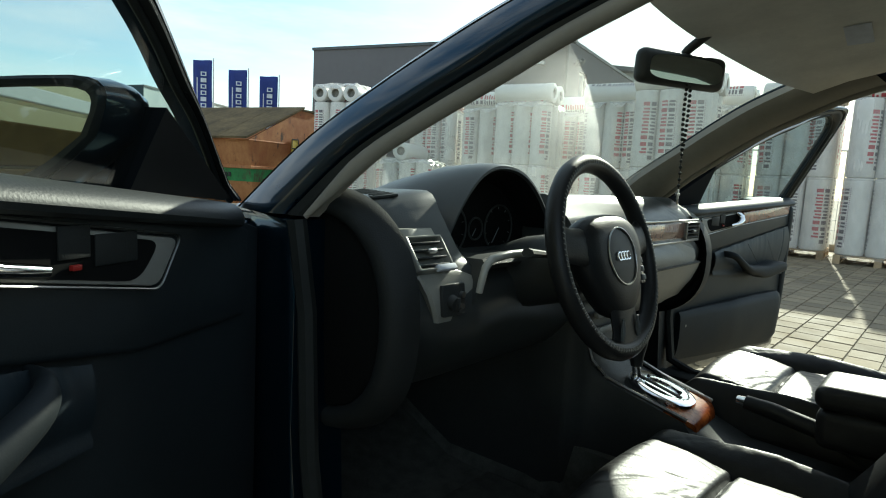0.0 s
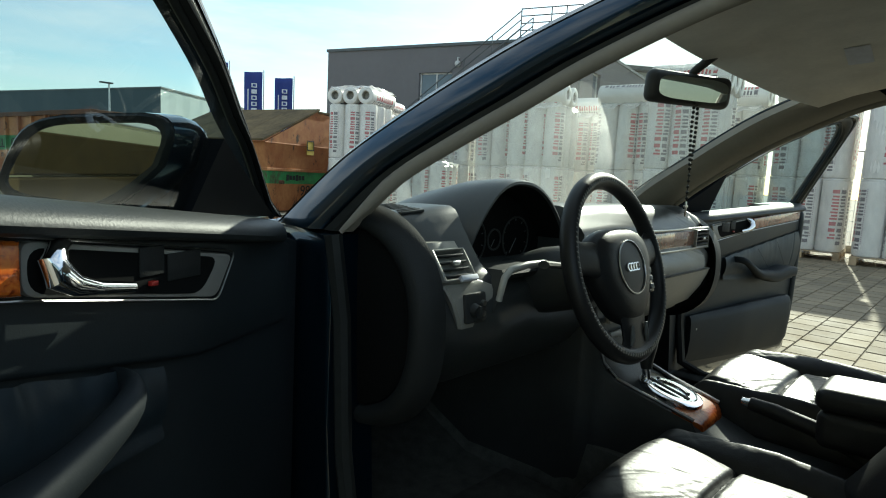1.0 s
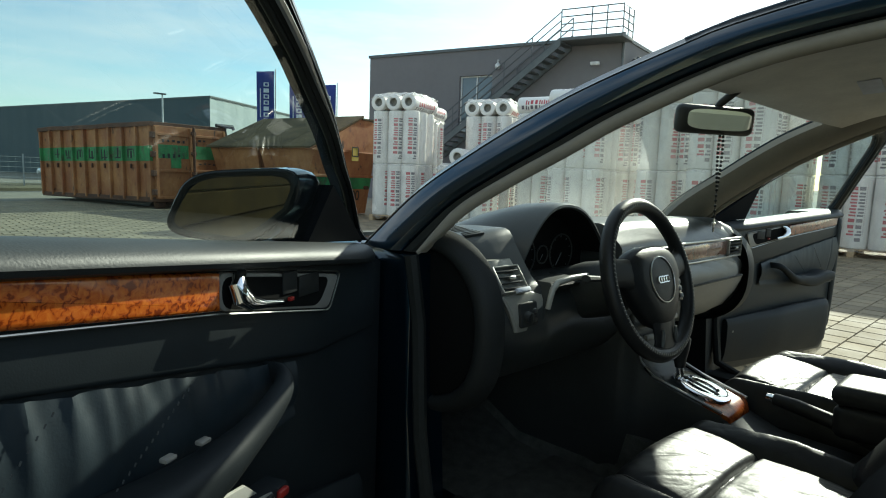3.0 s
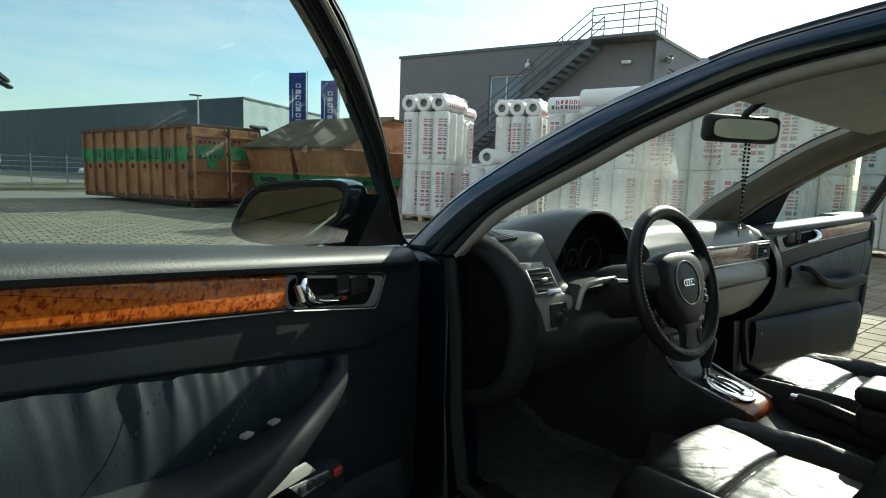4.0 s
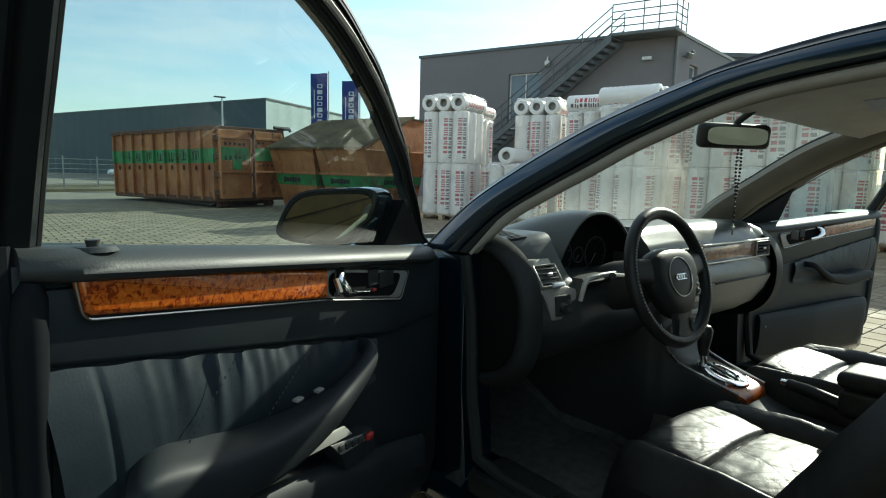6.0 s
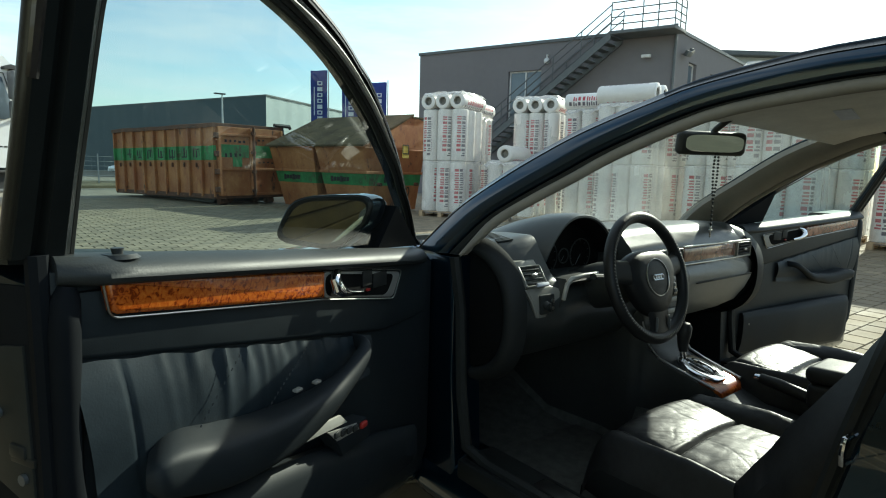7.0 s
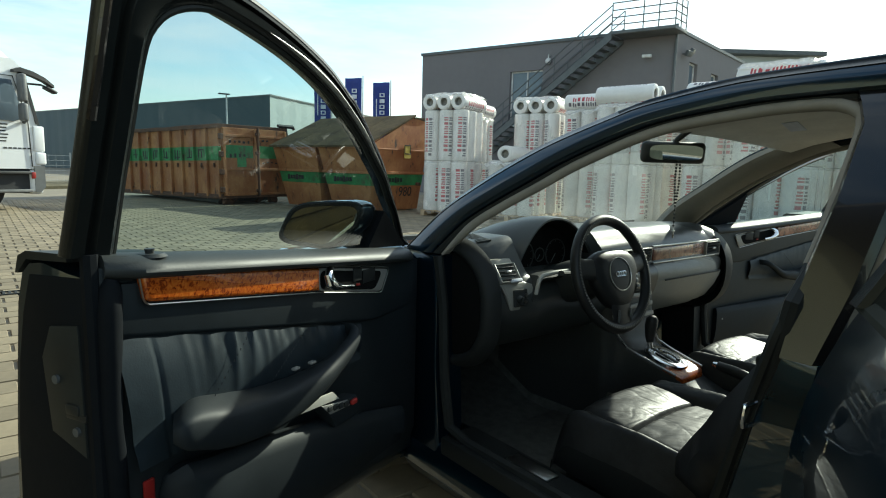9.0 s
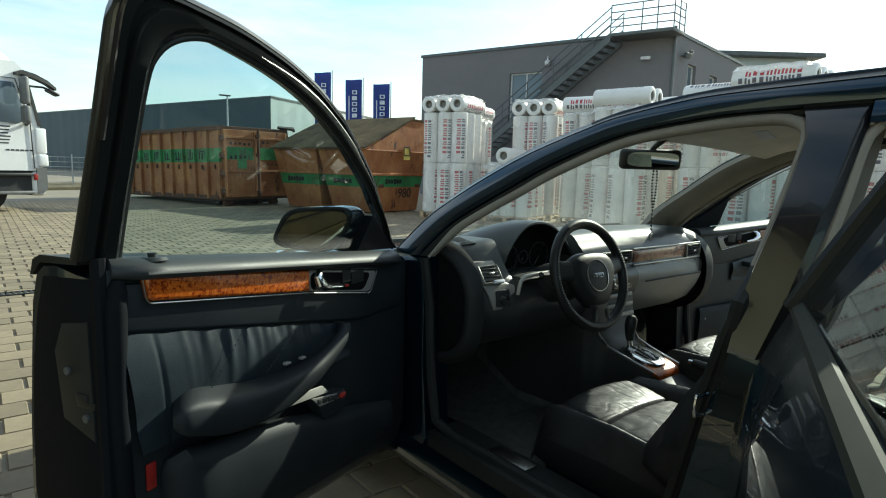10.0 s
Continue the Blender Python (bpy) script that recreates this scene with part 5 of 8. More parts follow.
def body_ends():
    bm = bmesh.new()
    rows = []
    for k in range(11):
        y = lerp(0.66, 1.92, k / 10)
        zt = lerp(0.900, 0.74, ((y - 0.46) / 1.49) ** 1.5)
        e = max(0, (y - 1.3) / 0.65)
        w = 0.69 - 0.13 * e * e
        rows.append([(t * w, y + (0.24 if k == 0 else 0.05) * (1 - t * t), zt + 0.014 + 0.035 * (1 - t * t) - (0.02 if k == 10 else 0)) for t in [-1 + i / 5 for i in range(11)]])
    loft(bm, rows, False, False)
    ob = part("bonnet", bm, PAINT, car)
    m = ob.modifiers.new("thickness", "SOLIDIFY")
    m.thickness = 0.015
    for name, sgn, y0 in (("front_bumper", 1, 1.90), ("rear_bumper", -1, -2.66)):
        bm = bmesh.new()
        rows = []
        for i in range(13):
            t = -1 + i / 6
            y = y0 + sgn * 0.14 * (1 - t ** 4)
            x = t * 0.76
            rows.append([(x, y, 0.72), (x, y + sgn * 0.05, 0.55), (x, y + sgn * 0.04, 0.30), (x, y - sgn * 0.1, 0.22), (x, y - sgn * 0.15, 0.72)])
        loft(bm, rows)
        part(name, bm, PAINT, car)
    for s in (-1, 1):
        bm = bmesh.new()
        box(bm, (0.34, 0.12, 0.13), (s * 0.52, 1.93, 0.70), 0.03)
        part("headlight", bm, CHROME, car)
        bm = bmesh.new()
        box(bm, (0.30, 0.10, 0.18), (s * 0.58, -2.70, 0.80), 0.03)
        part("tail_light", bm, RED, car)
    bm = bmesh.new()
    for k in range(7):
        box(bm, (0.36, 0.03, 0.008), (0, 2.02, 0.58 + k * 0.026))
    part("grille", bm, CHROME, car)
    bm = bmesh.new()
    rows = []
    for y, z in ((-2.12, 1.05), (-2.35, 1.045), (-2.62, 1.03), (-2.70, 0.98), (-2.72, 0.72)):
        rows.append([(t * 0.72, y, z + 0.02 * (1 - t * t)) for t in [-1 + i / 4 for i in range(9)]])
    loft(bm, rows, False, False)
    ob = part("boot_lid", bm, PAINT, car)
    m = ob.modifiers.new("thickness", "SOLIDIFY")
    m.thickness = 0.015
    bm = bmesh.new()
    rows = []
    for p in spline([(y, z, 0) for y, z in [(-1.42, 1.41), (-1.70, 1.325), (-1.95, 1.20), (-2.15, 1.06)]], 8):
        rows.append([(t * (side_x(p.y) - 0.05), p.x - 0.05 * (1 - t * t), p.y + 0.035 * (1 - t * t)) for t in [-1 + i / 4 for i in range(9)]])
    loft(bm, rows, False, False)
    part("rear_window", bm, DARK_GLASS, car)
    # floor, fire wall, parcel shelf
    bm = bmesh.new()
    rows = []
    for y, z in ((0.92, 0.62), (0.80, 0.36), (0.55, 0.25), (0.1, 0.235), (-0.45, 0.25), (-0.75, 0.27), (-1.5, 0.27), (-1.6, 0.5), (-2.1, 0.95)):
        rows.append([(x, y, z + h) for x, h in ((-0.74, 0.03), (-0.68, 0), (-0.16, 0), (-0.13, 0.16), (0.13, 0.16), (0.16, 0), (0.68, 0), (0.74, 0.03))])
    loft(bm, rows, False, False)
    ob = part("floor_carpet", bm, CARPET, car)
    m = ob.modifiers.new("thickness", "SOLIDIFY")
    m.thickness = -0.02
    bm = bmesh.new()
    box(bm, (1.5, 0.04, 0.55), (0, 0.95, 0.66))
    part("fire_wall", bm, CARPET, car)
    bm = bmesh.new()
    box(bm, (1.30, 0.5, 0.03), (0, -1.90, 0.99), 0.01)
    part("parcel_shelf", bm, HEADLINER, car)
    for s in (-1, 1):
        bm = bmesh.new()
        box(bm, (0.48, 0.46, 0.014), (s * 0.42, 0.16, 0.262), 0.005, None)
        part("floor_mat", bm, CARPET, car)


body_ends()


# ---------------------------------------------------------------- doors
def door_frame_map(hinge, d, n, sag=0.0):
    """Door coordinates: u along the door from its hinges, w outwards, z up; sag lowers the free end."""
    return lambda u, w, z: Vector((hinge[0] + d[0] * u + n[0] * w, hinge[1] + d[1] * u + n[1] * w, z - sag * u))


ARCH_OUT = [(1.123, 1.075), (1.133, 1.203), (1.145, 1.325), (1.155, 1.415), (1.161, 1.470), (1.152, 1.496), (1.125, 1.504), (1.053, 1.497), (0.951, 1.486), (0.859, 1.468), (0.785, 1.450), (0.68, 1.418), (0.594, 1.382), (0.531, 1.354), (0.36, 1.254), (0.24, 1.170), (-0.02, 0.972)]
ARCH_IN = [(1.047, 1.075), (1.060, 1.17), (1.069, 1.25), (1.081, 1.37), (1.075, 1.410), (1.050, 1.436), (1.005, 1.450), (0.950, 1.448), (0.815, 1.422), (0.70, 1.390), (0.60, 1.352), (0.47, 1.290), (0.40, 1.250), (0.29, 1.186), (0.215, 1.132), (0.14, 1.082), (0.005, 0.972)]


def belt(u):
    return 0.966 + 0.103 * u


def front_door(to, name_label, detail):
    """A front door with its trim; detail adds what only the near one shows."""
    def tilt(u, z, w=0.05):
        return to(u, w - 0.45 * max(0.0, z - 1.0), z)
    # shell
    bm = bmesh.new()
    rings = []
    for u, inset in ((-0.015, 0.02), (0.0, 0.0), (0.3, 0), (0.6, 0), (0.9, 0), (1.085, 0), (1.10, 0.012)):
        b = belt(u)
        bot = 0.255 + (0.12 if detail else 0.045) * u
        prof = [(0.012, b - 0.03), (0.05, b - 0.026), (0.115, b - 0.014), (0.150, b - 0.018), (0.172, b - 0.036), (0.190, b - 0.09), (0.205, b - 0.20), (0.222, b - 0.34), (0.232, 0.60), (0.21, 0.45), (0.13, bot), (0.03, bot), (0.010, bot + 0.03)]
        rings.append([to(u, 0.07 + (w - 0.07) * (1 - inset * 4), z if inset == 0 else lerp(z, 0.7, inset * 2)) for w, z in prof])
    loft(bm, rings)
    shell = part("front_door", bm, PAINT, car, name_label)
    # window frame
    n = 120
    broad = 0.0 if detail else 0.034
    fo, fi = spline([(u, z, 0) for u, z in ARCH_OUT], n), spline([(u + broad * 0.6 * (u < 0.8), z - broad * min(1.0, max(0.0, (0.98 - u) / 0.3)) * (z > 1.0), 0) for u, z in ARCH_IN], n)
    bm = bmesh.new()
    rings = []
    for a, b in zip(fo, fi):
        rings.append([tilt(a.lerp(b, t).x, a.lerp(b, t).y, 0.05 + w) for t, w in ((0.0, 0.004), (0.04, -0.008), (0.28, -0.012), (0.32, -0.002), (0.44, -0.002), (0.50, -0.014), (0.80, -0.016), (0.95, -0.008), (1.0, 0.004), (0.9, 0.03), (0.1, 0.03))])
    loft(bm, rings)
    part("window_frame", bm, FRAME_BLACK, shell, "black window frame")
    bm = bmesh.new()
    tube(bm, [tilt(a.lerp(b, 0.10).x, a.lerp(b, 0.10).y, 0.047) + Vector((0, 0, 0.002)) for a, b in list(zip(fo, fi))[14:]], [0.0075 if k < 60 else 0.0075 - 0.004 * (k - 60) / 46 for k in range(106)], 8)
    part("frame_strip", bm, GLOSS_BLACK, shell, "glossy strip along the frame")
    # tapered satin strip drawn in place of the highlight on the glossy frame
    bm = bmesh.new()
    tube(bm, [tilt(a.lerp(b, 0.80).x, a.lerp(b, 0.80).y, 0.033) for a, b in list(zip(fo, fi))[44:92]], [0.0005 + 0.005 * min(1, k / 10, (47 - k) / 14) for k in range(48)], 6)
    part("frame_strip", bm, SATIN, shell, "satin strip imitating a gloss highlight on the frame")
    bm = bmesh.new()
    tube(bm, [tilt(p.x, p.y, 0.049) for p in fi], 0.006, 8)
    part("glass_seal", bm, RUBBER, shell)
    bm = bmesh.new()
    pane = [(p.x, p.y) for p in fi] + [(0.02, 0.95), (1.05, 1.05)]
    vs = [bm.verts.new(tilt(u, z, 0.055)) for u, z in pane]
    bm.faces.new(vs)
    bmesh.ops.triangulate(bm, faces=bm.faces)
    g = part("window_pane", bm, DOOR_GLASS, shell, "green-tinted window glass")
    g.visible_shadow = False
    # black cap over the shell's rear shoulder
    bm = bmesh.new()
    loft(bm, [[to(u, w, belt(u) + z) for w, z in ((0.045, -0.016), (0.05, -0.004), (0.15, -0.006), (0.172, -0.016), (0.182, -0.045), (0.176, -0.045), (0.15, -0.02))] for u in (0.90, 0.95, 1.0, 1.05, 1.103)])
    part("shoulder_cap", bm, RUBBER, shell)
    # sail plate and mirror
    bm = bmesh.new()
    prism(bm, [(0.03, 0.975), (0.25, 0.990), (0.235, 1.10)] if detail else [(0.0, 0.968), (0.275, 0.995), (0.262, 1.145)], lambda u, w, z: tilt(u, z, w), 0.03, 0.075, 0.006)
    part("mirror_foot", bm, EDGE_BLACK, shell)
    door_mirror(shell, to)
    # inner panel
    bm = bmesh.new()
    outline = [(0.0, 0.36), (0.05, 0.31), (1.03, 0.43 if detail else 0.345), (1.075, 0.48 if detail else 0.40), (1.085, 0.8), (1.085, belt(1.085) - 0.02), (0.09, belt(0.09) - 0.02), (0.0, 0.93)]
    prism(bm, outline, to, 0.012, -0.004, 0.006)
    part("inner_panel", bm, DOOR_SKIN, shell)
    bm = bmesh.new()
    rows = []
    for k in range(24):
        u = lerp(0.075, 1.078, k / 23)
        b = belt(u)
        e = 1 - 0.9 * max(0, (u - 1.04) / 0.04) ** 2 if u > 1.04 else 1
        if u < 0.16:
            e = 0.55 + 0.45 * (u - 0.075) / 0.085
        rows.append([to(u, w * e if w < 0 else w, b + z) for w, z in ((0.045, -0.02), (0.042, -0.003), (0.02, 0.001), (-0.012, -0.002), (-0.034, -0.010), (-0.045, -0.020), (-0.0465, -0.027), (-0.042, -0.034), (-0.030, -0.038), (0.0, -0.040))])
    loft(bm, rows)
    part("belt_pad", bm, PAD_SKIN, shell, "soft grained pad along the sill")
    bm = bmesh.new()
    tube(bm, [to(u, w, z) for u, w, z in ((1.066, -0.004, belt(1.06) - 0.040), (1.070, -0.006, belt(1.06) - 0.055), (1.074, -0.006, 0.98), (1.077, -0.004, 0.80), (1.070, -0.004, 0.60), (1.058, -0.004, 0.48), (1.03, -0.004, 0.44))], [0.012, 0.018, 0.020, 0.018, 0.017, 0.016, 0.014], 10)
    # the near door's edge roll is darker than the far one's
    part("panel_edge", bm, EDGE_BLACK if detail else DOOR_SKIN, shell)
    # wood inlay with bright edges
    bm = bmesh.new()
    wood = [(1.021, 1.042), (1.026, 1.037), (1.019, 0.997), (1.012, 0.991), (0.552, 0.926), (0.552, 0.981)]
    prism(bm, wood, to, -0.010, -0.028, 0.008, 4)
    part("wood_inlay", bm, BURL if detail else BURL_DARK, shell, "glossy burl wood inlay")
    bm = bmesh.new()
    edge = rounded([(0.214, 0.935), (0.552, 0.985), (1.030, 1.048), (1.020, 0.987), (0.552, 0.922), (0.254, 0.868)], 0.014)
    edge.append(edge[0])
    tube(bm, [to(u, -0.020, z) for u, z in edge], 0.0017, 6)
    part("inlay_edge", bm, SATIN, shell, "thin bright edge")
    # handle plate
    bm = bmesh.new()
    prism(bm, rounded([(0.549, 0.981), (0.549, 0.925), (0.256, 0.872), (0.218, 0.931)], 0.016), to, -0.006, -0.020, 0.003)
    part("handle_plate", bm, GREY_SWITCH, shell)
    # the recess is a flat near-black plate, not a sunk hollow
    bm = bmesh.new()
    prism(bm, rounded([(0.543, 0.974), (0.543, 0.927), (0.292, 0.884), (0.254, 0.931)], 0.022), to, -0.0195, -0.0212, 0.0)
    part("handle_recess", bm, SHADE_TRIM_BLACK, shell)
    bm = bmesh.new()
    tube(bm, [to(0.500, -0.022, 0.975), to(0.515, -0.027, 0.970), to(0.525, -0.032, 0.958), to(0.522, -0.036, 0.944), to(0.506, -0.039, 0.933), to(0.480, -0.042, 0.926), to(0.430, -0.039, 0.918)], [0.006, 0.011, 0.016, 0.018, 0.013, 0.0075, 0.006], 14, flat=0.8, up=(0, 1, 0))
    part("door_handle", bm, CHROME, shell, "chrome inner door handle")
    bm = bmesh.new()
    box(bm, (0.040, 0.003, 0.036), (0, 0, 0), 0.001, basis_at(to, 0.384, -0.0222, 0.941))
    box(bm, (0.062, 0.002, 0.036), (0, 0, 0), 0.001, basis_at(to, 0.326, -0.0220, 0.929))
    part("lock_button", bm, DASH_END, shell)
    bm = bmesh.new()
    box(bm, (0.012, 0.006, 0.006), (0, 0, 0), 0.001, basis_at(to, 0.386, -0.026, 0.914))
    part("red_mark", bm, RED, shell)
    # pleated leather insert
    bm = bmesh.new()
    rows = []
    for i in range(161):
        u = lerp(0.36, 1.076, i / 160)
        zt = lerp(0.800, 0.927, (u - 0.36) / 0.645) if u < 1.005 else 0.927 + 0.010 * (u - 1.005) / 0.067
        row = []
        for j in range(13):
            t = j / 12
            z = lerp(zt, 0.70, t)
            fold = -math.exp(-1.8 * t) * (0.0036 * (abs(math.sin(u * 52 + 1.3 * math.sin(u * 17) + 0.25 * t)) ** 0.7 - 0.6) + 0.0034 * math.exp(-1.2 * t) * math.sin(u * 97 + 1.6 * math.sin(u * 23) + t * 2.5) + 0.0016 * math.exp(-2.5 * t) * math.sin(u * 211 + t * 5))
            if not detail:
                fold *= 0.12
            if u > 0.93:
                fold *= max(0, (0.96 - u) / 0.03)
            fold -= 0.003 * math.exp(-((u - 1.007) / 0.0045) ** 2)
            puff = 0.016 * math.sin(math.pi * min(1, t * 1.15 + 0.06)) ** 0.5 if t < 0.85 else 0.010
            row.append(to(u - 0.15 * (zt - z) * min(1.0, max(0.0, (u - 0.88) / 0.12)), min(-0.0145, -0.008 - puff - fold), z + 0.0015 * math.exp(-8 * t) * math.sin(u * 62)))
        rows.append(row)
    loft(bm, rows, False, False)
    part("leather_insert", bm, BLUE_LEATHER, shell, "pleated blue-grey leather insert")
    for us in (0.62, 0.80):
        bm = bmesh.new()
        for k in range(14):
            z = lerp(lerp(0.800, 0.927, (us - 0.36) / 0.645) - 0.01, 0.76, k / 13)
            uu = us + 0.11 * (k / 13)
            tube(bm, [to(uu, -0.0315, z), to(uu + 0.0025, -0.0320, z - 0.004)], 0.0012, 4)
        part("stitching", bm, BLACK_PLASTIC, shell)
    # dark hollow above the insert
    bm = bmesh.new()
    prism(bm, [(1.078, 1.03), (1.078, 0.942), (0.36, 0.806), (0.28, 0.79), (0.05, 0.79), (0.04, 0.93), (0.10, 0.955)], to, -0.002, -0.012, 0.008)
    part("upper_panel", bm, DOOR_SKIN, shell)
    # arm rest, thinning forward into the pull handle
    bm = bmesh.new()
    keys = [(1.034, -0.045, 0.026, 0.789, 0.016), (1.031, -0.046, 0.038, 0.789, 0.027), (1.018, -0.047, 0.044, 0.788, 0.033), (0.98, -0.048, 0.046, 0.782, 0.038), (0.905, -0.048, 0.047, 0.759, 0.041),
            (0.82, -0.050, 0.046, 0.741, 0.040), (0.74, -0.054, 0.042, 0.731, 0.036), (0.66, -0.062, 0.033, 0.731, 0.030), (0.60, -0.070, 0.024, 0.741, 0.024), (0.54, -0.074, 0.019, 0.762, 0.021),
            (0.49, -0.073, 0.017, 0.785, 0.020), (0.462, -0.066, 0.016, 0.798, 0.019), (0.444, -0.050, 0.015, 0.803, 0.018), (0.434, -0.028, 0.014, 0.803, 0.017), (0.430, 0.0, 0.013, 0.802, 0.016)]
    # the padded rear half hangs a little lower than the handle
    keys = [(u, w, r, z - 0.024 * min(1.0, max(0.0, (u - 0.62) / 0.26)), h) for u, w, r, z, h in keys]
    if not detail:
        keys = [(0.43 + (u - 0.43) * 0.93, w * 0.85, r * 0.8, min(z, 0.742) if u > 0.6 else z - 0.01, h * 0.72) for u, w, r, z, h in keys]
    mid = spline([(u, w, z) for u, w, r, z, h in keys], 44)
    rad = spline([(u, r, h) for u, w, r, z, h in keys], 44)
    rings = []
    for p, q in zip(mid, rad):
        ring = []
        soft = lerp(0.95, 0.48, min(1.0, max(0.0, (p.x - 0.56) / 0.16)))
        for i in range(18):
            a = 2 * math.pi * i / 18
            c, sn = math.cos(a), math.sin(a)
            w = p.y + q.y * math.copysign(abs(c) ** soft, c)
            ring.append(to(p.x + 0.9 * (p.x > 0.7) * min(1, (p.x - 0.7) / 0.2) * -(w + 0.09), w, p.z + q.z * math.copysign(abs(sn) ** soft, sn)))
        rings.append(ring)
    loft(bm, rings)
    part("arm_rest", bm, ARM_SKIN, shell, "padded arm rest with pull handle")
    # map pocket bulge and lower panel
    bm = bmesh.new()
    rows = []
    tops = spline([(0.996, 0.640, 0), (0.988, 0.668, 0), (0.97, 0.684, 0), (0.92, 0.676, 0), (0.764, 0.650, 0), (0.582, 0.615, 0), (0.45, 0.575, 0), (0.30, 0.535, 0), (0.12, 0.48, 0)], 30)
    rise = 0.09 if detail else 0.015
    for p in tops:
        u, zt = p.x, p.y
        if not detail:
            zt = lerp(0.555, zt, 0.33) + 0.025
        dep = 0.066 * min(1, max(0.0, 0.998 - u) / 0.045) ** 0.5 * (1 - 0.55 * max(0, (0.5 - u) / 0.38))
        rows.append([to(u, w, z + (rise * u if z < 0.45 else 0)) for w, z in ((0.0, zt - 0.014), (-dep * 0.35, zt - 0.002), (-dep * 0.62, zt - 0.001), (-dep * 0.85, zt - 0.012), (-dep * 0.97, zt - 0.034), (-dep, zt - 0.10), (-dep * 0.86, 0.40), (-dep * 0.5, 0.355), (0.0, 0.345))])
    loft(bm, rows)
    part("door_pocket", bm, ARM_SKIN, shell)
    # rear edge face, lock and screws
    if detail:
        bm = bmesh.new()
        prism(bm, [(0.745, 0.020), (0.775, 0.105), (0.90, 0.120), (0.955, 0.095), (0.965, 0.025)], lambda z, w, v: to(1.101 + w, v, z), 0.0, 0.005, 0.002)
        part("lock_face", bm, mat("grey_painted_steel_edge", (0.020, 0.023, 0.022), 0.55, spec=0.2), shell, "grey painted edge of the door")
        # plate over the painted end; its dark colour imitates a dim reflection
        bm = bmesh.new()
        prism(bm, [(0.41, 0.010), (0.43, 0.125), (0.50, 0.185), (0.60, 0.212), (0.75, 0.204), (0.88, 0.188), (0.97, 0.168), (1.035, 0.145), (1.04, 0.010)], lambda z, w, v: to(1.098 + w, v, z), 0.0, 0.0045, 0.001)
        part("door_end", bm, EDGE_BLACK, shell, "dark plate imitating the dim reflection in the door's painted rear edge")
        for z, v in ((0.869, 0.082), (0.788, 0.037)):
            bm = bmesh.new()
            tube(bm, [to(1.104, v, z), to(1.111, v, z)], 0.0075, 10)
            part("screw", bm, STEEL, shell)
        bm = bmesh.new()
        box(bm, (0.012, 0.034, 0.020), (0, 0, 0), 0.005, basis_at(to, 1.104, 0.047, 0.823))
        box(bm, (0.006, 0.050, 0.012), (0, 0, 0), 0.002, basis_at(to, 1.104, 0.040, 0.812))
        part("latch", bm, RUBBER, shell)
        bm = bmesh.new()
        tube(bm, [to(1.093, 0.006, z) for z in (belt(1.09), 0.9, 0.7, 0.5, 0.37)], 0.013, 8)
        part("edge_seal", bm, EDGE_BLACK, shell)
        bm = bmesh.new()
        box(bm, (0.022, 0.006, 0.054), (0, 0, 0), 0.003, basis_at(to, 1.018, -0.008, 0.647))
        part("red_reflector", bm, RED, shell, "small red reflector")
        bm = bmesh.new()
        tube(bm, [to(0.995, -0.006, belt(0.995) - 0.002), to(0.995, -0.006, belt(0.995) + 0.009)], [0.006, 0.0085], 12)
        tube(bm, [to(0.993, -0.006, belt(0.993) - 0.004), to(0.993, -0.006, belt(0.993) + 0.0015)], [0.027, 0.021], 18)
        part("lock_knob", bm, BLACK_PLASTIC, shell)
        # pale inlay and window switches in the slot under the pull handle
        bm = bmesh.new()
        prism(bm, [(0.716, 0.679), (0.700, 0.698), (0.558, 0.684), (0.533, 0.660)], to, -0.064, -0.070, 0.001)
        part("pull_inlay", bm, TRIM_SILVER, shell, "pale grey inlay")
        bm = bmesh.new()
        prism(bm, [(0.606, 0.666), (0.500, 0.645), (0.455, 0.640), (0.440, 0.590), (0.548, 0.590), (0.566, 0.622)], to, -0.03, -0.070, 0.005)
        part("switch_block", bm, ARM_SKIN, shell)
        bm = bmesh.new()
        prism(bm, [(0.606, 0.666), (0.500, 0.645), (0.490, 0.627), (0.572, 0.634)], to, -0.0695, -0.072, 0.001)
        part("switch_plate", bm, GREY_SWITCH, shell)
        for k in range(4):
            bm = bmesh.new()
            box(bm, (0.017, 0.006, 0.013), (0, 0, 0), 0.002, basis_at(to, 0.577 - k * 0.0225, -0.074, 0.6505 - k * 0.0042))
            part("window_switch", bm, BLACK_PLASTIC, shell)
        bm = bmesh.new()
        box(bm, (0.024, 0.010, 0.014), (0, 0, 0), 0.004, basis_at(to, 0.475, -0.073, 0.632))
        part("red_switch", bm, RED, shell, "small red switch")
        for a, z in ((0.63, 0.779), (0.687, 0.782)):
            bm = bmesh.new()
            box(bm, (0.018, 0.012, 0.006), (0, 0, 0), 0.002, basis_at(to, a, -0.062, z))
            part("mirror_switch", bm, GREY_SWITCH, shell)
    else:
        bm = bmesh.new()
        box(bm, (0.012, 0.006, 0.012), (0, 0, 0), 0.002, basis_at(to, 0.16, -0.03, 0.50))
        part("curtain_light", bm, GREY_SWITCH, shell)
    return shell


def basis_at(to, u, w, z):
    o = to(u, w, z)
    ex, ey = (to(u + 1, w, z) - o), (to(u, w + 1, z) - o)
    return Matrix.Translation(o) @ Matrix((ex, ey, Vector((0, 0, 1)))).transposed().to_4x4()


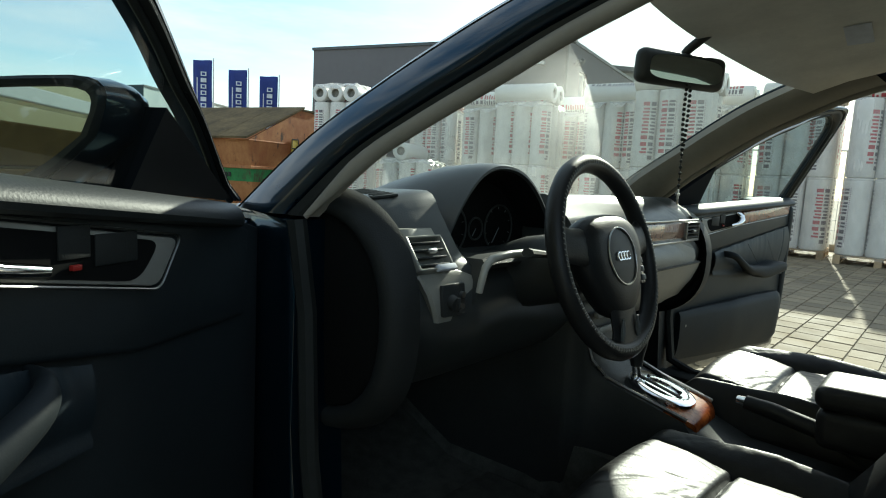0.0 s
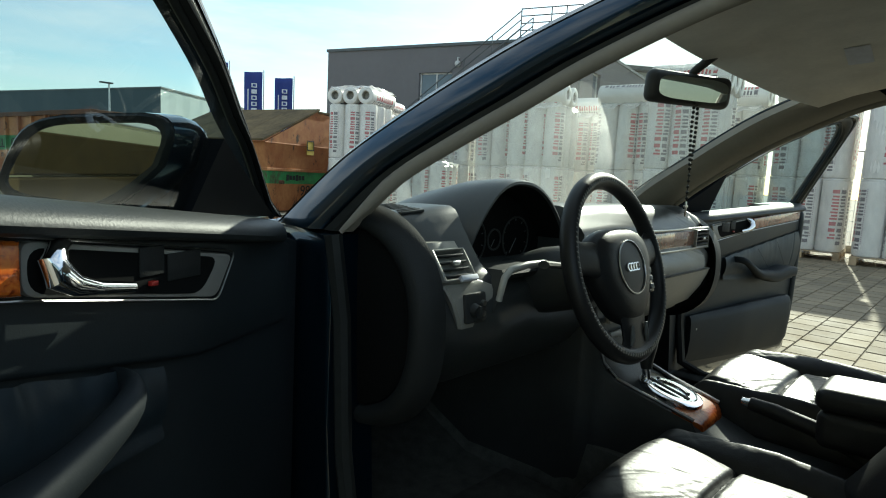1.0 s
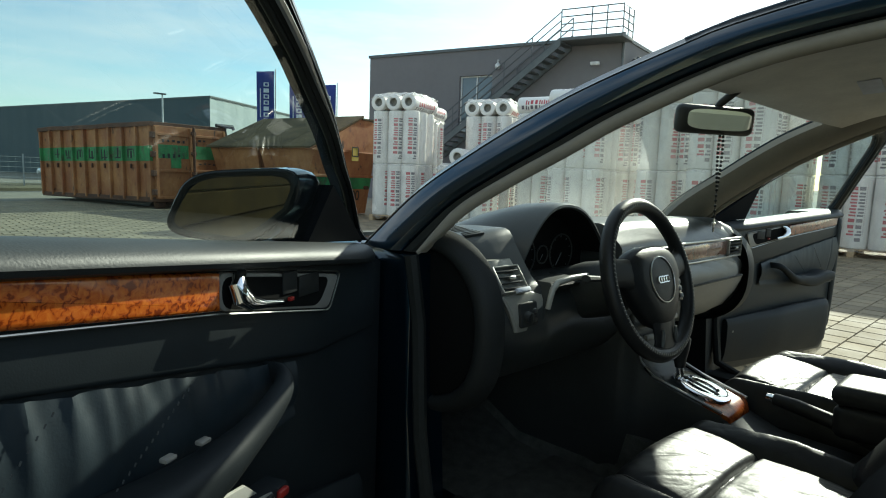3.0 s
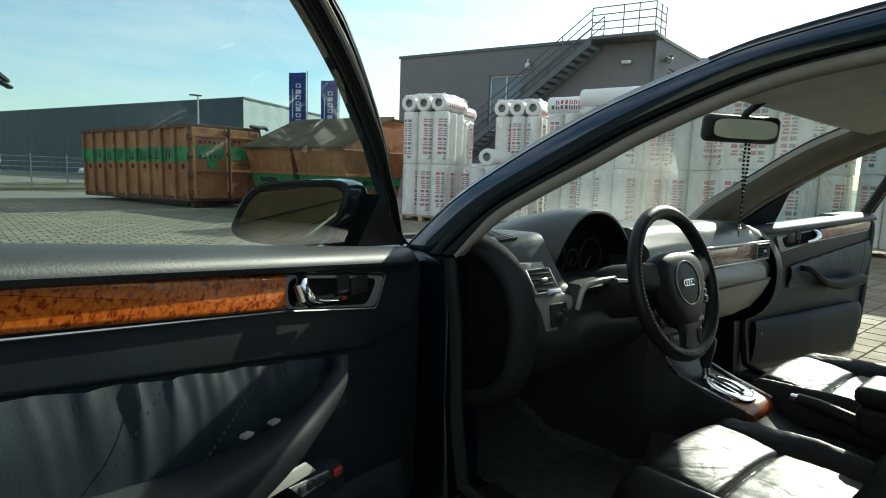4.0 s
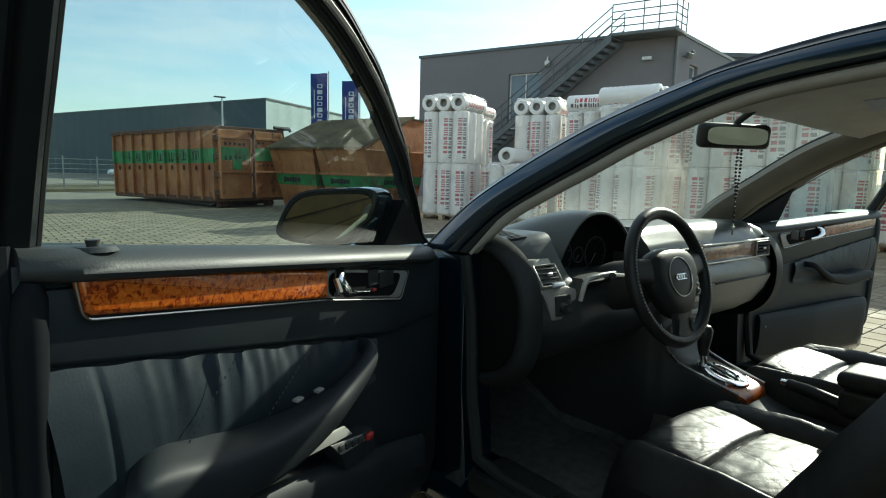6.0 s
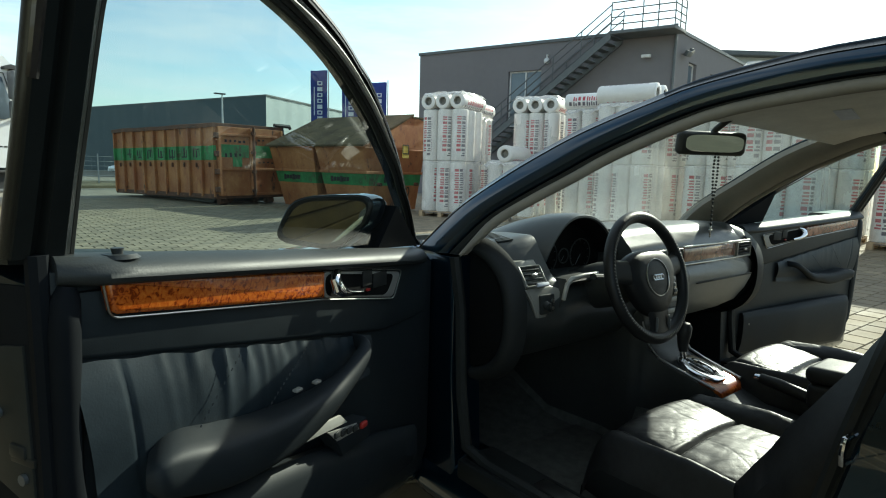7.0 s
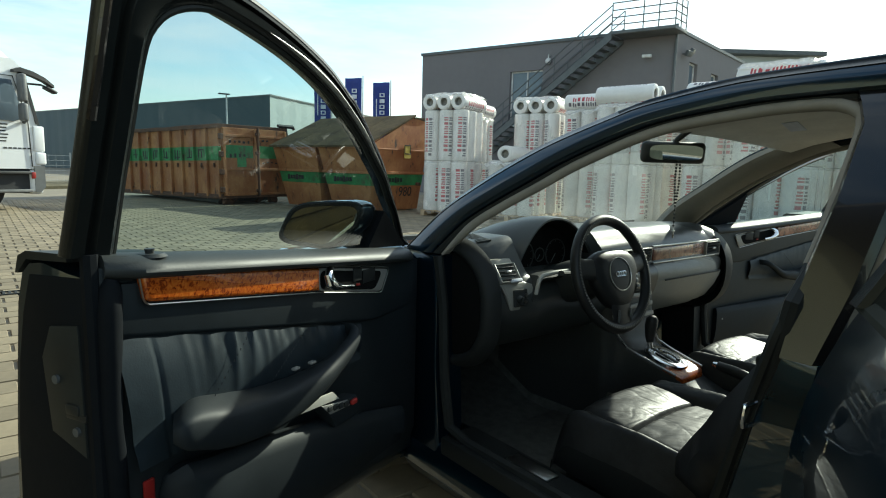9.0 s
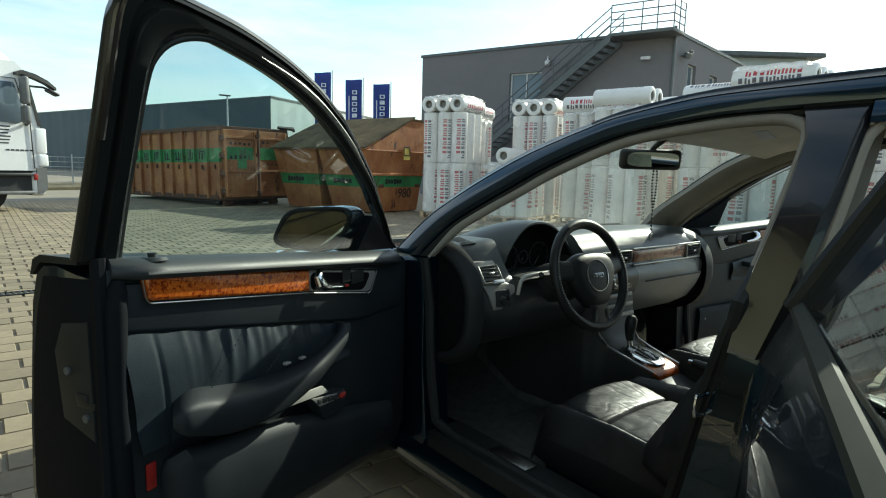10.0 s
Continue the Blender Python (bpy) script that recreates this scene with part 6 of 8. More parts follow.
def door_mirror(shell, to):
    """Mirror housing standing out from the sail plate, its silvered plate turned to the back."""
    W0, W1, ZC, HZ = 0.028, 0.258, 1.057, 0.075

    def ring(depth, e):
        pts = []
        for k in range(28):
            a = 2 * math.pi * k / 28
            cx, cz = math.copysign(abs(math.cos(a)) ** 0.46, math.cos(a)), math.copysign(abs(math.sin(a)) ** 0.52, math.sin(a))
            w = (W0 + W1) / 2 + cx * ((W1 - W0) / 2 - e)
            taper = 1 - 0.20 * (cx + 1) / 2
            w -= 0.38 * cz * HZ
            w += 0.045 * max(0.0, -cz) * max(0.0, -cx)
            pts.append(to(0.298 + 0.18 * (w - W0) - depth, w, ZC + cz * (HZ - e * 0.9) * taper))
        return pts
    bm = bmesh.new()
    loft(bm, [ring(0.0, 0.006), ring(-0.004, 0.0), ring(0.025, -0.003), ring(0.05, -0.001), ring(0.075, 0.008), ring(0.097, 0.022), ring(0.110, 0.040), ring(0.115, 0.058)])
    part("mirror_housing", bm, PAINT, shell, "dark blue door mirror housing")
    bm = bmesh.new()
    rr = [ring(-0.002, 0.001), ring(-0.008, 0.002), ring(-0.011, 0.006), ring(-0.010, 0.015), ring(-0.003, 0.018)]
    loft(bm, rr + rr[:1], True, False)
    part("mirror_rim", bm, FRAME_BLACK, shell, "black mirror rim")
    bm = bmesh.new()
    bm.faces.new([bm.verts.new(p) for p in ring(-0.0065, 0.017)])
    part("mirror_plate", bm, MIRROR, shell, "silvered mirror plate", False)
    bm = bmesh.new()
    tube(bm, [to(0.20, 0.05, 1.0), to(0.225, 0.09, 1.005), to(0.235, 0.14, 1.02)], [0.03, 0.028, 0.03], 10)
    part("mirror_arm", bm, PAINT, shell)


near_to = door_frame_map((-0.85, 0.43), (-0.8925, -0.4511), (-0.4511, 0.8925))
far_to = door_frame_map((0.86, 0.372), (0.9833, -0.1822), (0.1822, 0.9833), 0.045)
front_door(near_to, "open dark blue front door with blue-grey trim and burl wood inlay", True)
front_door(far_to, "open dark blue front passenger door with reddish wood inlay", False)


def rear_door(s, hinge, d, n, label):
    to = door_frame_map(hinge, d, n)
    L = 0.98
    bm = bmesh.new()
    rings = []
    for u in (0.0, 0.02, 0.3, 0.6, 0.8, L):
        b = 1.03 + 0.04 * u
        bot = 0.34 if u < 0.55 else 0.34 + 0.34 * ((u - 0.55) / (L - 0.55)) ** 1.5
        e = 0.02 if u == 0.0 else 0
        skin = spline([(-0.030, b - 0.004, 0), (-0.018, b - 0.030, 0), (0.000, b - 0.070, 0), (0.018, b - 0.120, 0), (0.032, b - 0.170, 0), (0.043, b - 0.23, 0), (0.050, b - 0.30, 0), (0.052, b - 0.36, 0), (0.050, 0.60, 0)], 26)
        prof = [(-0.06, b - 0.02)] + [(q.x, q.y) for q in skin] + [(0.04, max(0.48, bot + 0.02)), (0.02, bot), (-0.06, bot)]
        rings.append([to(u, w - e, z) for w, z in prof])
    loft(bm, rings)
    shell = part("rear_door", bm, PAINT, car, label)
    arch = [(0.02, 1.03), (0.0, 1.20), (-0.005, 1.36), (0.02, 1.40), (0.15, 1.418), (0.45, 1.40), (0.72, 1.32), (0.93, 1.17), (0.98, 1.07)]
    arin = [(0.085, 1.035), (0.068, 1.20), (0.065, 1.34), (0.085, 1.36), (0.17, 1.372), (0.44, 1.352), (0.69, 1.275), (0.87, 1.15), (0.91, 1.075)]
    T = lambda u, z, w=0.0: to(u, w - 0.55 * max(0.0, z - 1.0), z)
    fo, fi = spline([(u, z, 0) for u, z in arch], 44), spline([(u, z, 0) for u, z in arin], 44)
    bm = bmesh.new()
    rings = []
    for a, b in zip(fo, fi):
        rings.append([T(a.lerp(b, t).x, a.lerp(b, t).y, w) for t, w in ((0.0, -0.01), (0.05, 0.006), (0.9, 0.006), (1.0, -0.006), (0.9, -0.045), (0.1, -0.045))])
    loft(bm, rings)
    part("window_frame", bm, FRAME_BLACK, shell)
    bm = bmesh.new()
    bm.faces.new([bm.verts.new(T(p.x, p.y, -0.012)) for p in fi])
    bmesh.ops.triangulate(bm, faces=bm.faces)
    part("window_pane", bm, DARK_GLASS, shell, "dark tinted window glass")
    bm = bmesh.new()
    loft(bm, [[to(u, w, 1.030 + 0.04 * u + z) for w, z in ((-0.042, 0.0), (-0.040, 0.010), (-0.034, 0.012), (-0.022, 0.002), (-0.020, -0.008), (-0.028, -0.014))] for u in (0.02, 0.3, 0.6, 0.95)])
    part("belt_strip", bm, STRIP_GREY, shell, "grey satin strip under the glass")
    bm = bmesh.new()
    tube(bm, [to(0.78, 0.030, 0.88), to(0.80, 0.06, 0.88), to(0.90, 0.063, 0.885), to(0.93, 0.030, 0.885)], 0.013, 8)
    part("outer_handle", bm, PAINT, shell)
    bm = bmesh.new()
    prism(bm, [(0.03, 0.40), (0.55, 0.40), (0.93, 0.72), (0.95, 1.045), (0.03, 1.008)], to, -0.062, -0.075, 0.005)
    part("inner_panel", bm, EDGE_BLACK, shell)
    return shell


rear_door(-1, (-0.875, -0.768), (-0.9135, -0.4067), (-0.4067, 0.9135), "half-open dark blue rear door with glossy reflecting paint")
rear_door(1, (0.845, -0.77), (0.0, -1.0), (1.0, 0.0), "closed dark blue rear door")


# ---------------------------------------------------------------- dashboard
def dashboard():
    def prof(x):
        back = 0.42 + 0.42 * (1 - (x / 0.80) ** 2)
        zt = 0.985
        d = min(1.0, max(0.0, (-0.45 - x) / 0.10))           # slope of the driver's outer part
        slope = [(0, 0), (0, 0), (0.0, 0), (0.018, -0.002), (0.030, 0.0), (0.038, 0.004), (0.034, 0.007), (-0.015, 0.004), (-0.008, 0), (-0.004, 0), (-0.016, 0), (-0.02, 0), (-0.01, 0), (0, 0), (0, 0), (0, 0)]
        base = [(back, 0.945), (lerp(0.33, back, 0.5), 0.975), (0.33, zt), (0.268, zt - 0.003), (0.232, zt - 0.018), (0.212, 0.948), (0.206, 0.93), (0.205, 0.868),
                (0.188, 0.858), (0.172, 0.835), (0.176, 0.79), (0.195, 0.74), (0.235, 0.68), (0.30, 0.63), (0.45, 0.60), (0.62, 0.62)]
        pts = [(y + a * d, z + b * d) for (y, z), (a, b) in zip(base, slope)]
        lift = 0.020 * min(1.0, max(0.0, (0.74 - abs(x)) / 0.14))
        pts[1:4] = [(y, z + lift) for y, z in pts[1:4]]
        if -0.556 < x < -0.187:                               # hollow for the instruments
            pts[1:7] = [(lerp(0.33, back, 0.5), 0.96), (0.41, 0.95), (0.39, 0.93), (0.37, 0.90), (0.35, 0.884), (0.25, 0.880)]
        return [(p.x, p.y) for p in spline([(y, z, 0) for y, z in pts], 76)]
    bm = bmesh.new()
    rings = []
    xs = [-0.775, -0.772, -0.765, -0.756, -0.745, -0.72, -0.70, -0.675, -0.65, -0.625, -0.60, -0.572, -0.555, -0.45, -0.3, -0.188, -0.175, -0.15, 0, 0.15, 0.3, 0.45, 0.60, 0.70, 0.745, 0.756, 0.765, 0.772, 0.775]
    for x in xs:
        k = {0.775: 0.72, 0.772: 0.82, 0.765: 0.90, 0.756: 0.945, 0.745: 0.975, 0.72: 0.992}.get(abs(x), 1.0)
        c = (0.42, 0.80)
        bend = 0.05 * max(0, (abs(x) - 0.55) / 0.22) ** 2
        rings.append([(x, c[0] + (y - c[0]) * k + bend * (y < 0.35), c[1] + (z - c[1]) * k) for y, z in prof(x)])
    loft(bm, rings)
    for f in bm.faces:
        c = f.calc_center_median()
        # grey leaves out the driver's side, coloured dark for the shade there
        if c.z < 0.868 and c.y < 0.32 and 0.1 < c.x < 0.69:
            f.material_index = 1
    dash = part("dashboard", bm, [SOFT_BLACK, DASH_GREY], car, "dark soft dashboard with pale grey lower part, coloured dark for shade on the driver's side")

    def vent(x0, x1, z0, z1, y, slats=4, lean=0.0):
        m = pose((x0 + x1) / 2, y, (z0 + z1) / 2, lean)
        x0, x1, z0, z1, y = (x0 - x1) / 2, (x1 - x0) / 2, (z0 - z1) / 2, (z1 - z0) / 2, 0.0
        bm = bmesh.new()
        for a0, a1, b0, b1 in ((x0, x0 + 0.007, z0, z1), (x1 - 0.004, x1, z0, z1), (x0, x1, z0, z0 + 0.004), (x0, x1, z1 - 0.004, z1)):
            box(bm, (a1 - a0, 0.02, b1 - b0), ((a0 + a1) / 2, y - 0.002, (b0 + b1) / 2), 0.002, m)
        v = part("air_vent", bm, VENT_SILVER, dash, "air vent with a silver-grey frame")
        bm = bmesh.new()
        box(bm, (x1 - x0 - 0.012, 0.01, z1 - z0 - 0.010), ((x0 + x1) / 2, y + 0.012, (z0 + z1) / 2), 0, m)
        part("vent_back", bm, RUBBER, v)
        for k in range(slats):
            bm = bmesh.new()
            z = lerp(z0 + 0.012, z1 - 0.012, k / (slats - 1))
            box(bm, (x1 - x0 - 0.018, 0.018, 0.0035), (0, 0, 0), 0.001, m @ pose((x0 + x1) / 2, y - 0.003, z, 18))
            part("slat", bm, BLACK_PLASTIC, v)
        bm = bmesh.new()
        box(bm, (0.022, 0.010, 0.008), ((x0 + x1) / 2, y - 0.014, (z0 + z1) / 2), 0.003, m)
        part("vent_slider", bm, SATIN, v)
    vent(-0.713, -0.624, 0.866, 0.932, 0.202, 4, -37)
    vent(0.545, 0.665, 0.873, 0.932, 0.200)
    vent(-0.115, 0.0, 0.88, 0.935, 0.196)
    vent(0.005, 0.115, 0.88, 0.935, 0.196)
    bm = bmesh.new()
    box(bm, (0.046, 0.010, 0.011), (0, 0, 0), 0.002, pose(-0.648, 0.174, 0.881, -37))
    part("vent_clip", bm, FLAG_WHITE, dash, "small pale scent clip on the vent")
    # wood along the passenger side
    bm = bmesh.new()
    box(bm, (0.40, 0.014, 0.05), (0.335, 0.200, 0.905), 0.004)
    part("wood_inlay", bm, BURL_DARK, dash, "reddish lacquered wood inlay")
    bm = bmesh.new()
    box(bm, (0.53, 0.010, 0.006), (0.40, 0.197, 0.937), 0.002)
    box(bm, (0.53, 0.010, 0.006), (0.40, 0.193, 0.871), 0.002)
    part("bright_strip", bm, SATIN, dash)
    # glove box lid
    bm = bmesh.new()
    rows = []
    for k in range(9):
        x = lerp(0.14, 0.66, k / 8)
        e = 0.004 if k in (0, 8) else 0
        rows.append([(x, y - 0.006 + e, z) for y, z in ((0.176, 0.800), (0.182, 0.778), (0.200, 0.735), (0.240, 0.675), (0.285, 0.645), (0.30, 0.66), (0.21, 0.80))])
    loft(bm, rows)
    gb = part("glove_box_lid", bm, DASH_GREY, dash, "pale grey glove box lid")
    bm = bmesh.new()
    box(bm, (0.44, 0.008, 0.005), (0.42, 0.170, 0.799), 0.002)
    part("catch", bm, RUBBER, gb)
    # demister grilles on top
    for x in (-0.662, 0.662):
        bm = bmesh.new()
        m = pose(x * 0.985, 0.372, 0.9935, 1, -8 if x < 0 else 8, -18 if x < 0 else 18)
        box(bm, (0.050, 0.150, 0.006), (0, 0, 0), 0.002, m)
        g = part("demister_vent", bm, BLACK_PLASTIC, dash)
        for k in range(8):
            bm = bmesh.new()
            box(bm, (0.040, 0.005, 0.003), (0, -0.063 + k * 0.018, 0.003), 0.001, m)
            part("slat", bm, RUBBER, g)
    # silver-grey surround of the outer vent and light switch
    bm = bmesh.new()
    rows = []
    for z, y, xa, xb in ((0.940, 0.240, -0.710, -0.614), (0.91, 0.216, -0.711, -0.611), (0.873, 0.187, -0.709, -0.606), (0.860, 0.178, -0.702, -0.568), (0.838, 0.170, -0.692, -0.566), (0.81, 0.166, -0.682, -0.580), (0.788, 0.168, -0.672, -0.610)):
        rows.append([(xa + 0.01, y + 0.045, z), (xa, y + 0.005, z), (xa + 0.005, y, z), (xb - 0.005, y, z), (xb, y + 0.005, z), (xb, y + 0.03, z)])
    loft(bm, rows)
    part("vent_surround", bm, VENT_SILVER, dash, "silver-grey vent surround")
    # light switch panel
    bm = bmesh.new()
    box(bm, (0.060, 0.010, 0.056), (0, 0, 0), 0.005, pose(-0.637, 0.165, 0.826, -7))
    sw = part("light_switch_panel", bm, BLACK_PLASTIC, dash)
    bm = bmesh.new()
    tube(bm, [(-0.645, 0.162, 0.823), (-0.645, 0.149, 0.821)], [0.0135, 0.011], 16)
    box(bm, (0.005, 0.010, 0.024), (-0.645, 0.146, 0.821), 0.002)
    part("knob", bm, BLACK_PLASTIC, sw)
    for k in range(2):
        bm = bmesh.new()
        tube(bm, [(-0.620, 0.162, 0.814 + k * 0.020), (-0.620, 0.155, 0.814 + k * 0.020)], 0.0055, 10)
        part("thumb_wheel", bm, SATIN, sw)
    # oval cover on the outer end, with a raised rim; the near end's shade is put into its colour
    for s in (-1, 1):
        oval = lambda k, x: [(s * x, 0.392 + 0.232 * k * (1.0 if s < 0 else 0.93) * math.copysign(abs(math.cos(q)) ** 0.85, math.cos(q)), 0.790 + 0.205 * k * (1.0 if s < 0 else 0.93) * math.copysign(abs(math.sin(q)) ** 0.85, math.sin(q))) for q in [2 * math.pi * j / 48 for j in range(48)]]
        bm = bmesh.new()
        loft(bm, [oval(1.06, 0.735 if s < 0 else 0.69), oval(1.05, 0.752), oval(1.00, 0.776), oval(0.95, 0.784), oval(0.90, 0.785), oval(0.86, 0.780), oval(0.84, 0.770), oval(0.83, 0.740)], True, False)
        rim = part("end_rim", bm, DASH_END, dash)
        bm = bmesh.new()
        loft(bm, [oval(0.845, 0.74), oval(0.835, 0.770), oval(0.80, 0.776), oval(0.4, 0.778)])
        part("end_cover", bm, SHADE_TRIM_BLACK if s < 0 else DASH_END, rim)
    # instrument binnacle: an arched hood set back behind the wheel
    cx, hw = -0.380, 0.200

    def arch(y, lift, wid, base=0.925, sag=0.0, lip=0.83):
        return [(cx + hw * wid * t * (lip if t < 0 else 1.0), y + sag * t * t, base + lift * (1 - abs(t) ** 2.3)) for t in [-1 + i / 16 for i in range(33)]]
    bm = bmesh.new()
    loft(bm, [arch(0.345, 0.100, 0.90), arch(0.272, 0.122, 0.965), arch(0.262, 0.127, 0.985), arch(0.255, 0.131, 1.0), arch(0.256, 0.137, 1.02), arch(0.270, 0.141, 1.04),
              arch(0.31, 0.141, 1.08, lip=0.90), arch(0.38, 0.134, 1.15, lip=0.98), arch(0.48, 0.108, 1.25, lip=1.0), arch(0.60, 0.06, 1.3, lip=1.0)], False, False)
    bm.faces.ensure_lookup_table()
    # the hood's inner faces are coloured near-black for the shade inside it
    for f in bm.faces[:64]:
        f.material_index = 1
    hood = part("instrument_hood", bm, [SOFT_BLACK, SHADE_TRIM_BLACK], dash, "hooded instrument binnacle")
    # the face takes the same near-black to deepen that painted shade
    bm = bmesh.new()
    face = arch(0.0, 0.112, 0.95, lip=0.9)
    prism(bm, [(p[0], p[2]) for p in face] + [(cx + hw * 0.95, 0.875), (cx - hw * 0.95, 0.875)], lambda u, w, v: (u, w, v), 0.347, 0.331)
    part("instrument_face", bm, SHADE_TRIM_BLACK, hood)
    # rings, needles and marks are dulled in colour for the hood's shade
    for gx, r in ((-0.465, 0.052), (-0.295, 0.052), (-0.380, 0.024)):
        bm = bmesh.new()
        n = 32
        tube(bm, [(gx + r * math.cos(2 * math.pi * k / n), 0.327, 0.924 + r * math.sin(2 * math.pi * k / n)) for k in range(n + 1)], 0.0022, 6, False)
        part("gauge_ring", bm, BLACK_PLASTIC, hood)
        bm = bmesh.new()
        tube(bm, [(gx, 0.326, 0.924), (gx - r * 0.45, 0.326, 0.924 - r * 0.65)], 0.0013, 4)
        part("needle", bm, STEEL, hood)
        for k in range(9 if r > 0.03 else 0):
            bm = bmesh.new()
            q = radians(-50 + k * 35)
            tube(bm, [(gx + r * 0.82 * math.cos(q), 0.3295, 0.924 + r * 0.82 * math.sin(q)), (gx + r * 0.93 * math.cos(q), 0.3295, 0.924 + r * 0.93 * math.sin(q))], 0.001, 4)
            part("gauge_mark", bm, STEEL, hood)
    bm = bmesh.new()
    rows = []
    for k in range(15):
        x = lerp(-0.585, -0.165, k / 14)
        dip = 0.07 * max(0.0, (-0.545 - x) / 0.04) ** 2
        rows.append([(x, 0.168, 0.870 - dip), (x, 0.160, 0.880 - dip), (x, 0.170, 0.893 - dip), (x, 0.25, 0.888 - dip * 0.5), (x, 0.25, 0.866 - dip)])
    loft(bm, rows)
    part("binnacle_ledge", bm, BLACK_PLASTIC, hood)
    bm = bmesh.new()
    tube(bm, [(-0.574, 0.158, 0.832), (-0.573, 0.154, 0.856), (-0.569, 0.151, 0.878), (-0.552, 0.150, 0.892), (-0.50, 0.150, 0.897), (-0.35, 0.154, 0.896), (-0.19, 0.165, 0.890)], [0.0062, 0.0066, 0.007, 0.0075, 0.0075, 0.007, 0.006], 10)
    part("ledge_lip", bm, TRIM_SILVER, hood, "silver-grey lip round the column")
    # steering column, stalks, knee panel
    bm = bmesh.new()
    loft(bm, [[(-0.37 + rx * math.cos(a), y, zc + rz * math.sin(a)) for a in [2 * math.pi * k / 16 for k in range(16)]] for y, zc, rx, rz in ((0.055, 0.885, 0.06, 0.055), (0.10, 0.87, 0.075, 0.07), (0.20, 0.845, 0.08, 0.075), (0.32, 0.80, 0.08, 0.075))])
    part("steering_column", bm, BLACK_PLASTIC, dash)
    for s in (-1, 1):
        bm = bmesh.new()
        tube(bm, [(-0.37 + s * 0.055, 0.085, 0.895), (-0.37 + s * 0.12, 0.08, 0.905), (-0.37 + s * 0.185, 0.075, 0.912)], [0.010, 0.009, 0.012], 8, flat=0.7)
        part("stalk", bm, BLACK_PLASTIC, dash)
    return dash


dash = dashboard()


def steering_wheel():
    up = Vector((0, 0.305, 0.952))
    ax = Vector((0, -0.952, 0.305))
    c = Vector((-0.37, 0.020, 0.903))
    R = 0.1765
    W = lambda a, r, h=0.0: c + Vector((1, 0, 0)) * (r * math.cos(a)) + up * (r * math.sin(a)) + ax * h
    bm = bmesh.new()
    n, m = 64, 12
    rings = []
    for k in range(n):
        a = 2 * math.pi * k / n
        fat = 0.0165 + 0.0012 * math.cos(2 * a - math.pi)
        rings.append([W(a, R + fat * math.cos(2 * math.pi * j / m), 0.0175 * math.sin(2 * math.pi * j / m)) for j in range(m)])
    loft(bm, rings + rings[:1], True, False)
    bmesh.ops.remove_doubles(bm, verts=bm.verts, dist=0.0004)
    wheel = part("steering_wheel", bm, WHEEL_SKIN, car, "leather-wrapped three-spoke steering wheel")
    bm = bmesh.new()
    for k in range(120):
        a = 2 * math.pi * k / 120
        tube(bm, [W(a, R + 0.003, 0.0174), W(a + 0.014, R - 0.003, 0.0174)], 0.0010, 4)
    part("rim_stitching", bm, GREY_SWITCH, wheel, "pale stitching")
    # airbag pad
    bm = bmesh.new()
    rings = []
    for h, k in ((-0.02, 0.94), (-0.004, 1.0), (0.010, 0.98), (0.021, 0.88), (0.029, 0.62), (0.031, 0.25)):
        pts = []
        for j in range(28):
            a = 2 * math.pi * j / 28
            cx = math.copysign(abs(math.cos(a)) ** 0.72, math.cos(a))
            cy = math.copysign(abs(math.sin(a)) ** 0.72, math.sin(a))
            w = 0.120 if cy > 0 else 0.120 - 0.046 * (-cy)
            pts.append(c + Vector((1, 0, 0)) * (cx * w * k) + up * (cy * (0.074 if cy > 0 else 0.122) * k + 0.004) + ax * h)
        rings.append(pts)
    loft(bm, rings)
    part("airbag_pad", bm, WHEEL_SKIN, wheel, "soft airbag pad")
    # spokes
    for a, w in ((radians(10), 0.031), (radians(170), 0.031), (radians(-90), 0.044)):
        bm = bmesh.new()
        dirv = Vector((1, 0, 0)) * math.cos(a) + up * math.sin(a)
        side = ax.cross(dirv)
        rings = []
        for r, ww, h in ((0.06, w * 1.3, 0.012), (0.10, w * 1.15, 0.010), (0.14, w, 0.004), (0.172, w * 1.35, 0.0)):
            p = c + dirv * r + ax * h
            rings.append([p + side * (ww * math.cos(q)) + ax * (0.011 * math.sin(q)) for q in [2 * math.pi * j / 12 for j in range(12)]])
        loft(bm, rings)
        part("spoke", bm, WHEEL_SKIN, wheel)
    for s in (-1, 1):
        bm = bmesh.new()
        tube(bm, [c + Vector((s * x, 0, 0)) - up * r + ax * h for x, r, h in ((0.030, 0.118, 0.021), (0.030, 0.140, 0.016), (0.034, 0.156, 0.012))], [0.003, 0.005, 0.003], 8)
        part("spoke_inlay", bm, STEEL, wheel)
    # control keys on the passenger-side spoke
    bm = bmesh.new()
    keys = Matrix((Vector((1, 0, 0)), up, ax)).transposed().to_4x4()
    box(bm, (0.024, 0.058, 0.010), (0, 0, 0), 0.004, Matrix.Translation(c + Vector((0.094, 0, 0)) - up * 0.035 + ax * 0.014) @ keys)
    pad = part("spoke_keys", bm, GLOSS_BLACK, wheel, "glossy key pad on the spoke")
    for k in range(3):
        bm = bmesh.new()
        box(bm, (0.016, 0.011, 0.004), (0, 0, 0), 0.0015, Matrix.Translation(c + Vector((0.094, 0, 0)) - up * (0.018 + 0.017 * k) + ax * 0.020) @ keys)
        part("key", bm, STEEL, pad)
    # medallion ring and four plain rings
    bm = bmesh.new()
    n = 40
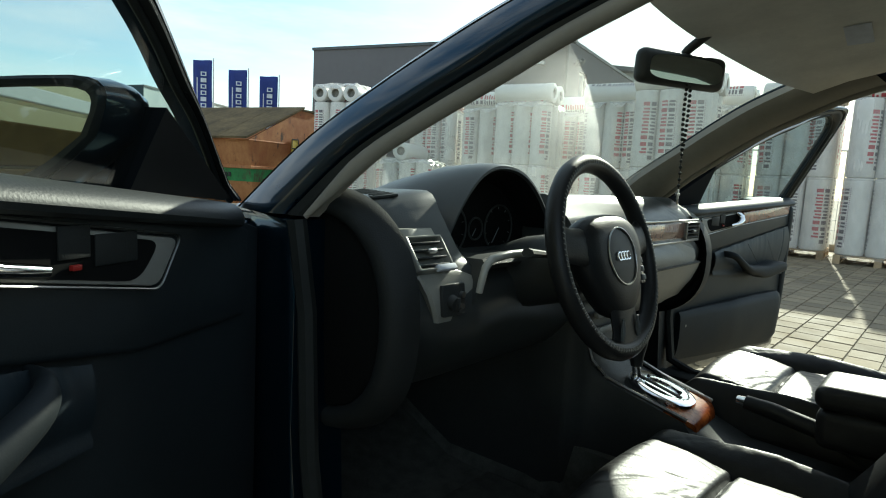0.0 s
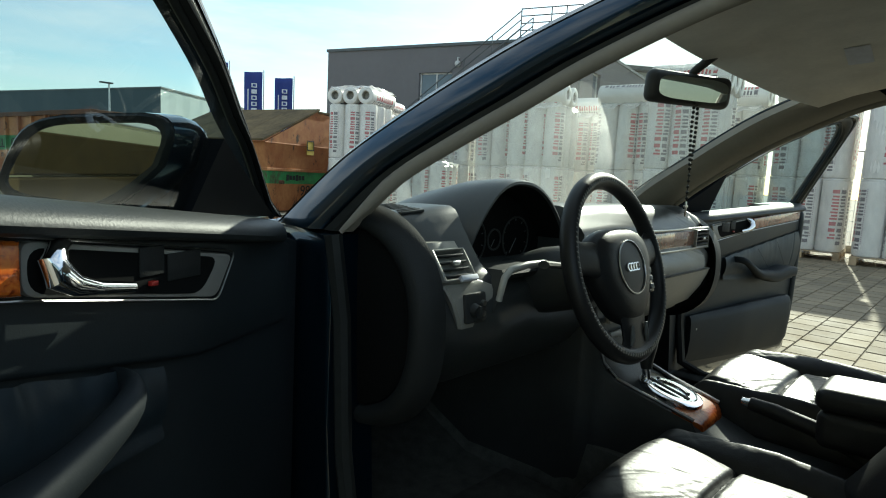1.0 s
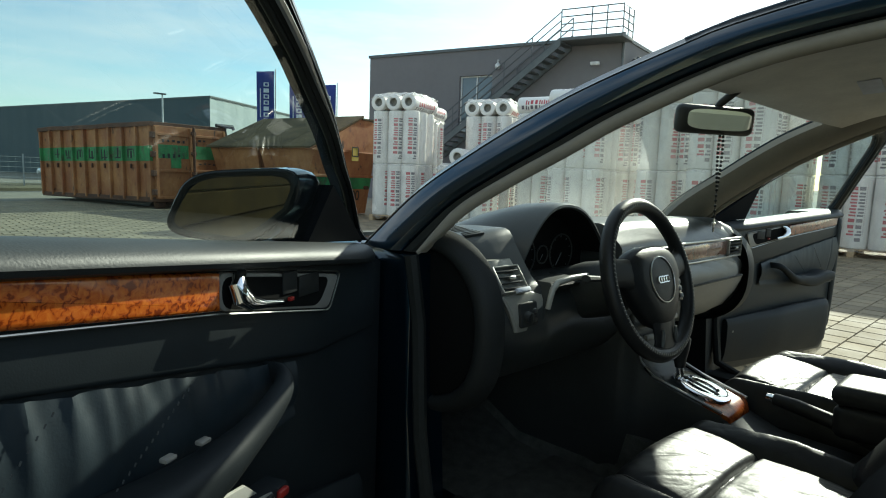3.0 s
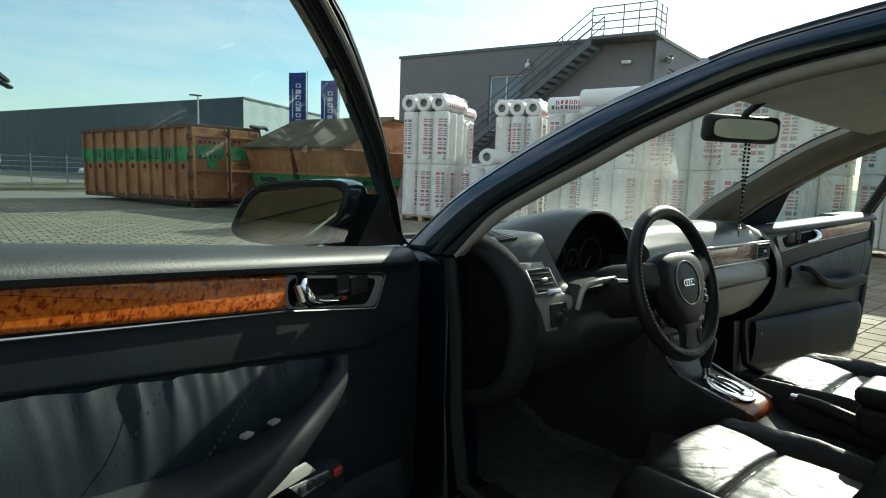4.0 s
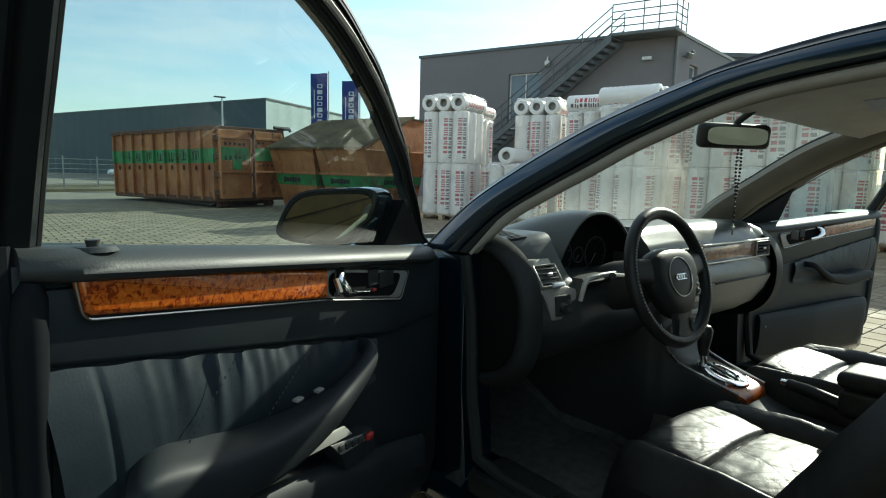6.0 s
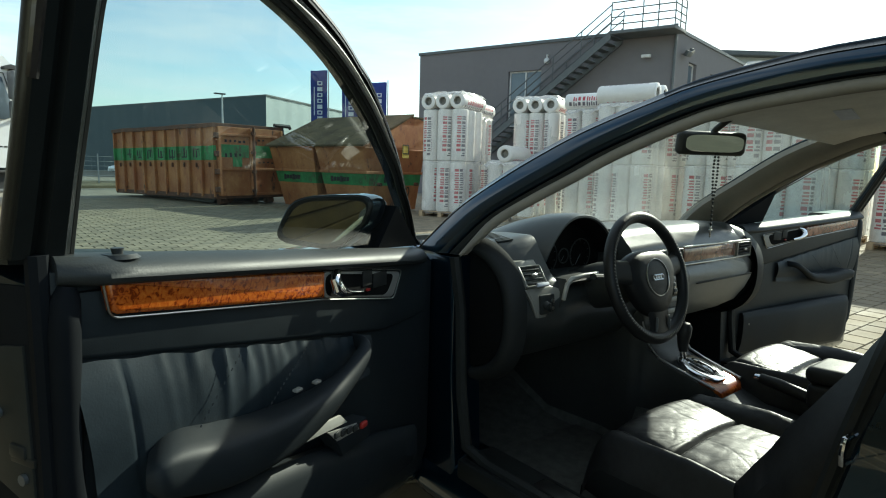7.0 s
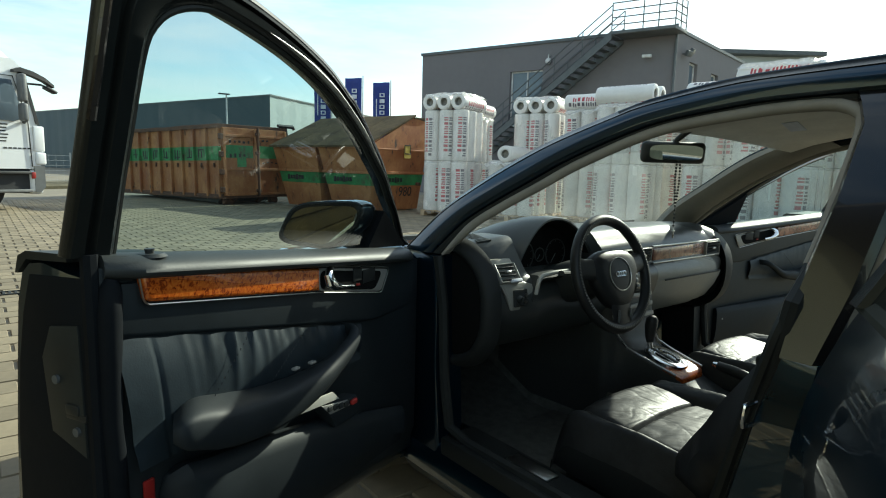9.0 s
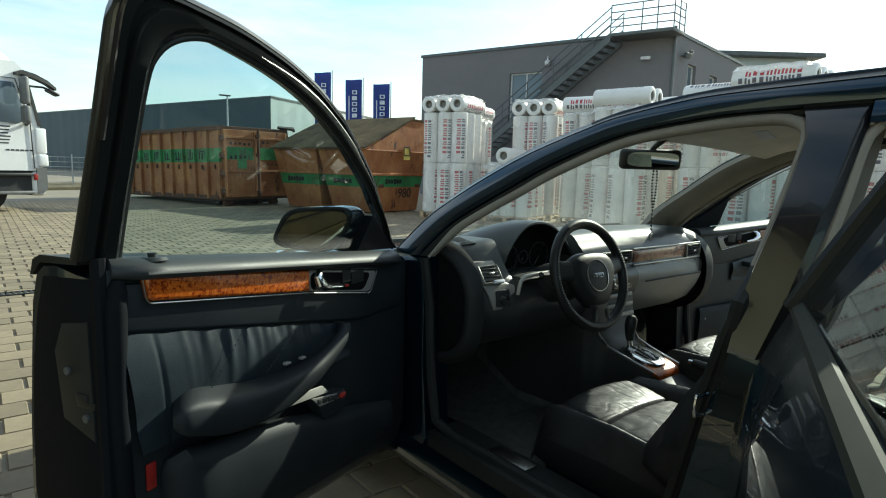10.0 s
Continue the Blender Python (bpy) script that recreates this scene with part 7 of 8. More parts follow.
    tube(bm, [c + Vector((1, 0, 0)) * (0.053 * math.cos(2 * math.pi * k / n)) + up * (0.053 * math.sin(2 * math.pi * k / n) - 0.006) + ax * 0.0312 for k in range(n + 1)], 0.0016, 6, False)
    part("medallion_ring", bm, SATIN, wheel)
    bm = bmesh.new()
    for i in range(4):
        o = (i - 1.5) * 0.0115
        tube(bm, [c + Vector((1, 0, 0)) * (o + 0.0075 * math.cos(2 * math.pi * k / 18)) + up * (0.0075 * math.sin(2 * math.pi * k / 18) - 0.006) + ax * 0.0332 for k in range(19)], 0.0014, 5, False)
    part("emblem", bm, CHROME, wheel, "four small plain chrome rings")
    return wheel


steering_wheel()


# ---------------------------------------------------------------- console
def console():
    bm = bmesh.new()
    rows = []
    for y, z, hw, zb in ((0.75, 0.70, 0.15, 0.24), (0.30, 0.80, 0.145, 0.26), (0.215, 0.86, 0.145, 0.30), (0.19, 0.78, 0.14, 0.30), (0.175, 0.68, 0.125, 0.30), (0.155, 0.61, 0.115, 0.30), (0.125, 0.572, 0.105, 0.30), (0.06, 0.552, 0.098, 0.30), (-0.06, 0.522, 0.094, 0.30), (-0.075, 0.50, 0.092, 0.30), (-0.16, 0.47, 0.090, 0.30), (-0.34, 0.465, 0.09, 0.30), (-0.75, 0.46, 0.09, 0.30)):
        x = 0.005
        rows.append([(x - hw - 0.012, y, zb), (x - hw, y, z - 0.03), (x - hw + 0.006, y, z - 0.004), (x - hw + 0.014, y, z), (x + hw - 0.014, y, z), (x + hw - 0.006, y, z - 0.004), (x + hw, y, z - 0.03), (x + hw + 0.012, y, zb)])
    loft(bm, rows)
    con = part("centre_console", bm, BLACK_PLASTIC, car, "black centre console between the seats")
    for s in (-1, 1):
        bm = bmesh.new()
        pts = [(0.205, 0.80, 0.137), (0.185, 0.70, 0.126), (0.160, 0.615, 0.113), (0.125, 0.578, 0.102), (0.06, 0.558, 0.094), (-0.065, 0.527, 0.089)]
        tube(bm, [(0.005 + s * h, y, z) for y, z, h in pts], 0.005, 6)
        part("console_edge", bm, SATIN, con, "bright console edge")
    bm = bmesh.new()
    rows = []
    for y, z, hw in ((-0.012, 0.5385, 0.0885), (-0.055, 0.527, 0.087), (-0.066, 0.523, 0.083), (-0.074, 0.517, 0.074), (-0.080, 0.508, 0.066), (-0.083, 0.490, 0.064)):
        rows.append([(0.005 - hw, y, z - 0.012), (0.005 - hw, y, z), (0.005 + hw, y, z), (0.005 + hw, y, z - 0.012)])
    loft(bm, rows)
    part("wood_surround", bm, BURL_GATE, con, "lacquered wood round the gear gate")
    bm = bmesh.new()
    ring = lambda k, h: [(0.005 + 0.068 * k * math.copysign(abs(math.cos(a)) ** 0.8, math.cos(a)), 0.028 + 0.078 * k * math.sin(a), 0.5505 + 0.255 * 0.078 * k * math.sin(a) + h) for a in [2 * math.pi * j / 28 for j in range(28)]]
    loft(bm, [ring(1.0, -0.006), ring(1.0, 0.006), ring(0.9, 0.009), ring(0.55, 0.007), ring(0.5, 0.002)])
    part("gear_gate", bm, CHROME, con, "chrome gear gate plate")
    bm = bmesh.new()
    box(bm, (0.014, 0.11, 0.004), (0, 0, 0), 0.002, pose(0.0, 0.03, 0.559, 14.3))
    part("gear_slot", bm, RUBBER, con)
    for k in range(5):
        bm = bmesh.new()
        box(bm, (0.008, 0.006, 0.002), (0, 0, 0), 0, pose(0.028, 0.07 - k * 0.02, 0.570 - k * 0.0051, 14.3))
        part("gear_mark", bm, BLACK_PRINT, con)
    bm = bmesh.new()
    tube(bm, [(-0.005, 0.085, 0.560), (-0.006, 0.092, 0.60)], 0.0105, 12)
    part("gear_shaft", bm, CHROME, con)
    bm = bmesh.new()
    tube(bm, [(-0.006, 0.090, 0.597), (-0.006, 0.093, 0.62), (-0.006, 0.092, 0.655), (-0.006, 0.088, 0.685), (-0.006, 0.086, 0.697)], [0.014, 0.018, 0.023, 0.022, 0.012], 14)
    part("gear_knob", bm, LEATHER, con)
    # switches on the stack
    for k in range(5):
        bm = bmesh.new()
        box(bm, (0.20, 0.012, 0.030 if k < 2 else 0.016), (0, 0, 0), 0.003, pose(0.005, 0.186 - k * 0.007, 0.835 - k * 0.038, -10))
        part("radio_panel", bm, GLOSS_BLACK if k < 2 else GREY_SWITCH, con)
    # hand brake
    bm = bmesh.new()
    tube(bm, [(0.045, -0.148, 0.562), (0.045, -0.20, 0.558), (0.045, -0.28, 0.545), (0.045, -0.33, 0.530), (0.045, -0.48, 0.470)], [0.016, 0.019, 0.019, 0.018, 0.015], 12)
    hb = part("hand_brake", bm, LEATHER, con, "black leather hand brake lever")
    bm = bmesh.new()
    tube(bm, [(0.045, -0.130, 0.563), (0.045, -0.149, 0.562)], [0.009, 0.012], 10)
    part("release_button", bm, CHROME, hb)
    # folding arm rest
    bm = bmesh.new()
    box(bm, (0.160, 0.375, 0.085), (0, 0, 0), 0.022, pose(0.088, -0.475, 0.566, -3), 4)
    rest = part("centre_arm_rest", bm, LEATHER, con, "padded black leather arm rest")
    bm = bmesh.new()
    box(bm, (0.170, 0.39, 0.052), (0, 0, 0), 0.022, pose(0.088, -0.475, 0.633, -3), 5)
    part("lid", bm, LEATHER, rest)


console()


# ---------------------------------------------------------------- seats
def seat(xc, dy=0.0, dz=0.0):
    """Front seat: cushion panels with bolsters, skirt, back rest and head rest."""
    bm = bmesh.new()
    rows = []
    nu, nv = 150, 150
    W, L = 0.272, 0.56
    for j in range(nv + 1):
        v = j / nv
        y = 0.035 - v * L
        row = []
        for i in range(nu + 1):
            u = -1 + 2 * i / nu
            x = xc + u * W * (1 - 0.10 * math.exp(-v * 9))
            bol = max(0.0, (abs(u) - 0.66) / 0.34)
            z = 0.508 - 0.041 * v
            if abs(u) < 0.67:
                # each panel is a pad of its own, domed both ways
                c = (v - 0.19) / 0.225 if v < 0.415 else (v - 0.72) / 0.305
                z += 0.020 * (1 - (u / 0.67) ** 2) ** 0.6 + 0.011 * (1 - min(1.0, abs(c)) ** 2.2) - 0.004
            z += 0.046 * math.sin(min(1, bol * 1.25) * math.pi * 0.62) * min(1, 0.12 + v * 1.7)
            z -= 0.10 * max(0, (abs(u) - 0.86) / 0.14) ** 2
            z -= 0.145 * max(0, (0.16 - v) / 0.16) ** 2.2
            if abs(u) < 0.67:
                z -= 0.012 * math.exp(-((v - 0.415) / 0.011) ** 2)
            z -= 0.013 * math.exp(-((abs(u) - 0.67) / 0.03) ** 2) * min(1, v * 8)
            q = Vector((x * 9, y * 22, 0.3 + xc))
            z += 0.0012 * noise.noise(q) * (0.4 + 0.6 * (v < 0.5)) + 0.0004 * noise.noise(q * 2.7)
            fan = Vector((u * 3.2 + 0.6 * math.sin(v * 9), v * 5.5 - 1.8 * abs(u), 1.7 + xc))
            for f, deep in ((1.0, 0.0008), (2.1, 0.0003)):
                z -= deep * math.exp(-(noise.noise(fan * f) / 0.05) ** 2)
            # creases that fan out from the back of each panel
            pu, pv = (0.35, 0.52) if v < 0.415 else (0.5, 1.10)
            du, dv = (u - pu) * 0.5, v - pv
            ang, rad = math.atan2(du, -dv), math.hypot(du, dv)
            fade = min(1.0, rad * 2.5) * (1.0 if abs(u) < 0.62 else 0.6)
            for f, deep, wid in ((4.2, 0.0017, 0.085), (9.0, 0.0009, 0.10), (17.0, 0.0003, 0.14)):
                g = noise.noise(Vector((ang * f, rad * 2.2 + 0.3 * f, 2.3 + xc + f + (v < 0.415) * 7)))
                z -= deep * fade * math.exp(-(g / wid) ** 2)
            row.append((x, y + dy, z + dz))
        rows.append(row)
    loft(bm, rows, False, False)
    # thread along the seams between panels and side rolls
    seams = [[Vector(rows[j][i]) + Vector((0, 0, 0.0008)) for j in range(8, nv - 6, 2)] for i in (int(nu * 0.175), int(nu * 0.825))]
    # skirt
    be = [e for e in bm.edges if e.is_boundary]
    ext = bmesh.ops.extrude_edge_only(bm, edges=be)
    for g in ext["geom"]:
        if isinstance(g, bmesh.types.BMVert):
            g.co.z = 0.33
            g.co.x = xc + (g.co.x - xc) * 0.97
    for g in ext["geom"]:
        if isinstance(g, bmesh.types.BMFace):
            g.material_index = 1
    ob = part("front_seat", bm, [LEATHER, DASH_END], car, "black creased leather front seat")
    for line in seams:
        bm = bmesh.new()
        tube(bm, line, 0.0011, 5)
        part("seam", bm, STITCH, ob, "grey thread along the seat seam")
    bm = bmesh.new()
    box(bm, (0.46, 0.5, 0.12), (xc, -0.26, 0.29), 0.02)
    part("seat_base", bm, BLACK_PLASTIC, ob)
    bm = bmesh.new()
    rows = []
    for j in range(25):
        v = j / 24
        row = []
        for i in range(29):
            u = -1 + 2 * i / 28
            wv = 0.26 - 0.06 * v * v
            bol = max(0.0, (abs(u) - 0.6) / 0.4)
            y = -0.50 - 0.30 * v + 0.055 * math.sin(min(1, bol * 1.2) * math.pi * 0.6) * (1 - 0.5 * v) - 0.08 * max(0, (abs(u) - 0.88) / 0.12) ** 2 - 0.1 * max(0, (v - 0.93) / 0.07) ** 2
            row.append((xc + u * wv, y + 0.004 * noise.noise(Vector((u * 4, v * 9, xc))), 0.47 + 0.56 * v))
        rows.append(row)
    loft(bm, rows, False, False)
    b = part("back_rest", bm, LEATHER, ob)
    m = b.modifiers.new("thickness", "SOLIDIFY")
    m.thickness, m.offset = 0.09, 1.0
    bm = bmesh.new()
    box(bm, (0.25, 0.09, 0.16), (0, 0, 0), 0.035, pose(xc, -0.86, 1.075, -12), 4)
    part("head_rest", bm, LEATHER, ob)
    for s in (-1, 1):
        bm = bmesh.new()
        tube(bm, [(xc + s * 0.06, -0.825, 0.97), (xc + s * 0.06, -0.85, 1.06)], 0.006, 6)
        part("head_rest_bar", bm, CHROME, ob)


seat(-0.366)
seat(0.375, 0.035, 0.042)


def rear_bench():
    bm = bmesh.new()
    box(bm, (1.36, 0.5, 0.2), (0, -1.25, 0.42), 0.05, None, 3)
    ob = part("rear_bench", bm, LEATHER, car, "black leather rear bench")
    bm = bmesh.new()
    box(bm, (1.34, 0.16, 0.58), (0, 0, 0), 0.05, pose(0, -1.58, 0.74, -20), 3)
    part("back_rest", bm, LEATHER, ob)


rear_bench()


# ---------------------------------------------------------------- roof fittings
def roof_fittings():
    c = Vector((-0.020, 0.049, 1.300))
    m = Matrix.Translation(c) @ pose(0, 0, 0, 4.2, 0, -26.5)
    bm = bmesh.new()
    box(bm, (0.245, 0.040, 0.076), (0, 0, 0), 0.0185, m, 4)
    rv = part("rear_view_mirror", bm, BLACK_PLASTIC, car, "black inner rear-view mirror")
    bm = bmesh.new()
    prism(bm, [(0.104 * math.copysign(abs(math.cos(q)) ** 0.5, math.cos(q)), 0.0265 * math.copysign(abs(math.sin(q)) ** 0.5, math.sin(q))) for q in [2 * math.pi * k / 32 for k in range(32)]],
          lambda a, w, b: m @ Vector((a, w, b)), -0.0185, -0.0215)
    part("mirror_plate", bm, MIRROR, rv, "silvered mirror plate")
    bm = bmesh.new()
    tube(bm, [c + Vector((0, 0.012, 0.015)), c + Vector((0.006, -0.01, 0.045)), c + Vector((0.012, -0.045, 0.075)), c + Vector((0.014, -0.060, 0.092))], [0.008, 0.010, 0.011, 0.017], 10)
    part("mirror_stem", bm, BLACK_PLASTIC, rv)
    for s in (-1, 1):
        bm = bmesh.new()
        box(bm, (0.36, 0.15, 0.014), (0, 0, 0), 0.006, pose(s * 0.30, -0.185, 1.410, -9, s * 2.0))
        v = part("sun_visor", bm, HEADLINER, car)
        if s == 1:
            bm = bmesh.new()
            box(bm, (0.085, 0.050, 0.002), (0, 0, 0), 0, pose(0.205, -0.25, 1.392, -4, 15))
            part("label_sticker", bm, FLAG_WHITE, v, "small white sticker")
    bm = bmesh.new()
    box(bm, (0.17, 0.11, 0.022), (0, 0, 0), 0.008, pose(0.0, -0.22, 1.418, -4))
    part("roof_console", bm, HEADLINER, car)


roof_fittings()


def bead_chain():
    """A bead chain looped over the mirror, a small cross at its end."""
    top = Vector((-0.012, 0.030, 1.268))
    ob = thing("bead_chain", top, "dark bead chain with a small cross hanging from the mirror", "bead chain")
    for s in (-1, 1):
        for k in range(15):
            f = k / 14
            p = top + Vector((s * 0.014 * math.sin(math.pi * (0.25 + 0.75 * f)), 0, -0.155 * f))
            bm = bmesh.new()
            bmesh.ops.create_uvsphere(bm, u_segments=8, v_segments=6, radius=0.0042, matrix=Matrix.Translation(p))
            part("bead", bm, RUBBER, ob)
    bm = bmesh.new()
    tube(bm, [top + Vector((0, 0, -0.155)), top + Vector((0, 0, -0.235))], 0.0012, 5)
    part("cord", bm, RUBBER, ob)
    for k in range(5):
        bm = bmesh.new()
        bmesh.ops.create_uvsphere(bm, u_segments=8, v_segments=6, radius=0.004, matrix=Matrix.Translation(top + Vector((0, 0, -0.17 - k * 0.014))))
        part("bead", bm, RUBBER, ob)
    bm = bmesh.new()
    box(bm, (0.005, 0.004, 0.036), top + Vector((0, 0, -0.252)), 0.001)
    box(bm, (0.022, 0.004, 0.005), top + Vector((0, 0, -0.246)), 0.001)
    part("cross", bm, SATIN, ob)


bead_chain()


# ---------------------------------------------------------------- lorry, parked cars, loading dock
def lorry():
    m = pose(-0.75, 15.95, 0, 0, 0, 24)
    ob = thing("lorry", m, "white lorry with dark lower skirts parked in the yard", "lorry")

    def p(name, bm, mt, label="", parent=None, sm=True):
        q = part(name, bm, mt, None, label, sm)
        q.parent = parent or ob
        return q
    # x forwards, cab front at x = 0, near side at y = 0
    bm = bmesh.new()
    prof = [(-2.0, 0.95), (-2.0, 3.25), (-1.75, 3.42), (-0.45, 3.42), (-0.28, 3.25), (-0.06, 2.15), (0.0, 1.95), (0.03, 1.2), (0.0, 0.95)]
    prism(bm, prof, lambda a, w, b: (a, w, b), 0.0, 2.3, 0.05)
    p("cab", bm, WHITE_PAINT)
    bm = bmesh.new()
    prism(bm, [(-1.95, 0.95), (-1.95, 0.42), (-0.25, 0.38), (-0.12, 0.5), (-0.12, 0.95)], lambda a, w, b: (a, w, b), 0.06, 2.24, 0.02)
    p("skirt", bm, DARK_TRIM)
    bm = bmesh.new()
    box(bm, (0.30, 2.30, 0.60), (-0.08, 1.15, 0.65), 0.09, None, 3)
    p("bumper", bm, WHITE_PAINT)
    bm = bmesh.new()
    prism(bm, [(-1.35, 2.08), (-1.35, 2.95), (-0.52, 2.95), (-0.28, 2.12), (-0.52, 2.02)], lambda a, w, b: (a, -0.012 - w, b), 0, 0.02, 0.004)
    p("side_window", bm, WINDOW_DARK)
    bm = bmesh.new()
    tube(bm, [(a, -0.02, b) for a, b in ((-1.42, 1.0), (-1.42, 3.02), (-0.48, 3.04), (-0.22, 2.10), (-0.18, 1.0))], 0.012, 5)
    p("door_gap", bm, DARK_TRIM)
    bm = bmesh.new()
    prism(bm, [(-0.27, 3.12), (-0.08, 2.14), (-0.04, 2.10), (-0.23, 3.10)], lambda a, w, b: (a + 0.03, w, b), 0.15, 2.15)
    p("windscreen", bm, WINDOW_DARK)
    bm = bmesh.new()
    rows = []
    for a, h in ((-1.85, 0.75), (-1.4, 0.72), (-0.9, 0.50), (-0.55, 0.18), (-0.42, 0.02)):
        rows.append([(a, 0.12, 3.40), (a, 0.2, 3.42 + h * 0.8), (a, 0.5, 3.42 + h), (a, 1.8, 3.42 + h), (a, 2.1, 3.42 + h * 0.8), (a, 2.18, 3.40)])
    loft(bm, rows)
    p("wind_deflector", bm, WHITE_PAINT)
    # front mirror arm: a flat wedge sweeping forward and down
    bm = bmesh.new()
    loft(bm, [[(a, -0.14 + 0.10 * max(0.0, a), z + h), (a, 0.05 + 0.10 * max(0.0, a), z + h), (a, 0.05 + 0.10 * max(0.0, a), z - h), (a, -0.14 + 0.10 * max(0.0, a), z - h)] for a, z, h in ((-0.50, 3.15, 0.03), (-0.36, 3.19, 0.05), (-0.09, 3.13, 0.055), (0.18, 3.03, 0.045), (0.38, 2.90, 0.03))])
    p("mirror_arm", bm, DARK_TRIM)
    bm = bmesh.new()
    tube(bm, [(-0.20, -0.06, 2.90), (0.10, -0.05, 2.91), (0.30, -0.02, 2.86)], 0.025, 8)
    p("mirror_brace", bm, DARK_TRIM)
    bm = bmesh.new()
    box(bm, (0.28, 0.20, 0.075), (0, 0, 0), 0.03, pose(0.33, 0.0, 2.82, 0, 24, 0), 3)
    p("ramp_mirror", bm, DARK_TRIM)
    for name, z0, z1 in (("main_mirror", 2.46, 3.08), ("wide_mirror", 2.03, 2.43)):
        bm = bmesh.new()
        box(bm, (0.13, 0.24, z1 - z0), (-0.45, -0.32, (z0 + z1) / 2), 0.05, None, 3)
        p(name, bm, MIRROR_SHELL)
    bm = bmesh.new()
    tube(bm, [(-0.34, -0.02, 3.10), (-0.32, -0.20, 3.04), (-0.33, -0.24, 2.55), (-0.33, -0.20, 2.06), (-0.30, -0.02, 2.02)], 0.04, 8)
    p("mirror_bracket", bm, DARK_TRIM)
    # pillar, door edge, corner panel, lower fairing and steps
    bm = bmesh.new()
    prism(bm, [(-0.26, 3.02), (-0.20, 3.02), (0.0, 2.10), (0.03, 1.97), (-0.05, 2.00)], lambda a, w, b: (a, -0.006 - w, b), 0, 0.02)
    p("pillar_edge", bm, DARK_TRIM)
    bm = bmesh.new()
    box(bm, (0.26, 0.10, 0.60), (0.0, 0.02, 1.65), 0.04, None, 3)
    p("corner_panel", bm, WHITE_PAINT)
    bm = bmesh.new()
    box(bm, (0.24, 0.14, 0.30), (0.02, 0.02, 1.19), 0.05, None, 3)
    p("lamp_cover", bm, WHITE_PAINT)
    bm = bmesh.new()
    prism(bm, [(-0.14, 1.02), (0.09, 1.02), (0.09, 0.52), (-0.02, 0.40), (-0.14, 0.40)], lambda a, w, b: (a, -0.02 + w, b), 0, 0.12, 0.02)
    p("lower_fairing", bm, MIRROR_SHELL)
    for z in (0.86, 0.44):
        bm = bmesh.new()
        box(bm, (1.45, 0.16, 0.07), (-0.95, 0.02, z), 0.02)
        p("step", bm, MIRROR_SHELL if z < 0.6 else DARK_TRIM)
    bm = bmesh.new()
    for k in range(6):
        box(bm, (0.62 - 0.05 * (k % 3), 0.006, 0.028), (-0.95, -0.004, 1.95 - k * 0.075))
    p("lettering", bm, BLACK_PRINT, "small lines of lettering as bars")
    bm = bmesh.new()
    for k in range(6):
        box(bm, (0.07, 0.006, 0.035), (-0.72 + k * 0.10, -0.004, 1.42))
    p("badge_bars", bm, DARK_TRIM)
    bm = bmesh.new()
    box(bm, (0.10, 0.03, 0.16), (-0.16, -0.01, 0.80), 0.02)
    p("indicator", bm, RED)
    for x in (-1.2, -4.4):
        for y in (0.28, 2.02):
            bm = bmesh.new()
            tube(bm, [(x, y - 0.14, 0.48), (x, y + 0.14, 0.48)], 0.48, 28)
            w = p("wheel", bm, TYRE)
            bm = bmesh.new()
            tube(bm, [(x, y - 0.15, 0.48), (x, y + 0.15, 0.48)], 0.25, 20)
            p("rim", bm, SATIN, parent=w)
    bm = bmesh.new()
    box(bm, (5.2, 2.4, 2.5), (-4.85, 1.15, 2.35), 0.03)
    p("cargo_box", bm, WHITE_PAINT)
    bm = bmesh.new()
    box(bm, (7.0, 0.8, 0.25), (-3.6, 1.15, 0.85), 0.02)
    p("chassis", bm, DARK_TRIM)


lorry()


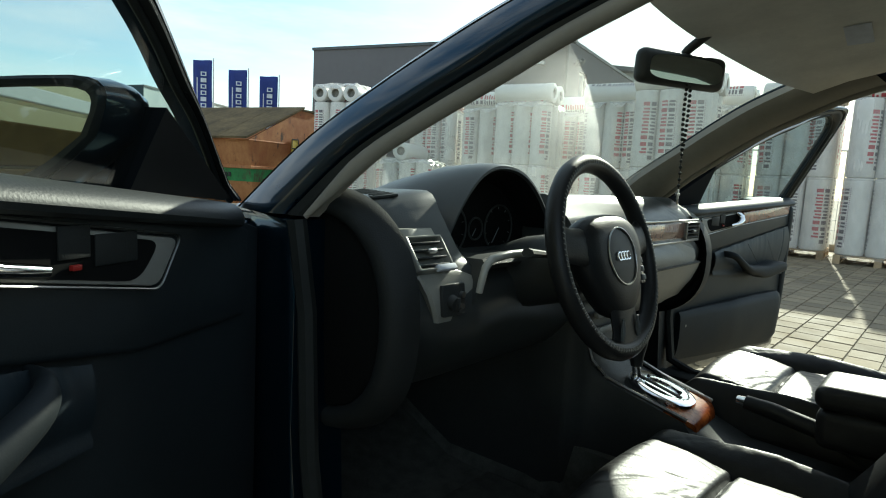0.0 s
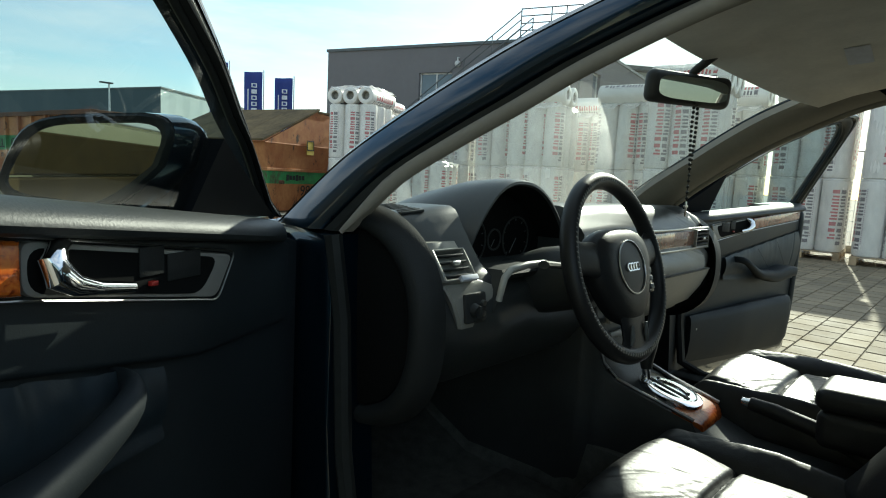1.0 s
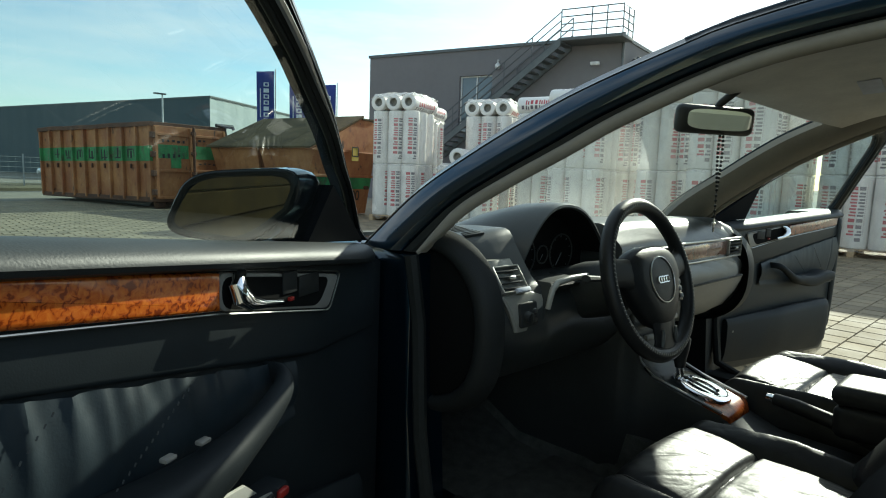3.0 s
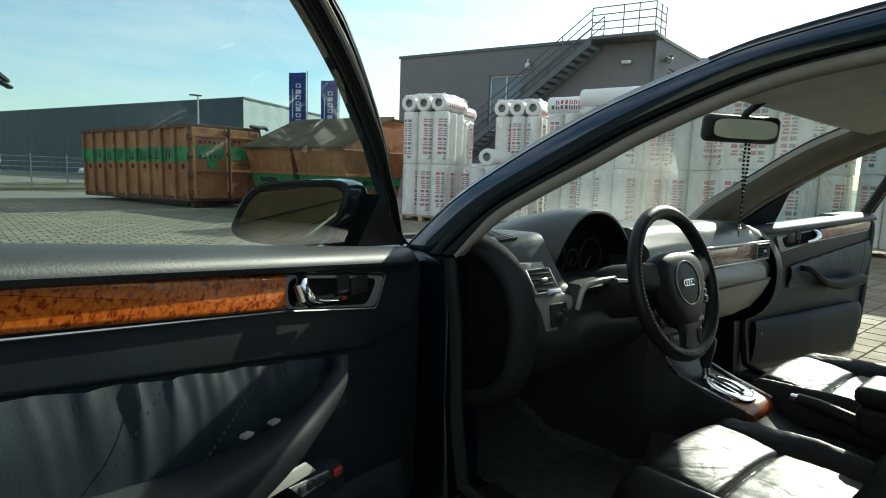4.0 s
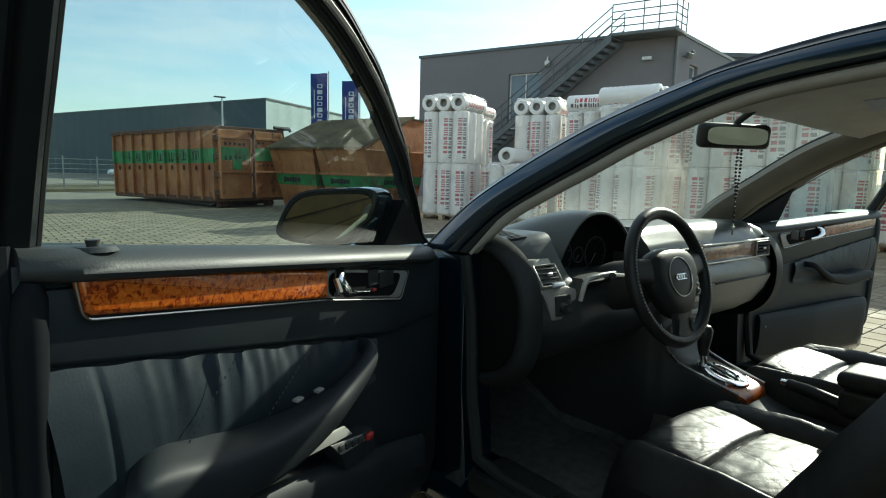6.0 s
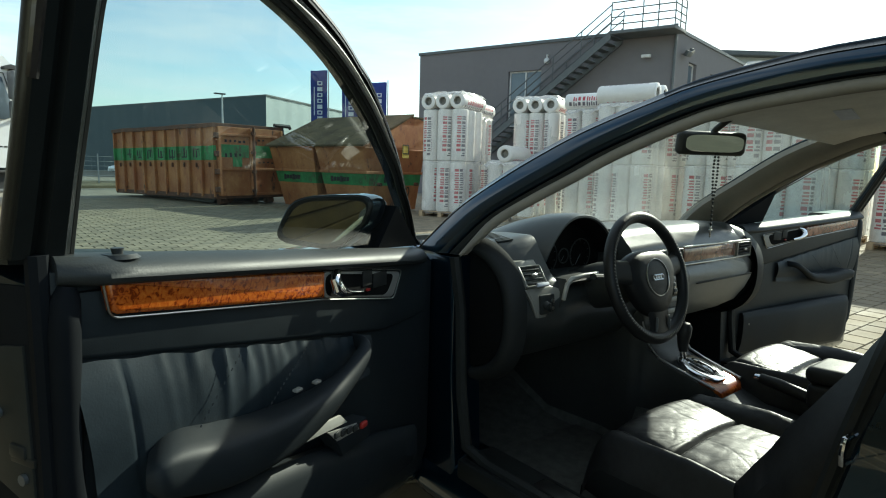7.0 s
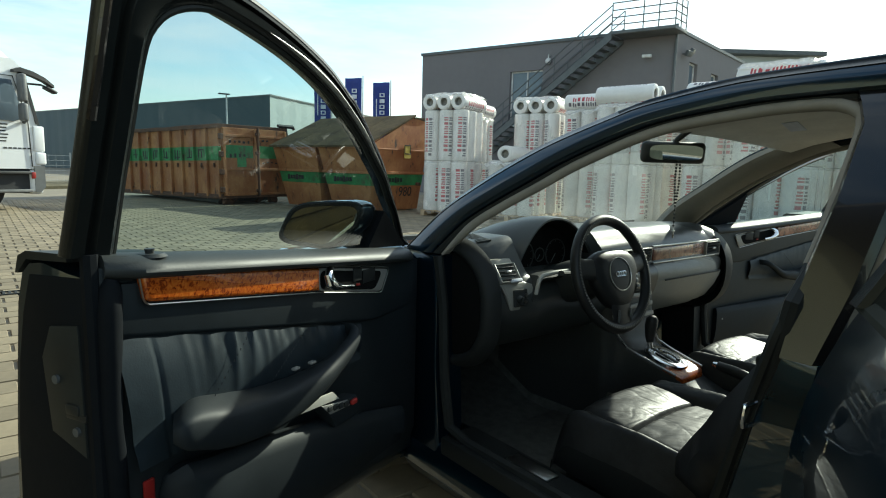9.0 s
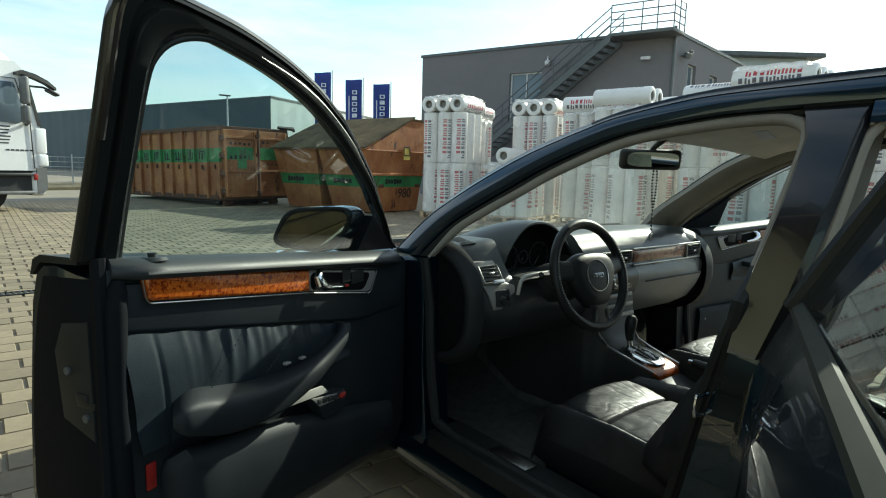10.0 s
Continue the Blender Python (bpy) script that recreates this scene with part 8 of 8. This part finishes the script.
def parked_car(x, y, rot, paint, label):
    m = pose(x, y, 0, 0, 0, rot)
    ob = thing("parked_car", m, label, "car", "cars parked across the yard")

    def p(name, bm, mt, parent=None):
        q = part(name, bm, mt)
        q.parent = parent or ob
        return q
    bm = bmesh.new()
    rings = []
    for a, z0, z1, w in ((-2.2, 0.45, 0.85, 0.70), (-2.15, 0.32, 0.93, 0.80), (-1.2, 0.25, 0.97, 0.87), (0.4, 0.25, 0.95, 0.88), (1.4, 0.28, 0.88, 0.86), (2.05, 0.33, 0.72, 0.78), (2.15, 0.4, 0.62, 0.68)):
        rings.append([(a, -w, z0), (a, -w - 0.01, (z0 + z1) / 2), (a, -w + 0.06, z1), (a, w - 0.06, z1), (a, w + 0.01, (z0 + z1) / 2), (a, w, z0)])
    loft(bm, rings)
    p("body", bm, paint)
    bm = bmesh.new()
    rings = []
    for a, z, w in ((-1.85, 0.95, 0.72), (-1.25, 1.28, 0.60), (-0.5, 1.40, 0.60), (0.2, 1.33, 0.58), (0.95, 0.93, 0.74)):
        rings.append([(a, -0.80, 0.93), (a, -w, z), (a, w, z), (a, 0.80, 0.93)])
    loft(bm, rings)
    p("cabin", bm, paint)
    for s in (-1, 1):
        for q in ([(-1.62, 0.99), (-1.20, 1.22), (-0.45, 1.31), (-0.45, 0.98)], [(-0.38, 0.98), (-0.38, 1.31), (0.15, 1.26), (0.70, 0.97)]):
            bm = bmesh.new()
            prism(bm, q, lambda a, w, b, s=s: (a, s * (0.80 - (b - 0.93) * 0.46 + w), b), 0.0, 0.012)
            p("side_window", bm, WINDOW_DARK)
        for a in (-1.35, 1.3):
            bm = bmesh.new()
            tube(bm, [(a, s * 0.66, 0.31), (a, s * 0.89, 0.31)], 0.31, 24)
            w = p("wheel", bm, TYRE)
            bm = bmesh.new()
            tube(bm, [(a, s * 0.7, 0.31), (a, s * 0.9, 0.31)], 0.19, 18)
            p("rim", bm, SATIN, w)
        bm = bmesh.new()
        box(bm, (0.22, 0.34, 0.13), (1.99, s * 0.52, 0.66), 0.03, Matrix.Rotation(0, 4, "Z"))
        p("headlight", bm, CHROME)
    bm = bmesh.new()
    prism(bm, [(0.30, 1.29), (0.34, 1.31), (0.93, 0.98), (0.88, 0.96)], lambda a, w, b: (a, w, b), -0.60, 0.60)
    p("windscreen", bm, WINDOW_DARK)
    bm = bmesh.new()
    box(bm, (0.10, 1.0, 0.16), (2.10, 0, 0.46), 0.02)
    p("grille", bm, DARK_TRIM)


parked_car(-1.05, 43.6, -22, SILVER_PAINT, "silver car parked beyond the wire fence behind the lorry")
parked_car(8.1, 47.2, 190, WHITE_PAINT, "white car parked beyond the wire fence")


def dock_building():
    """Loading dock behind the camera: board front, white edge, cream wall and a flat roof."""
    ob = thing("loading_dock_building", (-9, -3, 0), "cream building with a dark brown boarded loading dock", "building")
    o, ax = Vector((-3.1, 0.62, 0)), Vector((-0.91, -0.415, 0)).normalized()
    out = Vector((ax.y, -ax.x, 0)) * -1
    if out.dot(Vector((0.41, -0.91, 0))) < 0:
        out = -out
    m = Matrix.Translation(o) @ Matrix((ax, out, Vector((0, 0, 1)))).transposed().to_4x4()
    L = 26.0
    bm = bmesh.new()
    box(bm, (L, 7.0, 4.4), (L / 2, -3.75, 2.2), 0, m)
    part("wall", bm, CANOPY_YELLOW, ob, smooth=False)
    for k in range(6):
        bm = bmesh.new()
        box(bm, (L, 0.08, 0.185), (L / 2, -0.05 - 0.02 * (k % 2), 0.10 + k * 0.195), 0.008, m)
        part("dock_board", bm, DOCK_BOARDS, ob, smooth=False)
    bm = bmesh.new()
    box(bm, (L, 0.14, 0.07), (L / 2, -0.06, 1.29), 0.008, m)
    part("dock_edge", bm, WHITE_PAINT, ob, smooth=False)
    # unseen boarded end, added so the door's edge reflects something dark
    for k in range(22):
        bm = bmesh.new()
        box(bm, (0.04, 0.32, 4.3), (-0.025 - 0.008 * (k % 2), -0.40 - k * 0.325, 2.15), 0.006, m)
        part("unseen_end_board", bm, END_BOARDS, ob, smooth=False)
    # unseen canopy, added to hold skylight off the near door and ground
    bm = bmesh.new()
    box(bm, (L + 0.4, 1.9, 0.10), (L / 2, 0.75, 4.15), 0.02, m)
    part("unseen_canopy", bm, CANOPY_BROWN, ob, smooth=False)
    bm = bmesh.new()
    box(bm, (L + 0.6, 7.6, 0.25), (L / 2, -3.75, 4.5), 0.02, m)
    part("roof", bm, STEEL, ob, smooth=False)


dock_building()


def right_fence():
    """Site fence panels behind the pallets."""
    for k in range(5):
        ob = thing("fence_panel", pose(12.6 + 0.05 * k, 5.2 - k * 2.6, 0, 0, 0, 91), "galvanised mesh site fence panel on a concrete foot", "fence", "site fence panels")
        bm = bmesh.new()
        tube(bm, [(-1.25, 0, 0.1), (-1.25, 0, 2.0), (1.25, 0, 2.0), (1.25, 0, 0.1)], 0.02, 6)
        q = part("panel_frame", bm, SATIN)
        q.parent = ob
        bm = bmesh.new()
        for i in range(24):
            tube(bm, [(-1.2 + i * 0.104, 0, 0.15), (-1.2 + i * 0.104, 0, 1.98)], 0.004, 4, False)
        for i in range(9):
            tube(bm, [(-1.22, 0, 0.2 + i * 0.21), (1.22, 0, 0.2 + i * 0.21)], 0.004, 4, False)
        q = part("wire_mesh", bm, SATIN)
        q.parent = ob
        bm = bmesh.new()
        box(bm, (0.7, 0.24, 0.14), (-1.25, 0, 0.07), 0.02)
        q = part("foot", bm, FAR_PAVING)
        q.parent = ob


right_fence()


def drain_cover(x, y):
    ob = thing("drain_cover", (x, y, 0), "dark cast iron drain grate let into the paving", "drain cover")
    bm = bmesh.new()
    for dy in (-0.07, 0.07):
        box(bm, (0.62, 0.02, 0.02), (x, y + dy, 0.0), 0.003)
    for dx in (-0.30, 0.30):
        box(bm, (0.02, 0.12, 0.02), (x + dx, y, 0.0), 0.003)
    part("grate_frame", bm, RUBBER, ob)
    for k in range(13):
        bm = bmesh.new()
        box(bm, (0.022, 0.12, 0.016), (x - 0.264 + k * 0.044, y, 0.0), 0.003)
        part("grate_bar", bm, RUBBER, ob)


drain_cover(-1.92, 5.40)


# ---------------------------------------------------------------- paving blocks
def pavers():
    L, W = 0.245, 0.20
    e = 0.004
    X, Y = L - 0.017, W - 0.005
    block = bpy.data.meshes.new("paving_block")
    base = [(0, 0, -0.011), (X, 0, -0.011), (X, Y, -0.011), (0, Y, -0.011), (e, e, 0), (X - e, e, 0), (X - e, Y - e, 0), (e, Y - e, 0)]
    quads = [(4, 5, 6, 7), (0, 1, 5, 4), (1, 2, 6, 5), (2, 3, 7, 6), (3, 0, 4, 7)]
    block.from_pydata(base, [], quads)
    block.materials.append(PAVER)
    rnd = random.Random(5)
    verts, faces = [], []
    near = 0
    j0, j1 = int(-5 / W), int(20 / W)
    for j in range(j0, j1):
        y = j * W
        x0, x1 = (-7.0, 13.5) if y > -3 else (-4.0, 9.0)
        for i in range(int(x0 / L), int(x1 / L)):
            x = i * L + (L / 2 if j % 2 else 0)
            dz = rnd.uniform(-0.0025, 0.0015)
            if -2.75 < x < -1.38 and 1.4 < y < 12.0 and near < 300:
                ob = new("paving_block", block)
                ob.location = (x, y, dz)
                ob.parent = ground
                near += 1
                continue
            if -0.7 < x < 0.6 and -2.6 < y < 1.8:
                continue
            n = len(verts)
            verts += [(x + a, y + b, c + dz) for a, b, c in base]
            faces += [tuple(n + k for k in q) for q in quads]
    me = bpy.data.meshes.new("paving_blocks")
    me.from_pydata(verts, [], faces)
    me.materials.append(PAVER)
    ob = new("paving_blocks", me)
    ob.parent = ground
    tagged(ob, "field of grey-tan concrete paving blocks", kind="stuff")


pavers()
